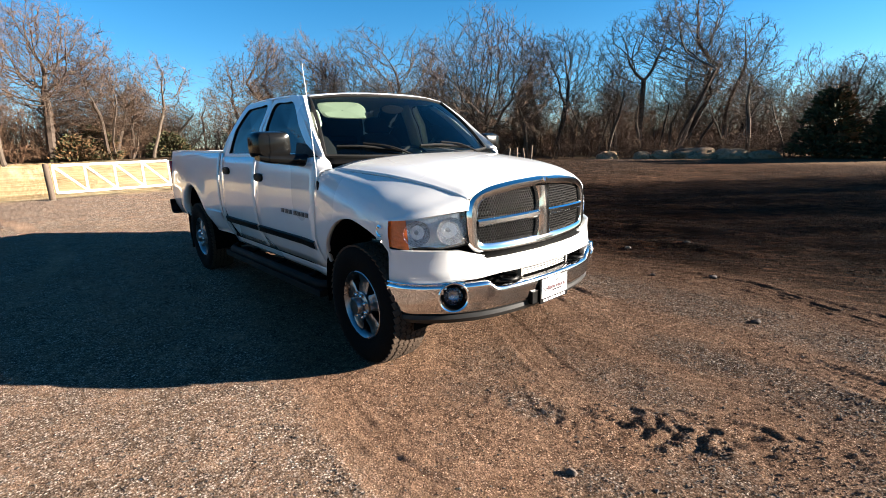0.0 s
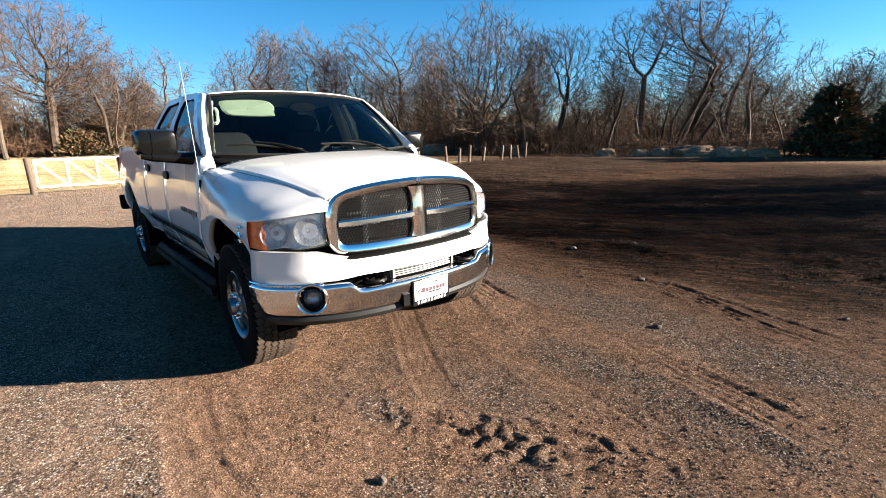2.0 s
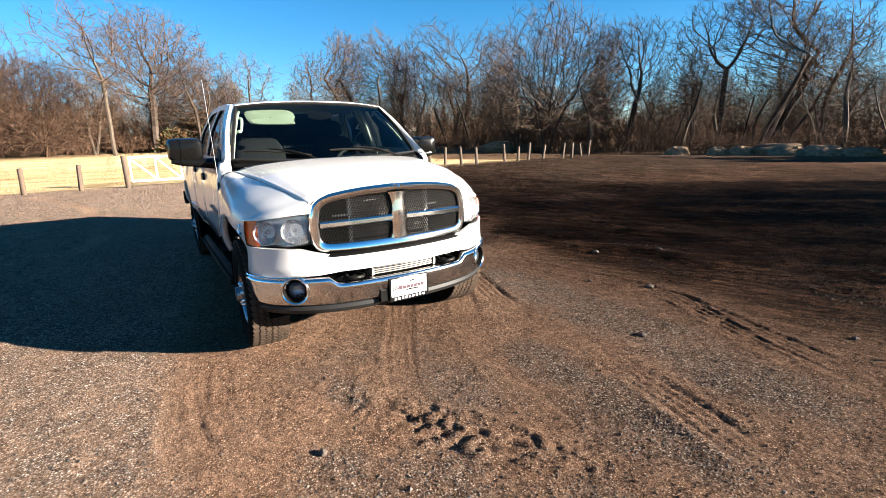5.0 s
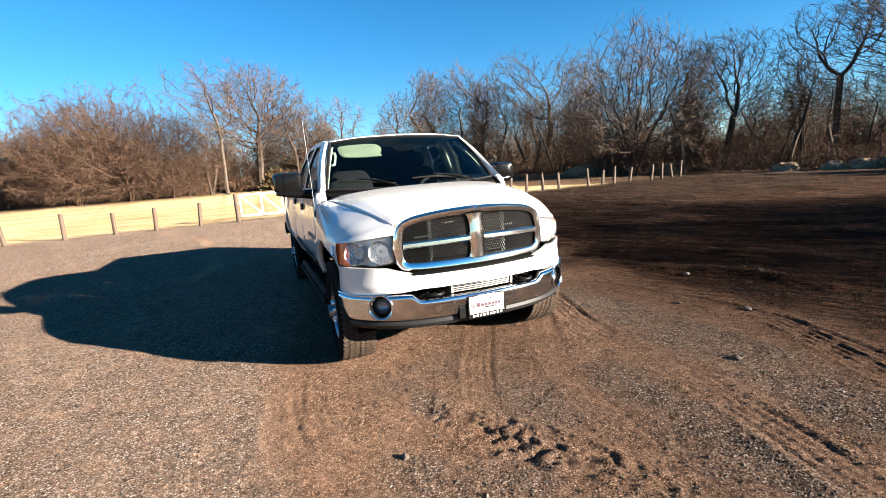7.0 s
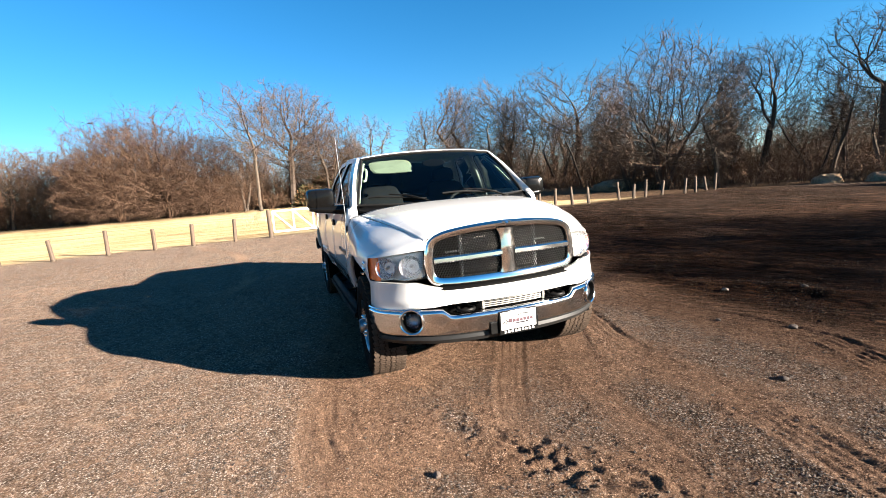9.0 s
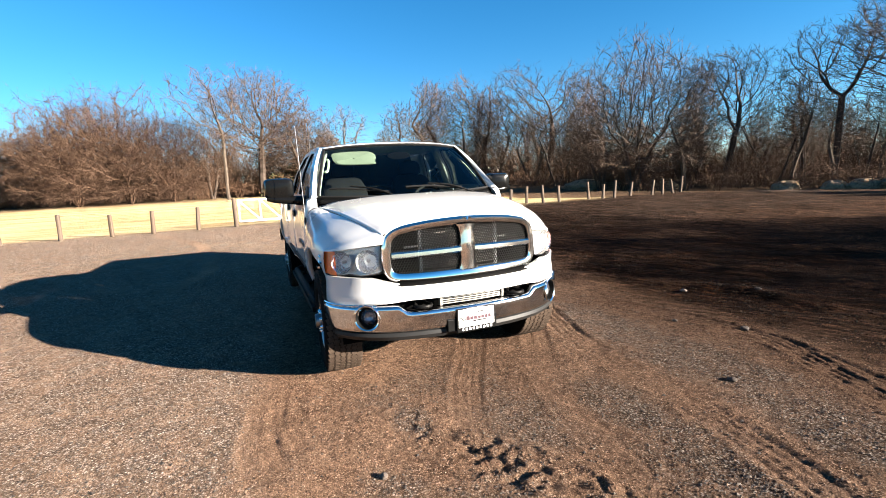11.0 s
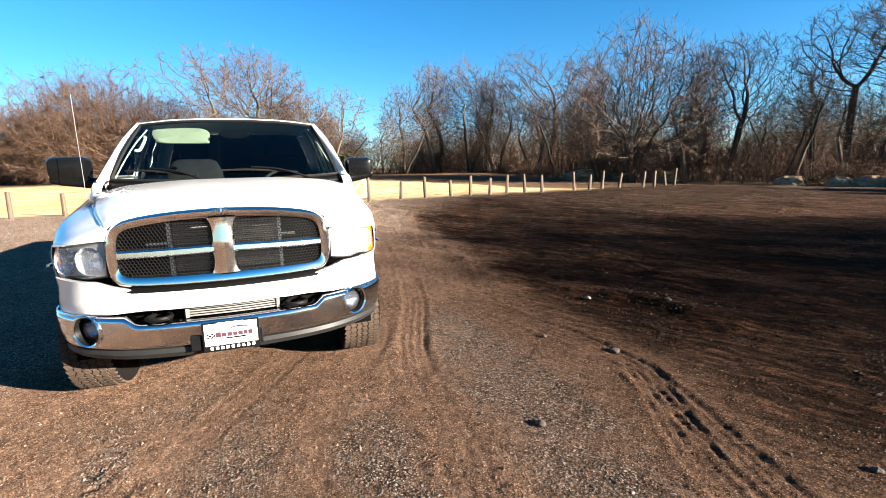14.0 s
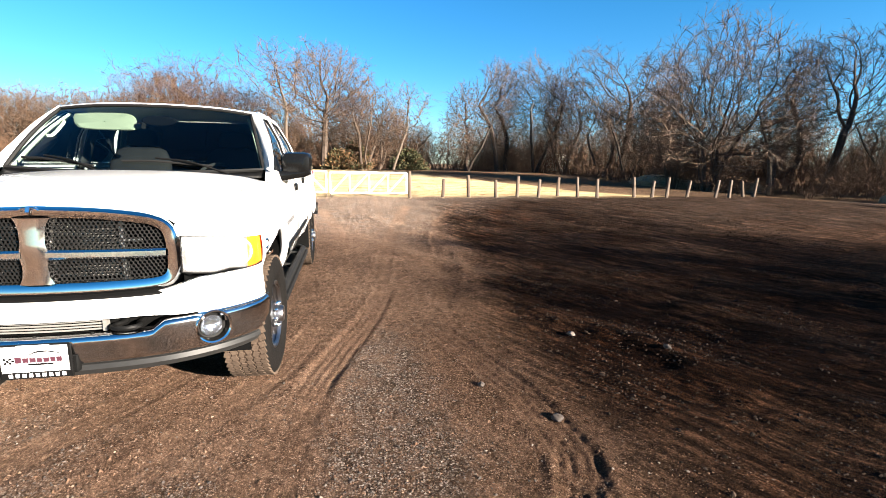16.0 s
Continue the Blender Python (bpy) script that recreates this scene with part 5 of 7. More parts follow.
    # mud flap behind the rear wheel
    part("mud_flap", Geo().box((-4.075, min(sign * 0.74, sign * 0.96), 0.20), (-4.060, max(sign * 0.74, sign * 0.96), 0.66)), RUBBER, truck, "black rubber mud flap", bevel=0.004)
    # mirror on a broad arm; the one on the sunny side is drawn in and sits lower
    reach, low = (0.085, 0.045) if sign > 0 else (0.0, 0.0)
    head = Geo()
    rows = []
    for x, k in ((-0.655, 0.60), (-0.665, 0.86), (-0.70, 0.98), (-0.78, 1.0), (-0.815, 1.0)):
        c, s, m = np.cos(np.linspace(0, 2 * np.pi, 28, endpoint=False)), np.sin(np.linspace(0, 2 * np.pi, 28, endpoint=False)), 0.42
        yy = 1.152 - reach + (0.130 - 0.15 * reach) * k * np.sign(c) * np.abs(c) ** m
        zz = 1.466 - low + 0.092 * k * np.sign(s) * np.abs(s) ** m
        rows.append(np.stack([np.full_like(yy, x), sign * yy, zz], -1))
    head.rows(np.stack(rows), closed_v=True)
    head.f.append(tuple(range(27, -1, -1)))
    mirror_ob = part("door_mirror", head, GLOSS_BLACK, truck, "large black towing mirror on a broad arm")
    face = Geo()
    face.add(rows[-1] * (1, 1, 1) + np.array((-0.001, 0, 0)), [tuple(range(28))])
    part("mirror_glass", face, SILVER, mirror_ob, "silvered mirror glass")
    arm = Geo()
    rows = []
    for y, zc, half, deep in ((0.905, 1.345, 0.050, 0.10), (0.98, 1.350, 0.044, 0.075), (1.10, 1.362, 0.036, 0.065), (1.20, 1.372, 0.032, 0.06), (1.265, 1.385, 0.024, 0.045)):
        a = np.linspace(0, 2 * np.pi, 16, endpoint=False)
        c, s = np.cos(a), np.sin(a)
        rows.append(np.stack([-0.72 + deep * np.sign(c) * np.abs(c) ** 0.6, sign * np.full_like(a, y - reach * (y - 0.905) / 0.36), zc - low * 0.5 + half * np.sign(s) * np.abs(s) ** 0.6], -1))
    arm.rows(np.stack(rows), closed_v=True)
    arm.f.append(tuple(range(4 * 16, 5 * 16)))
    part("mirror_arm", arm, GLOSS_BLACK, mirror_ob)
    sail = Geo()
    tri = np.array([(-0.50, 0.935, 1.372), (-0.66, 0.932, 1.37), (-0.86, 0.925, 1.375), (-0.86, 0.90, 1.475), (-0.70, 0.905, 1.46)])
    tri[:, 1] *= sign
    sail.add(np.vstack([tri, tri * (1, 0.985, 1)]), [(0, 1, 2, 3, 4), (9, 8, 7, 6, 5)] + [(i, (i + 1) % 5, (i + 1) % 5 + 5, i + 5) for i in range(5)])
    part("mirror_sail", sail, BLACK, mirror_ob)
    # headlight: bowls, side marker, clear lens
    def lamp(u, v, deep=0.0):
        """A place on the headlight's face: u from inside to outside, v from bottom to top."""
        inner = curve([(0.662, 0.604, 0.0), (0.592, 0.715, 0.0), (0.505, 0.828, 0.0), (0.425, 0.905, 0.0), (0.330, 0.950, 0.0)], 41)
        p = inner[int(round(u * 40))]
        low = np.interp(u, (0, 0.12, 0.3, 0.45, 0.62, 0.8, 1.0), (0.862, 0.848, 0.836, 0.846, 0.835, 0.838, 0.850))
        high = np.interp(u, (0, 0.5, 1.0), (1.052, 1.030, 1.008))
        return np.array([p[0] - deep - 0.02 * v, sign * (p[1] - 0.5 * deep * u), low * (1 - v) + high * v])
    face = np.array([[lamp(u / 40, v / 8) for u in range(41)] for v in range(9)])
    head_ob = part("headlight", Geo().rows(np.array([[lamp(u / 40, v / 8, 0.055) for u in range(41)] for v in range(9)])), HOUSING, truck, "headlight with clear lens and amber side marker")
    rim = np.vstack([face[0], face[:, -1], face[-1][::-1], face[::-1, 0]])
    part("headlight_gasket", Geo().tube(rim, 0.005, 6), BLACK, head_ob, "black gasket")
    part("lens", Geo().rows(face[:, :28]), LENS, head_ob, "clear plastic lens")
    part("side_marker", Geo().rows(face[:, 27:]), AMBER, head_ob, "amber marker lens")
    for u, r in ((0.21, 0.082), (0.55, 0.078)):
        c = lamp(u, 0.5)
        aim = Matrix.Translation(c) @ look((0, 0, 0), (-1.0, -sign * (0.25 + 0.9 * u), 0)).to_3x3().to_4x4()
        bowl = [(r, -0.012), (r * 0.92, 0.012), (r * 0.75, 0.034), (r * 0.45, 0.056), (r * 0.16, 0.064), (0.002, 0.065)]
        cup = Geo().lathe([(q, -h) for q, h in bowl], (0, 0, 0), "z", 28)
        cup.v = [np.array([aim @ Vector(p) for p in v]) for v in cup.v]
        part("reflector_bowl", cup, BOWL, head_ob, "chrome reflector bowl")
        bulb = Geo().tube([aim @ Vector((0, 0, z)) for z in (-0.06, -0.03, -0.005)], [0.012, 0.014, 0.008], 10)
        part("bulb", bulb, STEEL, head_ob)
    # fog lamp in the bumper
    fog = Matrix.Translation((0.668, sign * 0.741, 0.562)) @ look((0, 0, 0), (1.0, sign * 0.64, 0)).to_3x3().to_4x4()
    def turned(profile, centre=(0, 0, 0)):
        g = Geo().lathe(profile, centre, "z", 32)
        g.v = [np.array([fog @ Vector(p) for p in v]) for v in g.v]
        return g
    fog_ob = part("fog_lamp", turned([(0.092, 0.006), (0.094, -0.004), (0.089, -0.009), (0.081, -0.004), (0.078, 0.05), (0.066, 0.07), (0.002, 0.07)]), CHROME, truck, "round fog lamp in the bumper")
    part("reflector_bowl", turned([(0.056, 0.026), (0.058, 0.028), (0.050, 0.040), (0.032, 0.052), (0.014, 0.058), (0.002, 0.058)], (sign * 0.004, 0, 0)), FOG_BOWL, fog_ob)
    part("lens", turned([(0.057, 0.026), (0.046, 0.018), (0.024, 0.013), (0.001, 0.012)], (sign * 0.004, 0, 0)), FOG_LENS, fog_ob)
    part("lamp_well", turned([(0.080, -0.002), (0.077, 0.004), (0.072, 0.034), (0.054, 0.036)]), BLACK, fog_ob)

# hood
half = [
    [(-0.40, -0.872, 1.292), (-0.36, -0.70, 1.335), (-0.31, -0.38, 1.362), (-0.29, -0.18, 1.367), (-0.285, 0.0, 1.368)],
    [(-0.06, -0.808, 1.266), (-0.05, -0.66, 1.310), (-0.04, -0.36, 1.340), (-0.03, -0.18, 1.347), (-0.03, 0.0, 1.349)],
    [(0.20, -0.762, 1.240), (0.205, -0.62, 1.283), (0.21, -0.35, 1.311), (0.22, -0.17, 1.319), (0.22, 0.0, 1.321)],
    [(0.42, -0.699, 1.198), (0.43, -0.585, 1.243), (0.445, -0.33, 1.272), (0.45, -0.16, 1.279), (0.45, 0.0, 1.281)],
    [(0.57, -0.637, 1.152), (0.59, -0.545, 1.197), (0.615, -0.31, 1.231), (0.62, -0.15, 1.239), (0.62, 0.0, 1.241)],
    [(0.652, -0.600, 1.118), (0.665, -0.520, 1.158), (0.692, -0.30, 1.190), (0.70, -0.15, 1.200), (0.70, 0.0, 1.203)],
]
sheet = skin(half, 30, 22)
hood = Geo().rows(np.concatenate([sheet, flip_y(sheet)[:, ::-1][:, 1:]], 1))
part("hood", hood, PAINT, truck, solid=0.008)

# roof, windshield, pillars and back of the cab
def spread_line(points, n=29):
    """A line across the truck from its right half."""
    p = curve(points, n // 2 + 1)
    return np.vstack([p, flip_y(p)[::-1][1:]])


ws_top = spread_line([(-1.000, -0.690, 1.815), (-0.955, -0.45, 1.838), (-0.93, -0.2, 1.847), (-0.925, 0, 1.849)])
ws_low = spread_line([(-0.545, -0.842, 1.375), (-0.44, -0.6, 1.362), (-0.37, -0.3, 1.352), (-0.355, 0, 1.350)])
bow = np.array((0.35, 0, 0.42)) / 0.55
ws = np.stack([ws_low * (1 - f) + ws_top * f + bow * 0.028 * math.sin(math.pi * f) for f in np.linspace(0, 1, 11)])
ws_ob = part("windshield", Geo().rows(ws), WINDSHIELD, truck, "curved windshield glass")
ws_ob.visible_shadow = False
rim = np.vstack([ws[0], ws[1:, -1], ws[-1][::-1][1:], ws[::-1, 0][1:]])
part("windshield_seal", Geo().tube(rim, 0.014, 6, caps=False), SEAL, ws_ob, "black windshield seal")
roof_lines = [
    [(-1.000, -0.690, 1.822), (-0.955, -0.45, 1.846), (-0.93, -0.2, 1.856), (-0.925, 0, 1.858)],
    [(-1.04, -0.700, 1.838), (-1.0, -0.45, 1.864), (-0.98, -0.2, 1.874), (-0.975, 0, 1.876)],
    [(-1.35, -0.712, 1.860), (-1.34, -0.45, 1.884), (-1.34, -0.2, 1.892), (-1.34, 0, 1.894)],
    [(-1.80, -0.715, 1.866), (-1.80, -0.45, 1.888), (-1.80, -0.2, 1.896), (-1.80, 0, 1.898)],
    [(-2.15, -0.705, 1.856), (-2.18, -0.45, 1.878), (-2.2, -0.2, 1.886), (-2.2, 0, 1.888)],
    [(-2.26, -0.690, 1.815), (-2.32, -0.45, 1.836), (-2.35, -0.2, 1.842), (-2.35, 0, 1.842)],
]
sheet = skin(roof_lines, 24, 15)
part("roof", Geo().rows(np.concatenate([sheet, flip_y(sheet)[:, ::-1][:, 1:]], 1)), PAINT, truck, solid=0.01)
for sign in (-1, 1):
    edge = [(-1.000, 0.690, 1.818), (-0.85, 0.742, 1.672), (-0.70, 0.792, 1.524), (-0.545, 0.842, 1.375)]
    mid = [(-1.045, 0.722, 1.842), (-0.84, 0.800, 1.690), (-0.66, 0.856, 1.535), (-0.452, 0.905, 1.372)]
    back = [(-1.10, 0.735, 1.842), (-0.90, 0.815, 1.702), (-0.70, 0.870, 1.535), (-0.49, 0.925, 1.366)]
    p = np.stack([curve(line, 16) for line in (edge, mid, back)]) * (1, sign, 1)
    part("windshield_pillar", Geo().rows(p), PAINT, truck, solid=0.01)
    cant = [(x, y, z) for x, y, z in ((-1.04, 0.705, 1.838), (-1.35, 0.716, 1.860), (-1.80, 0.718, 1.866), (-2.15, 0.708, 1.856), (-2.24, 0.70, 1.830))]
    drip = [(x, y + 0.018, z - 0.012) for x, y, z in cant]
    low = [(-1.10, 0.735, 1.838), (-1.35, 0.738, 1.850), (-1.80, 0.738, 1.852), (-2.15, 0.735, 1.838), (-2.24, 0.73, 1.815)]
    part("roof_rail", Geo().rows(np.stack([curve(line, 18) for line in (cant, drip, low)]) * (1, sign, 1)), PAINT, truck, solid=0.008)
    c_out = [(-2.22, 0.728, 1.828), (-2.40, 0.855, 1.60), (-2.482, 0.926, 1.366)]
    c_mid = [(-2.27, 0.71, 1.815), (-2.47, 0.838, 1.60), (-2.56, 0.918, 1.40)]
    c_in = [(-2.35, 0.64, 1.80), (-2.52, 0.75, 1.60), (-2.575, 0.80, 1.40)]
    part("cab_pillar", Geo().rows(np.stack([curve(line, 12) for line in (c_out, c_mid, c_in)]) * (1, sign, 1)), PAINT, truck, solid=0.008)
back_wall = Geo().rows(np.stack([np.array([(-2.575, y, 0.75) for y in np.linspace(-0.92, 0.92, 9)]), np.array([(-2.575, y, 1.40) for y in np.linspace(-0.90, 0.90, 9)])]))
part("cab_back", back_wall, PAINT, truck, solid=0.01)
part("rear_window", Geo().rows(np.stack([np.array([(-2.57, y, 1.40) for y in np.linspace(-0.80, 0.80, 9)]), np.array([(-2.345, y, 1.83) for y in np.linspace(-0.64, 0.64, 9)])])), TINTED, truck, "dark tinted rear glass")

# cowl and wipers
cowl = Geo().rows(np.stack([spread_line([(-0.47, -0.86, 1.318), (-0.36, -0.6, 1.330), (-0.30, -0.3, 1.338), (-0.285, 0, 1.340)]), ws_low + np.array((0.012, 0, -0.012))]))
part("cowl", cowl, BLACK, truck, "black plastic cowl", solid=0.01)


def ws_point(y, f, lift=0.0):
    j = (y - ws_low[0, 1]) / (ws_low[-1, 1] - ws_low[0, 1]) * (ws.shape[1] - 1)
    j0 = int(np.clip(j, 0, ws.shape[1] - 2))
    p = ws[:, j0] * (1 - (j - j0)) + ws[:, j0 + 1] * (j - j0)
    i = f * 10
    i0 = int(np.clip(i, 0, 9))
    q = p[i0] * (1 - (i - i0)) + p[i0 + 1] * (i - i0)
    return q + np.array((0.35, 0, 0.42)) / 0.55 * lift


for foot, elbow, tip in ((0.58, 0.36, -0.06), (-0.12, -0.34, -0.74)):
    arm = [ws_point(foot, -0.05, 0.01), ws_point(elbow, 0.075, 0.035), ws_point((elbow + tip) / 2, 0.13, 0.032)]
    wiper = part("wiper", Geo().tube(curve(arm, 12), 0.0075, 6), BLACK, truck, "black windshield wiper")
    blade = [ws_point(elbow + 0.12, 0.055, 0.012), ws_point((elbow + tip) / 2, 0.115, 0.014), ws_point(tip, 0.12, 0.010)]
    part("wiper_blade", Geo().tube(curve(blade, 14), 0.009, 6), SEAL, wiper)

# grille: a fat chrome surround, a cross, and honeycomb in four openings
def grille_x(y, z):
    """How far forward the grille's face lies."""
    return 0.762 - 0.25 * np.asarray(y, float) ** 2 - 0.10 * np.maximum(0, np.asarray(z, float) - 1.02)


def ring_line(points, n=72):
    p = curve(points, n // 2 + 1)
    return np.vstack([p, (p * (-1, 1))[::-1][1:-1]])


g_out = ring_line([(0, 0.776), (-0.30, 0.779), (-0.49, 0.786), (-0.572, 0.806), (-0.606, 0.862), (-0.611, 0.95), (-0.606, 1.04), (-0.590, 1.100), (-0.545, 1.146), (-0.45, 1.177), (-0.25, 1.203), (0, 1.214)])
g_in = ring_line([(0, 0.846), (-0.30, 0.845), (-0.46, 0.848), (-0.520, 0.859), (-0.541, 0.893), (-0.544, 0.97), (-0.538, 1.04), (-0.522, 1.086), (-0.480, 1.114), (-0.40, 1.130), (-0.24, 1.150), (0, 1.160)])


def ring(line, depth):
    return np.stack([grille_x(line[:, 0], line[:, 1]) + depth, line[:, 0], line[:, 1]], -1)


mid1, mid2 = g_out * 0.72 + g_in * 0.28, g_out * 0.30 + g_in * 0.70
surround = Geo().rows(np.stack([ring(g_out, -0.115), ring(g_out, -0.035), ring(g_out * 0.93 + g_in * 0.07, -0.012), ring(mid1, 0.004), ring(mid2, 0.002), ring(g_in * 0.94 + g_out * 0.06, -0.008), ring(g_in, -0.022), ring(g_in, -0.055)]), closed_v=True)
grille = part("grille", surround, CHROME, truck, "chrome cross-bar grille with black honeycomb")
bar = Geo()
for z0, wide in ((0.842, 0.086), (0.875, 0.068), (0.93, 0.062), (0.965, 0.070), (1.0, 0.070), (1.04, 0.060), (1.10, 0.064), (1.135, 0.074), (1.160, 0.092)):
    ys = np.array([-1.0, -0.85, -0.4, 0.4, 0.85, 1.0]) * wide
    bar.v.append(np.stack([grille_x(ys, z0) + np.array([-0.05, -0.004, 0.012, 0.012, -0.004, -0.05]), ys, np.full(6, z0)], -1))
part("grille_post", Geo().rows(np.stack(bar.v)), CHROME, grille, "chrome centre post")
for sign in (-1, 1):
    ys = np.linspace(0.05, 0.546, 16) * sign
    rows = [np.stack([grille_x(ys, z) + d, ys, np.full_like(ys, z) - 0.012 * np.abs(ys) / 0.5], -1) for z, d in ((0.960, -0.05), (0.963, -0.008), (0.974, 0.004), (0.998, 0.002), (1.008, -0.008), (1.012, -0.05))]
    part("grille_bar", Geo().rows(np.stack(rows)), CHROME, grille, "chrome cross bar")


def honeycomb(y0, y1, z0, z1, pitch=0.0190, bar=0.0028):
    """A sheet of hexagonal holes between thin walls, curved with the grille."""
    net, deep = Geo(), 0.012
    rows = int((z1 - z0) / (pitch * 0.866)) + 2
    cols = int((y1 - y0) / pitch) + 2
    r = pitch / math.sqrt(3)
    top = np.interp
    for i in range(rows):
        for j in range(cols):
            cy, cz = y0 + (j + 0.5 * (i % 2)) * pitch, z0 + i * pitch * 0.866
            for k in range(3):
                a0, a1 = math.radians(30 + 60 * k), math.radians(90 + 60 * k)
                p, q = (cy + r * math.cos(a0), cz + r * math.sin(a0)), (cy + r * math.cos(a1), cz + r * math.sin(a1))
                if not all(y0 <= u[0] <= y1 and z0 <= u[1] <= z1 - 0.09 * max(0, abs(u[0]) - 0.33) ** 1.0 for u in (p, q)):
                    continue
                nx, nz = q[1] - p[1], p[0] - q[0]
                d = math.hypot(nx, nz)
                nx, nz = nx / d * bar / 2, nz / d * bar / 2
                quad = [(p[0] + nx, p[1] + nz), (q[0] + nx, q[1] + nz), (q[0] - nx, q[1] - nz), (p[0] - nx, p[1] - nz)]
                front = [(float(grille_x(y, z)) - 0.030, y, z) for y, z in quad]
                back = [(x - deep, y, z) for x, y, z in front]
                net.add(front + back, [(0, 1, 2, 3), (0, 4, 5, 1), (2, 6, 7, 3)])
    return net


for y0, y1 in ((-0.546, -0.05), (0.05, 0.546)):
    for z0, z1 in ((0.842, 0.972), (0.995, 1.160)):
        part("honeycomb", honeycomb(y0, y1, z0, z1), SEAL, grille, "black honeycomb mesh", smooth=False)
# behind the mesh: cooler core, two bright uprights, dark surroundings
core = part("cooler_core", Geo().box((0.545, -0.285, 0.835), (0.556, 0.305, 1.155)), DARK, truck, "aluminium finned cooler", smooth=False)
for k in range(26):
    z = 0.84 + k * 0.012
    part("cooler_fin", Geo().box((0.555, -0.28, z), (0.575, 0.30, z + 0.0045)), FINS, core, smooth=False)
for lo, hi in (((0.560, -0.31, 0.60), (0.592, -0.29, 1.14)), ((0.560, 0.30, 0.60), (0.592, 0.32, 1.14)), ((0.575, -0.42, 1.003), (0.592, -0.31, 1.016)), ((0.575, 0.32, 1.018), (0.592, 0.40, 1.030))):
    part("cooler_bracket", Geo().box(lo, hi), STEEL, truck, "bright steel bracket", smooth=False)
bay = Geo().rows(np.stack([np.array([(x, s * 0.60, z) for x, s in ((0.62, -1), (0.50, -1), (0.50, 1), (0.62, 1))]) for z in (0.42, 1.13)]))
bay.add([(0.64, -0.58, 1.135), (0.50, -0.58, 1.135), (0.50, 0.58, 1.135), (0.64, 0.58, 1.135)], [(0, 1, 2, 3)])
part("engine_bay_shroud", bay, DARK, truck)

# hood ornament, a plain chrome shape on the surround
badge = Geo()
for k, s in enumerate((-1, 1)):
    a = np.linspace(0.2, 4.6, 12)
    badge.tube([(0.744 + 0.006 * math.sin(t), s * (0.017 + 0.018 * math.cos(t)), 1.190 + 0.018 * math.sin(t)) for t in a], np.linspace(0.008, 0.004, 12), 6)
badge.tube([(0.746, 0, 1.211), (0.754, 0, 1.188), (0.750, 0, 1.166)], [0.011, 0.012, 0.005], 8)
part("hood_emblem", badge, CHROME, grille, "small chrome emblem")

# white fascia and chrome bumper, swept round the front
PLAN = [(0.828, 0.0), (0.820, 0.18), (0.795, 0.38), (0.742, 0.57), (0.655, 0.73), (0.565, 0.838), (0.475, 0.912), (0.405, 0.946), (0.330, 0.962)]
plan = curve([(x, y, 0) for x, y in PLAN], 61)
plan = np.vstack([flip_y(plan)[::-1], plan[1:]])
out = np.gradient(plan, axis=0)
out = np.stack([out[:, 1], -out[:, 0], 0 * out[:, 0]], -1)
out /= np.linalg.norm(out, axis=1)[:, None]
reach = np.abs(plan[:, 1])


def sweep(profile, start=0, stop=None):
    """Carries (outward, height) points along the bumper; heights may be arrays along it."""
    rows = []
    for o, z in profile:
        p = plan + out * np.broadcast_to(o, reach.shape)[:, None]
        p[:, 2] = z
        rows.append(p[start:stop])
    return np.stack(rows)


top_z = np.interp(reach, (0, 0.52, 0.62, 0.70, 0.92, 1.0), (0.768, 0.775, 0.805, 0.832, 0.838, 0.842))
low_z = np.interp(reach, (0, 0.45, 0.52, 0.60, 1.0), (0.668, 0.668, 0.662, 0.652, 0.640))
tuck = np.interp(reach, (0, 0.5, 0.62, 0.75, 1.0), (-0.085, -0.080, -0.035, -0.012, -0.010))
fascia = Geo().rows(sweep([(tuck - 0.03, top_z), (tuck, top_z), (tuck * 0.35 - 0.012, top_z * 0.72 + low_z * 0.28), (-0.010, top_z * 0.35 + low_z * 0.65), (-0.006, low_z + 0.012), (-0.014, low_z), (-0.06, low_z)]))
part("bumper_fascia", fascia, PAINT, truck, "white fascia above the bumper", solid=0.004)
# Black strip put in as the dark of the gap under the grille.
gap = Geo().rows(sweep([(-0.10, 0.786), (-0.055, 0.770), (-0.055, 0.760), (-0.11, 0.755)], 24, 97))
part("grille_gap_strip", gap, BLACK, truck)
slot = smoothstep(0.54, 0.47, reach)
b_top = 0.640 - 0.045 * slot
prof = [(-0.075, b_top - 0.004), (-0.012, b_top), (0.010, b_top - 0.012), (0.016, b_top - 0.035), (0.010, 0.53 + 0 * reach), (0.004, 0.50 + 0 * reach), (-0.006, 0.458 + 0 * reach), (-0.030, 0.442 + 0 * reach)]
rows = sweep(prof)
fine = np.stack([curve(rows[:, j], 26) for j in range(rows.shape[1])], 1)
g = Geo().rows(fine)
keep = []
centres = np.concatenate(g.v)
for f in g.f:
    c = centres[list(f)].mean(0)
    if min(math.hypot((c[1] - s * 0.735) * 1.22, c[2] - 0.562) for s in (-1, 1)) > 0.076:
        keep.append(f)
g.f = keep
bumper = part("front_bumper", g, WORN_CHROME, truck, "dusty chrome front bumper")
lower = Geo().rows(sweep([(-0.034, 0.446 + 0 * reach), (-0.018, 0.440 + 0 * reach), (-0.014, 0.415 + 0 * reach), (-0.035, 0.385 + 0 * reach), (-0.10, 0.375 + 0 * reach)]))
part("air_dam", lower, plain("grey_valance_plastic", (0.010, 0.010, 0.010), 0.42, grain=0.25, scale=18, spec=0.25), bumper, "dark lower valance", solid=0.006)
lip = sweep([(0.006, b_top + 0.004)])[0]
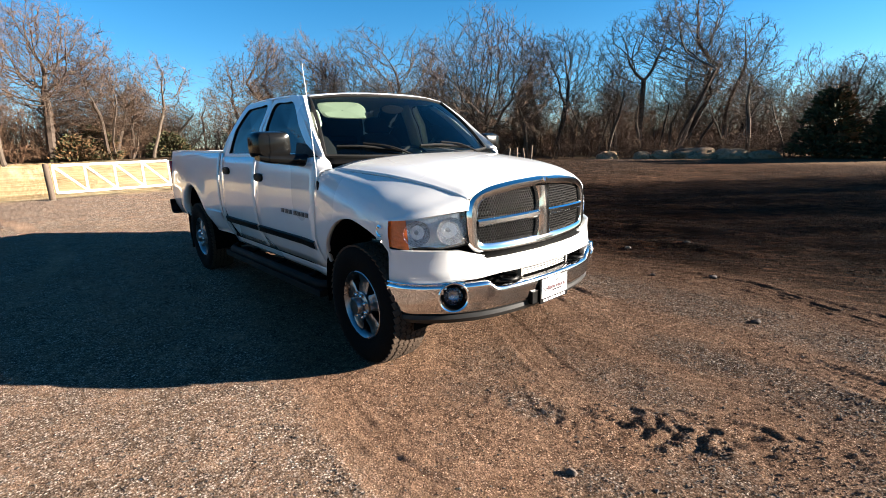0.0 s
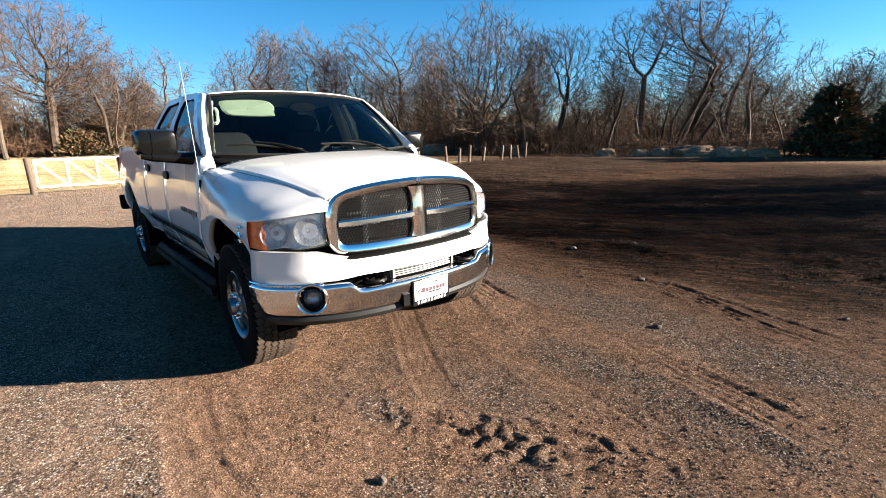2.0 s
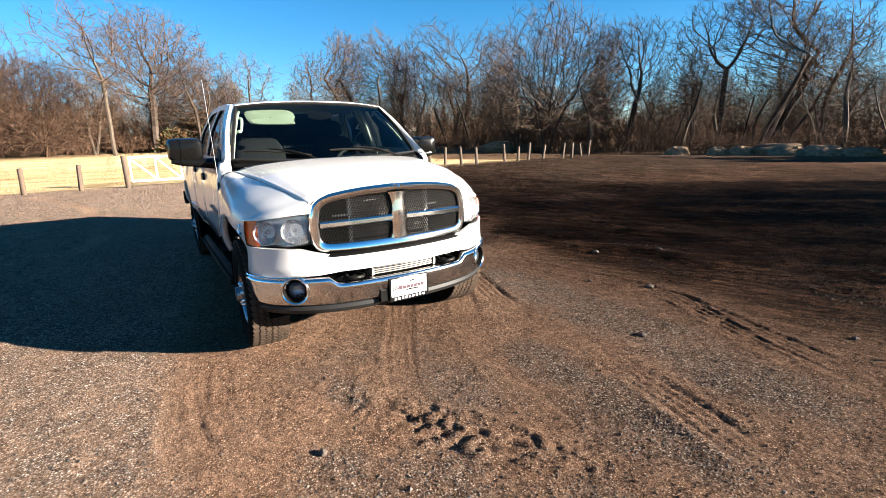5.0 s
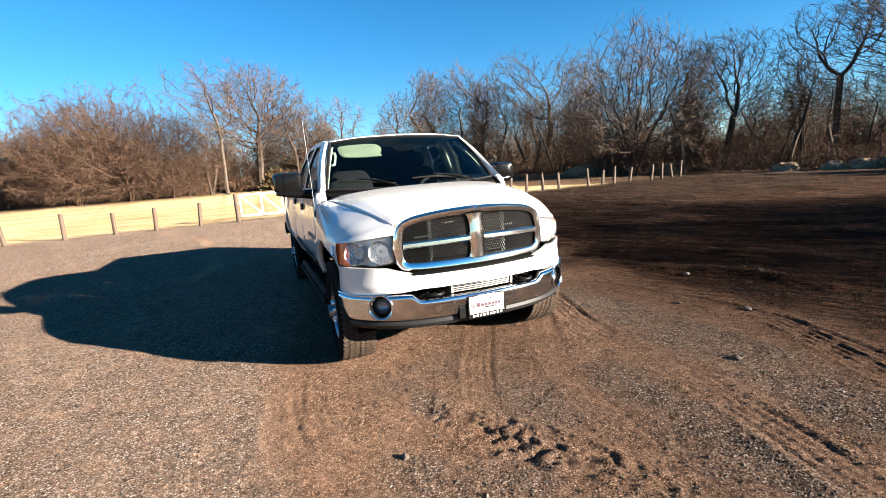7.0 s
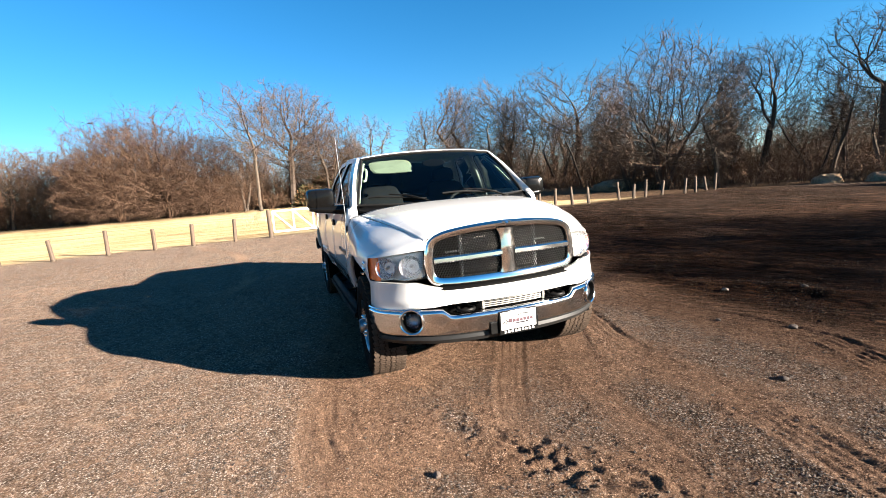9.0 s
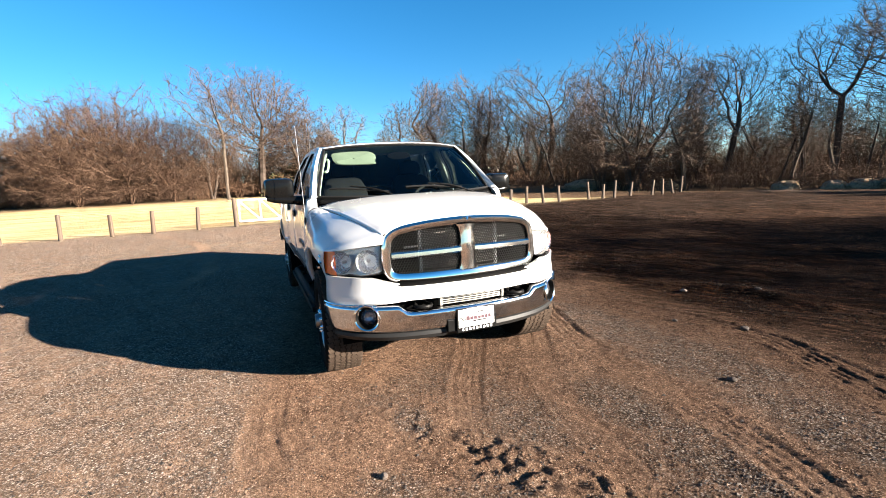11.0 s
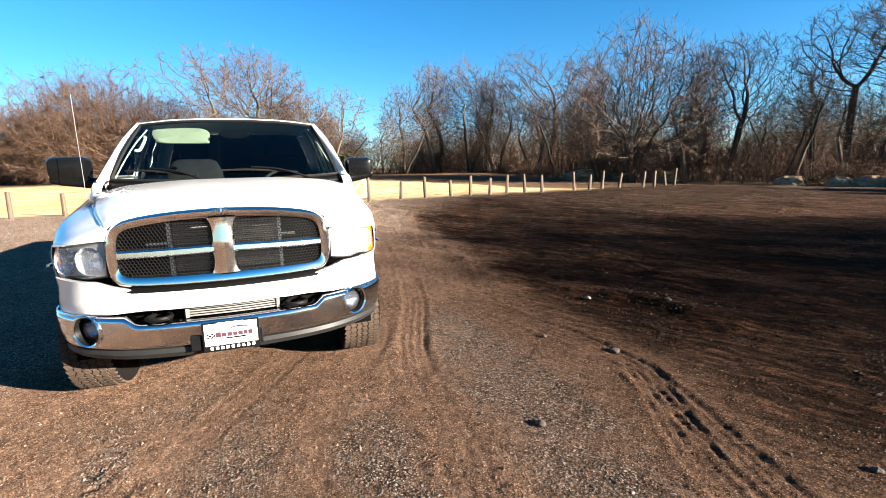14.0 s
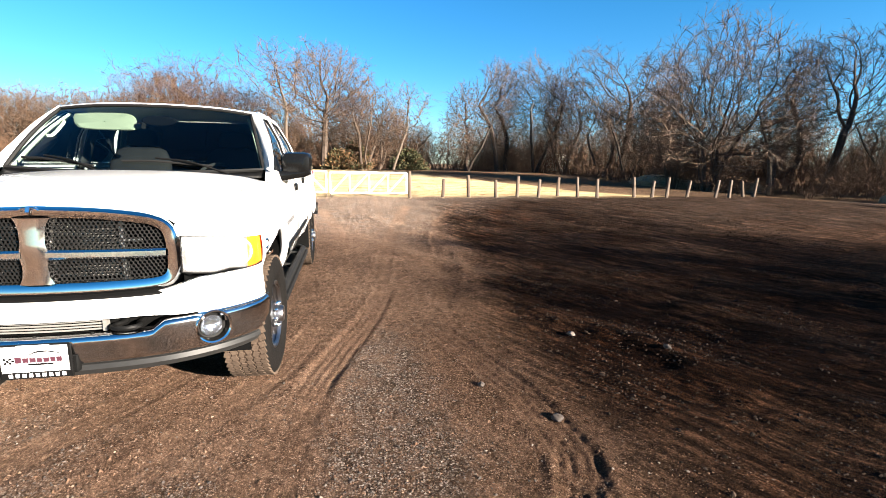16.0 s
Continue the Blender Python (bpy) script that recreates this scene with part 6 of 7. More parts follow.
for some in (lip[0:34], lip[-34:]):
    part("bumper_lip", Geo().tube(some, 0.007, 6), CHROME, bumper)
# slot between fascia and bumper: cooler tubes and two tow hooks
oil_cooler = part("oil_cooler", Geo().box((0.725, -0.234, 0.598), (0.760, -0.216, 0.662)), FINS, truck, "small aluminium oil cooler", smooth=False)
part("end_tank", Geo().box((0.725, 0.256, 0.598), (0.760, 0.274, 0.662)), FINS, oil_cooler, smooth=False)
for k in range(4):
    part("cooler_tube", Geo().tube([(0.762 - 0.25 * y * y, y, 0.607 + 0.014 * k) for y in np.linspace(-0.22, 0.26, 9)], 0.0048, 8), FINS, oil_cooler)
part("slot_backing", Geo().rows(np.stack([np.array([(0.70 - 0.2 * y * y, y, z) for y in np.linspace(-0.55, 0.55, 13)]) for z in (0.57, 0.69)])), DARK, truck)
for sign in (-1, 1):
    a = np.linspace(-2.4, 2.4, 16)
    hook = [(0.765 + 0.050 * math.cos(t), sign * 0.365 + 0.060 * math.sin(t), 0.622) for t in a]
    part("tow_hook", Geo().tube([(0.64, sign * 0.365 - 0.04, 0.622)] + hook + [(0.64, sign * 0.365 + 0.04, 0.622)], 0.013, 8), BLACK, bumper, "black tow hook")
for y in (-0.26, -0.02, 0.22):
    part("bumper_bolt", Geo().lathe([(0.001, 0.006), (0.007, 0.005), (0.009, 0.0)], (0.800 - 0.25 * y * y, y, 0.594), "z", 10), BLACK, bumper)

# dealer plate in a black frame
plate = Geo().box((0.838, -0.152, 0.408), (0.850, 0.150, 0.578))
plate_ob = part("plate_frame", plate, BLACK, bumper, "black plate frame", smooth=False, bevel=0.003)
part("mounting_block", Geo().box((0.80, -0.215, 0.420), (0.836, 0.165, 0.505)), BLACK, bumper, smooth=False, bevel=0.004)
part("plate_face", Geo().box((0.849, -0.140, 0.443), (0.853, 0.138, 0.570)), WHITE_PLATE, plate_ob, "white dealer plate", smooth=False)
marks = Geo()
for i in range(3):
    for j in range(4):
        if (i + j) % 2 == 0:
            marks.box((0.8528, -0.128 + j * 0.011, 0.486 + i * 0.010), (0.8542, -0.117 + j * 0.011, 0.496 + i * 0.010))
part("printed_checks", marks, BLACK, plate_ob, smooth=False)
marks = Geo()
for y0, y1, z0, z1 in ((-0.082, -0.055, 0.489, 0.520), (-0.051, -0.026, 0.490, 0.514), (-0.022, 0.004, 0.490, 0.513), (0.008, 0.031, 0.490, 0.512), (0.035, 0.060, 0.490, 0.512), (0.064, 0.085, 0.490, 0.513), (0.089, 0.112, 0.490, 0.514)):
    marks.box((0.8528, y0, z0), (0.8542, y1, z1))
part("printed_name_bar", marks, MAROON, plate_ob, smooth=False)
marks = Geo().box((0.8528, -0.03, 0.476), (0.8542, 0.075, 0.485))
marks.tube(curve([(0.8535, -0.03, 0.524), (0.8535, 0.01, 0.541), (0.8535, 0.06, 0.543), (0.8535, 0.115, 0.528)], 12), [0.001, 0.002, 0.003, 0.0035, 0.004, 0.004, 0.004, 0.0035, 0.003, 0.0025, 0.002, 0.001], 6)
part("printed_swoosh", marks, BLACK, plate_ob, smooth=False)
marks = Geo()
for k in range(9):
    marks.box((0.8495, -0.116 + k * 0.0275, 0.417), (0.8512, -0.100 + k * 0.0275, 0.434))
part("frame_lettering_bars", marks, WHITE_PLATE, plate_ob, smooth=False)
marks = Geo().box((0.8495, -0.070, 0.5705), (0.8512, 0.065, 0.5745))
part("frame_top_bars", marks, WHITE_PLATE, plate_ob, smooth=False)

# side badges as plain raised bars
for sign in (-1, 1):
    badge = None
    for k, x in enumerate((-1.055, -0.985, -0.915, -0.83, -0.765, -0.70, -0.635)):
        y = float(side_y(x, 0.955))
        z = 0.960 - 0.010 * (x + 1.05)
        bars = Geo().box((x, min(sign * y, sign * (y + 0.008)), z - 0.019), (x + 0.040, max(sign * y, sign * (y + 0.006)), z + 0.014))
        bars.box((x + 0.010, min(sign * y, sign * (y + 0.011)), z - 0.008), (x + 0.030, max(sign * y, sign * (y + 0.008)), z + 0.004))
        bar_ob = part("badge_bar" if badge else "door_badge", bars, BADGE, badge or truck, "" if badge else "dark grey raised badge bars", smooth=False)
        badge = badge or bar_ob
    a = np.linspace(0.7, 5.6, 16)
    crest = Geo().tube([(0.285 + 0.026 * math.cos(t), sign * (side_y(0.285, 0.93) + 0.004), 0.945 + 0.030 * math.sin(t)) for t in a], 0.008, 6)
    crest.box((0.235, min(sign * 0.985, sign * 0.998), 0.886), (0.325, max(sign * 0.985, sign * 0.998), 0.900))
    part("fender_badge", crest, CHROME, truck, "small chrome fender badge")

# antenna on the right fender
mast = Geo().tube([(-0.434, -0.977, 1.20), (-0.438, -0.978, 1.30), (-0.455, -0.985, 1.70), (-0.475, -0.99, 1.98)], [0.0026, 0.0024, 0.0018, 0.0014], 6)
ant = part("antenna", mast, STEEL, truck, "thin whip antenna")
part("antenna_base", Geo().tube([(-0.430, -0.972, 1.15), (-0.432, -0.976, 1.18), (-0.434, -0.977, 1.212)], [0.014, 0.012, 0.006], 10), BLACK, ant)

# tailgate, bumper behind, bed floor, underbody
part("tailgate", Geo().box((-4.70, -0.80, 0.80), (-4.66, 0.80, 1.42)), PAINT, truck, bevel=0.01)
for sign in (-1, 1):
    part("tail_lamp", Geo().box((-4.715, min(sign * 0.80, sign * 0.955), 0.92), (-4.64, max(sign * 0.80, sign * 0.955), 1.30)), plain("red_tail_lens", (0.35, 0.01, 0.01), 0.2) if sign < 0 else bpy.data.materials["red_tail_lens"], truck, "red tail lamp", bevel=0.012)
rear = Geo()
rows = []
for y in np.linspace(-0.99, 0.99, 15):
    back = -4.90 + 0.10 * (abs(y) / 0.99) ** 4
    rows.append([(-4.72, y, 0.78), (back + 0.03, y, 0.785), (back, y, 0.76), (back + 0.01, y, 0.64), (back + 0.05, y, 0.60), (-4.60, y, 0.60)])
rear.rows(rows)
part("rear_bumper", rear, BLACK, truck, "dark rear bumper", solid=0.006)
part("bed_floor", Geo().box((-4.66, -0.79, 0.84), (-2.59, 0.79, 0.87)).box((-2.62, -0.80, 0.86), (-2.59, 0.80, 1.40)), plain("black_bed_liner", (0.015, 0.015, 0.015), 0.8, bump=0.3, scale=200), truck, smooth=False)
under = Geo().box((-4.6, -0.50, 0.52), (0.50, -0.36, 0.70)).box((-4.6, 0.36, 0.52), (0.50, 0.50, 0.70))
under.box((-2.5, -0.90, 0.55), (-0.46, 0.90, 0.60)).box((-1.6, -0.25, 0.38), (-0.2, 0.25, 0.62)).box((-0.1, -0.55, 0.50), (0.60, 0.55, 0.78))
# Added block, not a seen part: stops sun reaching the ground below.
under.box((-3.05, -0.45, 0.30), (-0.45, 0.62, 0.54))
under.tube([(-3.57, -0.80, 0.42), (-3.57, 0.80, 0.42)], 0.055, 10).tube([(0, -0.80, 0.42), (0, 0.80, 0.42)], 0.05, 10)
under.lathe([(0.001, -0.15), (0.13, -0.10), (0.16, 0), (0.13, 0.10), (0.001, 0.15)], (-3.57, 0, 0.42), "y", 16)
under.tube([(-3.5, 0, 0.45), (-1.6, 0, 0.52)], 0.045, 10)
part("underbody", under, DARK, truck, "dark frame and axles, with an added block against light")

# wheels
def tyre_profile():
    return [(0.228, -0.112), (0.245, -0.128), (0.30, -0.142), (0.350, -0.140), (0.382, -0.128), (0.398, -0.112), (0.402, -0.06), (0.403, 0.0), (0.402, 0.06), (0.398, 0.112), (0.382, 0.128), (0.350, 0.140), (0.30, 0.142), (0.245, 0.128), (0.228, 0.112)]


def build_wheel():
    """A wheel at the origin with its outer face towards -y."""
    tyre = part("wheel", Geo().lathe(tyre_profile(), (0, 0, 0), "y", 64), RUBBER, truck, "black all-terrain tyre on a polished alloy wheel")
    blocks = Geo()
    for k in range(54):
        for row, (y, wide) in enumerate(((-0.104, 0.036), (-0.062, 0.034), (-0.020, 0.030), (0.022, 0.030), (0.064, 0.034), (0.104, 0.036))):
            a = 2 * math.pi * (k + 0.5 * (row % 2)) / 54
            m = Matrix.Rotation(-a, 4, "Y") @ Matrix.Translation((0.402 - 0.003 * (abs(y) > 0.1), y, 0)) @ Matrix.Rotation(0.35 * (-1) ** row, 4, "X")
            blocks.box((-0.006, -wide / 2 - 0.001, -0.0195), (0.006, wide / 2 + 0.001, 0.0195), m)
    part("groove_band", Geo().lathe([(0.3995, -0.112), (0.4035, -0.06), (0.4045, 0.0), (0.4035, 0.06), (0.3995, 0.112)], (0, 0, 0), "y", 64), TYRE_DIRT, tyre, "dirt-filled tread grooves")
    part("tread", blocks, TREAD, tyre, "dusty knobbly tread", smooth=False, kind="stuff")
    rim = part("rim", Geo().lathe([(0.226, 0.11), (0.205, 0.09), (0.200, -0.06), (0.214, -0.095), (0.228, -0.108), (0.232, -0.118), (0.226, -0.122), (0.212, -0.112), (0.206, -0.100)], (0, 0, 0), "y", 48), ALLOY, tyre, "polished alloy rim")
    for k in range(5):
        a = 2 * math.pi * k / 5 + 0.3
        m = Matrix.Rotation(-a, 4, "Y")
        rows = []
        for r, half, face in ((0.055, 0.050, -0.108), (0.10, 0.052, -0.104), (0.15, 0.058, -0.092), (0.19, 0.072, -0.092), (0.212, 0.090, -0.100)):
            rows.append([m @ Vector((r, y, z)) for y, z in ((face + 0.05, -half), (face + 0.008, -half), (face, -half * 0.7), (face, half * 0.7), (face + 0.008, half), (face + 0.05, half))])
        part("spoke", Geo().rows(rows), ALLOY, rim)
    part("brake_disc", Geo().lathe([(0.001, -0.01), (0.17, -0.01), (0.17, 0.02), (0.001, 0.02)], (0, 0, 0), "y", 32), DARK, rim)
    hub = part("hub_cap", Geo().lathe([(0.095, -0.09), (0.092, -0.116), (0.070, -0.126), (0.058, -0.128), (0.056, -0.162), (0.050, -0.172), (0.001, -0.174)], (0, 0, 0), "y", 32), ALLOY, rim, "dull chrome hub cap")
    for k in range(8):
        a = 2 * math.pi * (k + 0.5) / 8
        part("lug_nut", Geo().lathe([(0.013, -0.118), (0.013, -0.140), (0.008, -0.147), (0.001, -0.148)], (0.078 * math.cos(a), 0, 0.078 * math.sin(a)), "y", 8), CHROME, hub)
    return tyre


wheel = build_wheel()
WHEEL_Z = 0.408
places = [(0, -0.842, 0, -2.0), (-3.57, -0.842, 0, 0.0), (0, 0.842, 180, -2.0), (-3.57, 0.842, 180, 0.0)]
for n, (x, y, about, steer) in enumerate(places):
    m = pose(x, y, WHEEL_Z + rest(x, y) * 0.0, 0, 0, about + steer) @ Matrix.Rotation(0.5 * n, 4, "Y")
    if n == 0:
        wheel.matrix_basis = m
    else:
        copy_thing(wheel, m)

# inside the cab
dash_lines = [
    [(-0.50, -0.82, 1.345), (-0.42, -0.4, 1.335), (-0.40, 0.0, 1.332), (-0.42, 0.4, 1.335), (-0.50, 0.82, 1.345)],
    [(-0.72, -0.82, 1.355), (-0.70, -0.4, 1.350), (-0.70, 0.0, 1.345), (-0.70, 0.4, 1.365), (-0.72, 0.82, 1.355)],
    [(-0.90, -0.82, 1.30), (-0.90, -0.4, 1.28), (-0.90, 0.0, 1.28), (-0.92, 0.4, 1.31), (-0.90, 0.82, 1.30)],
    [(-0.92, -0.82, 0.95), (-0.92, -0.4, 0.92), (-0.92, 0.0, 0.92), (-0.92, 0.4, 0.95), (-0.92, 0.82, 0.95)],
]
part("dashboard", Geo().rows(skin(dash_lines, 16, 24)), TRIM, truck, "dark grey dashboard", solid=0.01)
part("cab_floor", Geo().box((-2.55, -0.90, 0.62), (-0.5, 0.90, 0.66)), TRIM, truck, smooth=False)
part("headliner", Geo().rows(skin([[(x, y * 0.95, z - 0.035) for x, y, z in line] for line in roof_lines[1:5]], 12, 9)).rows(flip_y(skin([[(x, y * 0.95, z - 0.035) for x, y, z in line] for line in roof_lines[1:5]], 12, 9))), LINER, truck, "pale fabric headliner")
for sign in (-1, 1):
    line = [(-1.04, 0.66, 1.785), (-0.86, 0.725, 1.655), (-0.70, 0.782, 1.51), (-0.57, 0.825, 1.38)]
    part("pillar_trim", Geo().rows(np.stack([curve(line, 12), curve([(x - 0.12, y + 0.03, z) for x, y, z in line], 12)]) * (1, sign, 1)), LINER, truck, "pale pillar trim", solid=0.01)
    post = [(-1.56, 0.68, 1.83), (-1.57, 0.77, 1.62), (-1.58, 0.86, 1.36)]
    part("door_pillar_trim", Geo().rows(np.stack([curve(post, 8) + np.array((0.07, 0, 0)), curve(post, 8), curve(post, 8) - np.array((0.09, -0.0, 0))]) * (1, sign, 1)), LINER if sign > 0 else TRIM, truck, solid=0.01)
    # seat with headrest
    y = sign * 0.40
    def pad(levels):
        g = Geo()
        rows = []
        a = np.linspace(0, 2 * np.pi, 24, endpoint=False)
        for x, z, dx, dy in levels:
            c, s = np.cos(a), np.sin(a)
            rows.append(np.stack([x + dx * np.sign(c) * np.abs(c) ** 0.6, y + dy * np.sign(s) * np.abs(s) ** 0.6, z + 0 * a], -1))
        g.rows(np.stack(rows), closed_v=True)
        g.f.append(tuple(range(g.n - 24, g.n)))
        return g
    seat = part("front_seat", pad([(-1.50, 0.90, 0.10, 0.24), (-1.56, 1.15, 0.09, 0.27), (-1.64, 1.42, 0.075, 0.25), (-1.68, 1.52, 0.06, 0.20), (-1.69, 1.55, 0.03, 0.14)]), SEAT, truck, "dark grey cloth seat")
    part("headrest", pad([(-1.70, 1.55, 0.03, 0.10), (-1.70, 1.57, 0.05, 0.135), (-1.71, 1.66, 0.05, 0.135), (-1.71, 1.70, 0.04, 0.11), (-1.71, 1.715, 0.02, 0.06)]), SEAT, seat)
    part("seat_cushion", pad([(-1.28, 0.86, 0.26, 0.25), (-1.28, 0.95, 0.27, 0.26), (-1.28, 1.02, 0.24, 0.23)]), SEAT, seat)
part("rear_bench", Geo().box((-2.50, -0.75, 0.9), (-2.38, 0.75, 1.42)), SEAT, truck, "rear bench backrest", bevel=0.04)
# lowered sun visor, inner mirror, steering wheel
visor = Geo()
shape = [(-0.62, 1.755), (-0.60, 1.70), (-0.53, 1.665), (-0.22, 1.662), (-0.18, 1.685), (-0.185, 1.765), (-0.30, 1.80), (-0.58, 1.785)]
loop = curve([(-0.985 + (z - 1.66) * -0.35, y, z) for y, z in shape + shape[:1]], 48)[:-1]
c = loop.mean(0)
visor.rows(np.stack([c + (loop - c) * 0.03, c + (loop - c) * 0.9 + (0.012, 0, 0), loop, c + (loop - c) * 0.9 - (0.012, 0, 0), c + (loop - c) * 0.03]), closed_v=True)
part("sun_visor", visor, plain("visor_cloth", (0.15, 0.17, 0.13), 0.9, grain=0.08, scale=100, spec=0.1), truck, "pale lowered sun visor")
part("inside_mirror", Geo().lathe([(0.001, 0.018), (0.10, 0.014), (0.11, 0.0), (0.10, -0.014), (0.001, -0.016)], (0, 0, 0), "x", 24), DARK, truck, "rear-view mirror")
bpy.data.objects["inside_mirror"].matrix_basis = pose(-0.90, 0.03, 1.735) @ Matrix.Diagonal((1, 1.15, 0.36, 1))
a = np.linspace(0, 2 * np.pi, 33)
tilt = pose(-1.02, 0.40, 1.24, 0, 62, 0)
wheel_rim = part("steering_wheel", Geo().tube([tilt @ Vector((0.19 * math.cos(t), 0.19 * math.sin(t), 0)) for t in a], 0.014, 8, caps=False), TRIM, truck, "dark steering wheel")
spokes = Geo()
for t in (0.0, 2.4, 3.9):
    spokes.tube([tilt @ Vector((0.19 * math.cos(t), 0.19 * math.sin(t), 0)), tilt @ Vector((0, 0, -0.03))], 0.014, 6)
part("steering_spokes", spokes, TRIM, wheel_rim)
part("grab_handle", Geo().tube(curve([(-0.83, -0.72, 1.60), (-0.86, -0.69, 1.61), (-0.95, -0.66, 1.70), (-0.98, -0.67, 1.72)], 12), 0.012, 8), LINER, truck, "pale grab handle")

# ---- fence and gate ----
WOOD = plain("weathered_post_wood", (0.052, 0.034, 0.021), 0.9, grain=0.35, scale=24, bump=0.5)
PALE_WOOD = plain("pale_split_post_wood", (0.050, 0.033, 0.021), 0.9, grain=0.3, scale=24, bump=0.5)
GATE_PAINT = plain("white_gate_paint", (0.60, 0.60, 0.57), 0.5, grain=0.06, scale=20)
FENCE_Y = [-13.9, -12.4, -10.8, -9.35, -8.05, -6.65, -5.38, -4.30, -3.05, 4.80, 5.76, 6.78, 7.57, 8.40, 9.16, 9.98, 10.78, 12.35, 13.10, 13.74, 14.63, 15.95, 16.59, 17.28, 17.75]
LEAN = random.Random(4)


def fence_post(y, high, wood, lean=0.085, radius=0.062):
    g = Geo()
    dx, dy = LEAN.uniform(-lean, lean), LEAN.uniform(-lean, lean)
    z0 = rest(FENCE_X, y)
    path = [(FENCE_X + dx * k, y + dy * k, z0 - 0.15 + (high + 0.15) * k) for k in (0, 0.35, 0.7, 0.985, 1.0)]
    g.tube(path, [radius * 1.05, radius, radius * 0.95, radius * 0.93, radius * 0.80], 10)
    for v in g.v:
        v += np.array([[LEAN.uniform(-1, 1) * 0.004 for _ in range(3)] for _ in range(len(v))])
    ob = part("fence_post", g, wood)
    return tagged(ob, "short weathered round wooden post, leaning a little, at the field edge", "fence post", group="posts along the field")


for n, y in enumerate(FENCE_Y):
    fence_post(y, 0.70 + 0.07 * math.sin(n * 2.7), PALE_WOOD if n % 3 == 1 else WOOD)


def gate_leaf(y0, y1, hinge):
    """A white pipe gate leaf with a zigzag of braces; hinge is the y of its post."""
    leaf = thing("gate_leaf", "white painted steel pipe gate leaf with zigzag braces, closed", "gate", (FENCE_X, hinge, rest(FENCE_X, hinge)), group="gate leaves")
    z = 0.0
    def bar(name, a, b, r=0.028):
        part(name, Geo().tube([(0.0, a[0] - hinge, a[1]), (0.0, b[0] - hinge, b[1])], r, 8), GATE_PAINT, leaf)
    low, high = 0.17, 0.86
    bar("top_rail", (y0, high), (y1, high), 0.034)
    bar("bottom_rail", (y0, low), (y1, low), 0.034)
    n = 4
    for k in range(n + 1):
        y = y0 + (y1 - y0) * k / n
        bar("upright", (y, low), (y, high))
        if k < n:
            w = y0 + (y1 - y0) * (k + 1) / n
            bar("brace", (y, high), (w, low)) if hinge < 1 else bar("brace", (y, low), (w, high))
    part("gate_wheel_leg", Geo().tube([(0.0, (y1 if hinge < 1 else y0) - hinge, low), (0.0, (y1 if hinge < 1 else y0) - hinge, -0.02)], 0.024, 8), WOOD, leaf)
    return leaf


gate_leaf(-1.80, 0.82, -1.92)
gate_leaf(0.95, 3.52, 3.62)
fence_post(-1.92, 0.92, PALE_WOOD, 0.02, 0.07)
fence_post(3.64, 0.92, WOOD, 0.02, 0.055)

# ---- mounds at the wood edge ----
MOUND = plain("weathered_mound", (0.19, 0.128, 0.080), 0.95, grain=0.70, scale=9.0, bump=1.0, spec=0.1)


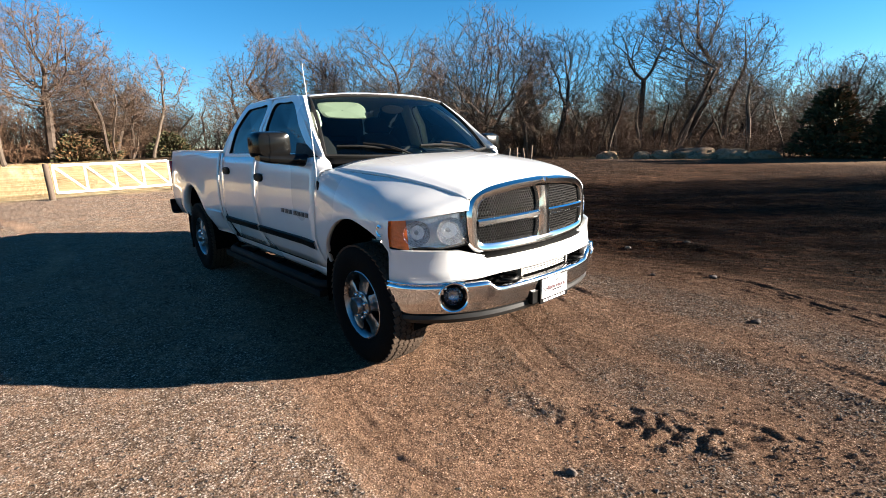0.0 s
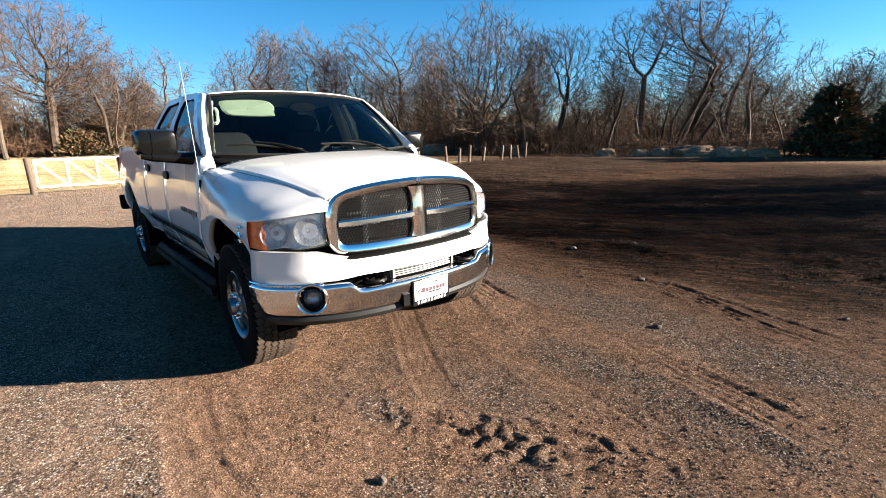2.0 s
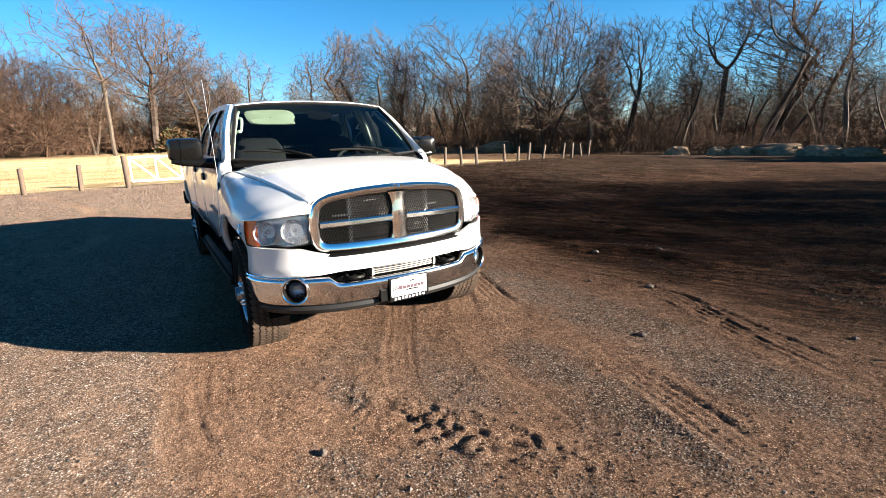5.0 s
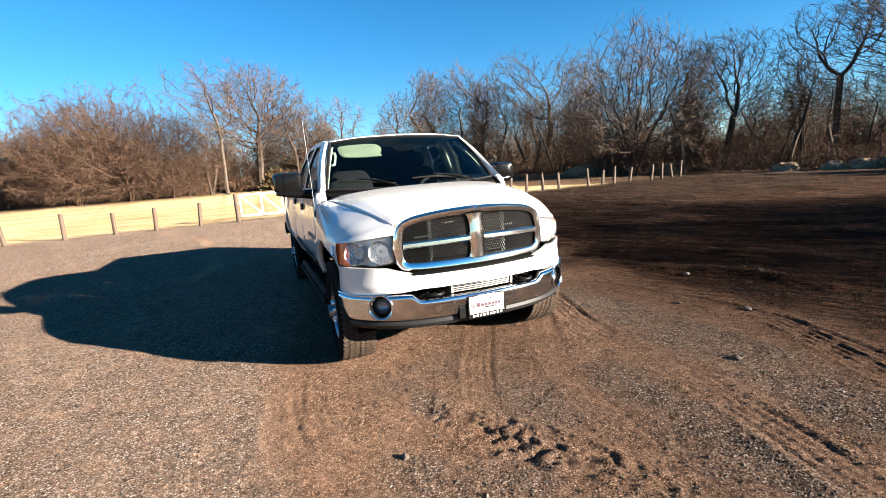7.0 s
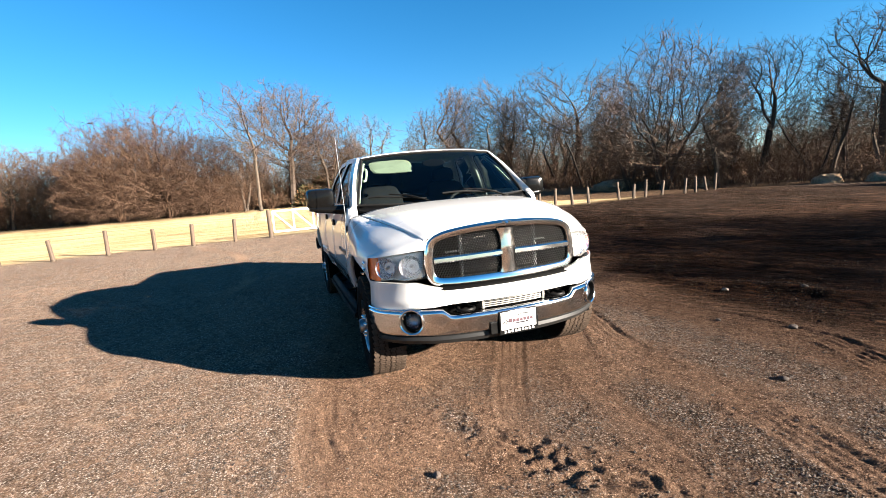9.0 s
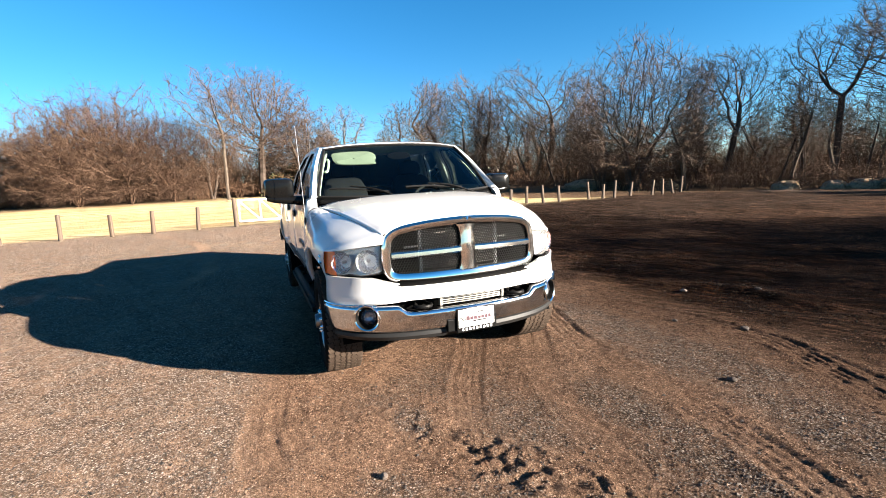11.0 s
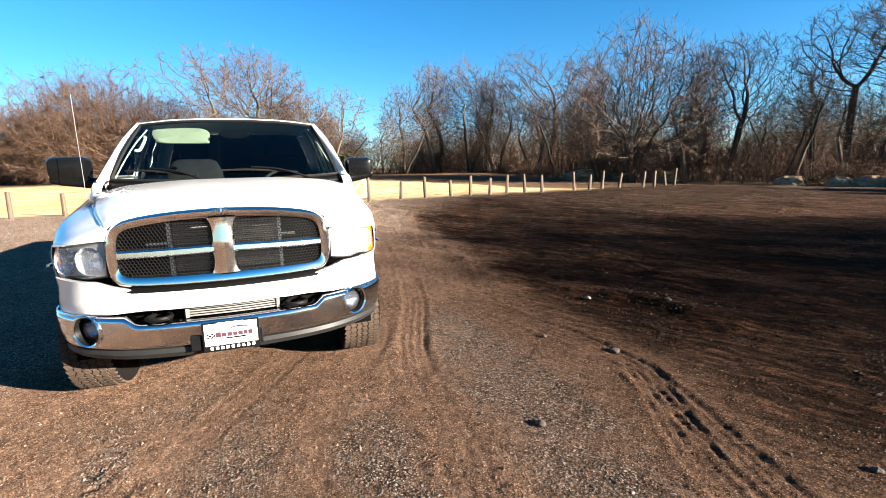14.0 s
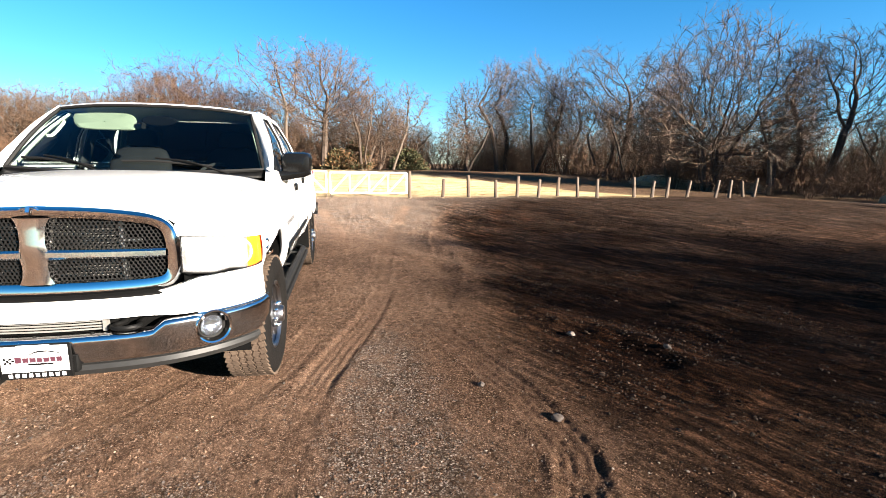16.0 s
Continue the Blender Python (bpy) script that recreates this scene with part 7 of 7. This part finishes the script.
def mound(seed, x, y, wide, deep, high):
    r = np.random.default_rng(seed)
    a, f = np.meshgrid(np.linspace(0, 2 * np.pi, 30, endpoint=False), np.linspace(0, 1, 11), indexing="xy")
    rad = np.cos(f * np.pi / 2) ** 0.8
    bumps = 1 + 0.22 * np.cos(f * np.pi / 2) * lattice_noise(np.cos(a) * 2 + seed * 3.1, np.sin(a) * 2 + f * 3, 0.9, seed) + 0.14 * np.cos(f * np.pi / 2) * lattice_noise(np.cos(a) * 6 + seed, np.sin(a) * 6 + f * 9, 0.9, seed + 3)
    g = np.stack([x + wide * rad * bumps * np.cos(a), y + deep * rad * bumps * np.sin(a), base_height(np.array([x]), np.array([y]))[0] - 0.12 + (high + 0.12) * np.sin(f * np.pi / 2) ** 0.8 * bumps], -1)
    ob = part("earth_mound", Geo().rows(g, closed_v=True), MOUND)
    return tagged(ob, "low weathered grey mound of earth and rubble at the wood edge", "mound", group="mounds along the woods")


for seed, x, y, wide, high in ((1, -12.5, 24.6, 0.64, 0.83), (2, -10.8, 25.4, 0.53, 0.75), (3, -9.7, 25.9, 0.75, 0.83), (4, -8.2, 26.6, 1.24, 1.02), (5, -6.6, 27.1, 1.02, 0.9), (6, -5.1, 27.5, 0.83, 0.75), (7, -25.8, 22.4, 1.85, 1.39), (8, -23.7, 23.2, 0.9, 0.99), (9, -20.5, 24.8, 0.85, 0.94)):
    mound(seed, x, y, wide * 1.0, wide * 0.9, high * 0.55)

# ---- small pale shed deep in the woods ----
shed = thing("shed", "small pale shed half hidden behind the bare trees", "shed", (-42.0, 22.6, 0.85))
part("wall", Geo().box((-1.0, -0.85, 0.0), (1.0, 0.85, 1.75)), plain("pale_siding", (0.30, 0.265, 0.22), 0.7, grain=0.1, scale=6), shed, smooth=False)
part("roof", Geo().add([(-1.15, -1.0, 1.7), (1.15, -1.0, 1.7), (1.15, 1.0, 1.7), (-1.15, 1.0, 1.7), (-1.15, 0, 2.2), (1.15, 0, 2.2)], [(0, 1, 5, 4), (2, 3, 4, 5), (0, 4, 3), (1, 2, 5), (3, 2, 1, 0)]), WOOD, shed, smooth=False)


# ---- a heap of cut branches at the foot of the thicket ----
heap = thing("brush_pile", "heap of pale cut branches lying at the field edge", "brush pile", (-46.0, -12.6, 0.0))
heap.location.z = float(base_height(np.array([-46.0]), np.array([-12.6]))[0])
sticks = random.Random(12)
for k in range(34):
    a, u, d = sticks.uniform(0, 6.28), sticks.uniform(-2.6, 2.6), sticks.uniform(-0.7, 0.7)
    half, z = sticks.uniform(0.5, 1.5), sticks.uniform(0.1, 1.5) * (1 - abs(u) / 3.2)
    ca, sa, rise = math.cos(a) * half, math.sin(a) * half, sticks.uniform(-0.25, 0.25)
    part("branch", Geo().tube([(d - ca, u - sa, max(0.03, z - rise)), (d, u, z + 0.06), (d + ca, u + sa, max(0.03, z + rise))], [0.05, 0.04, 0.018], 5), PALE_WOOD, heap)
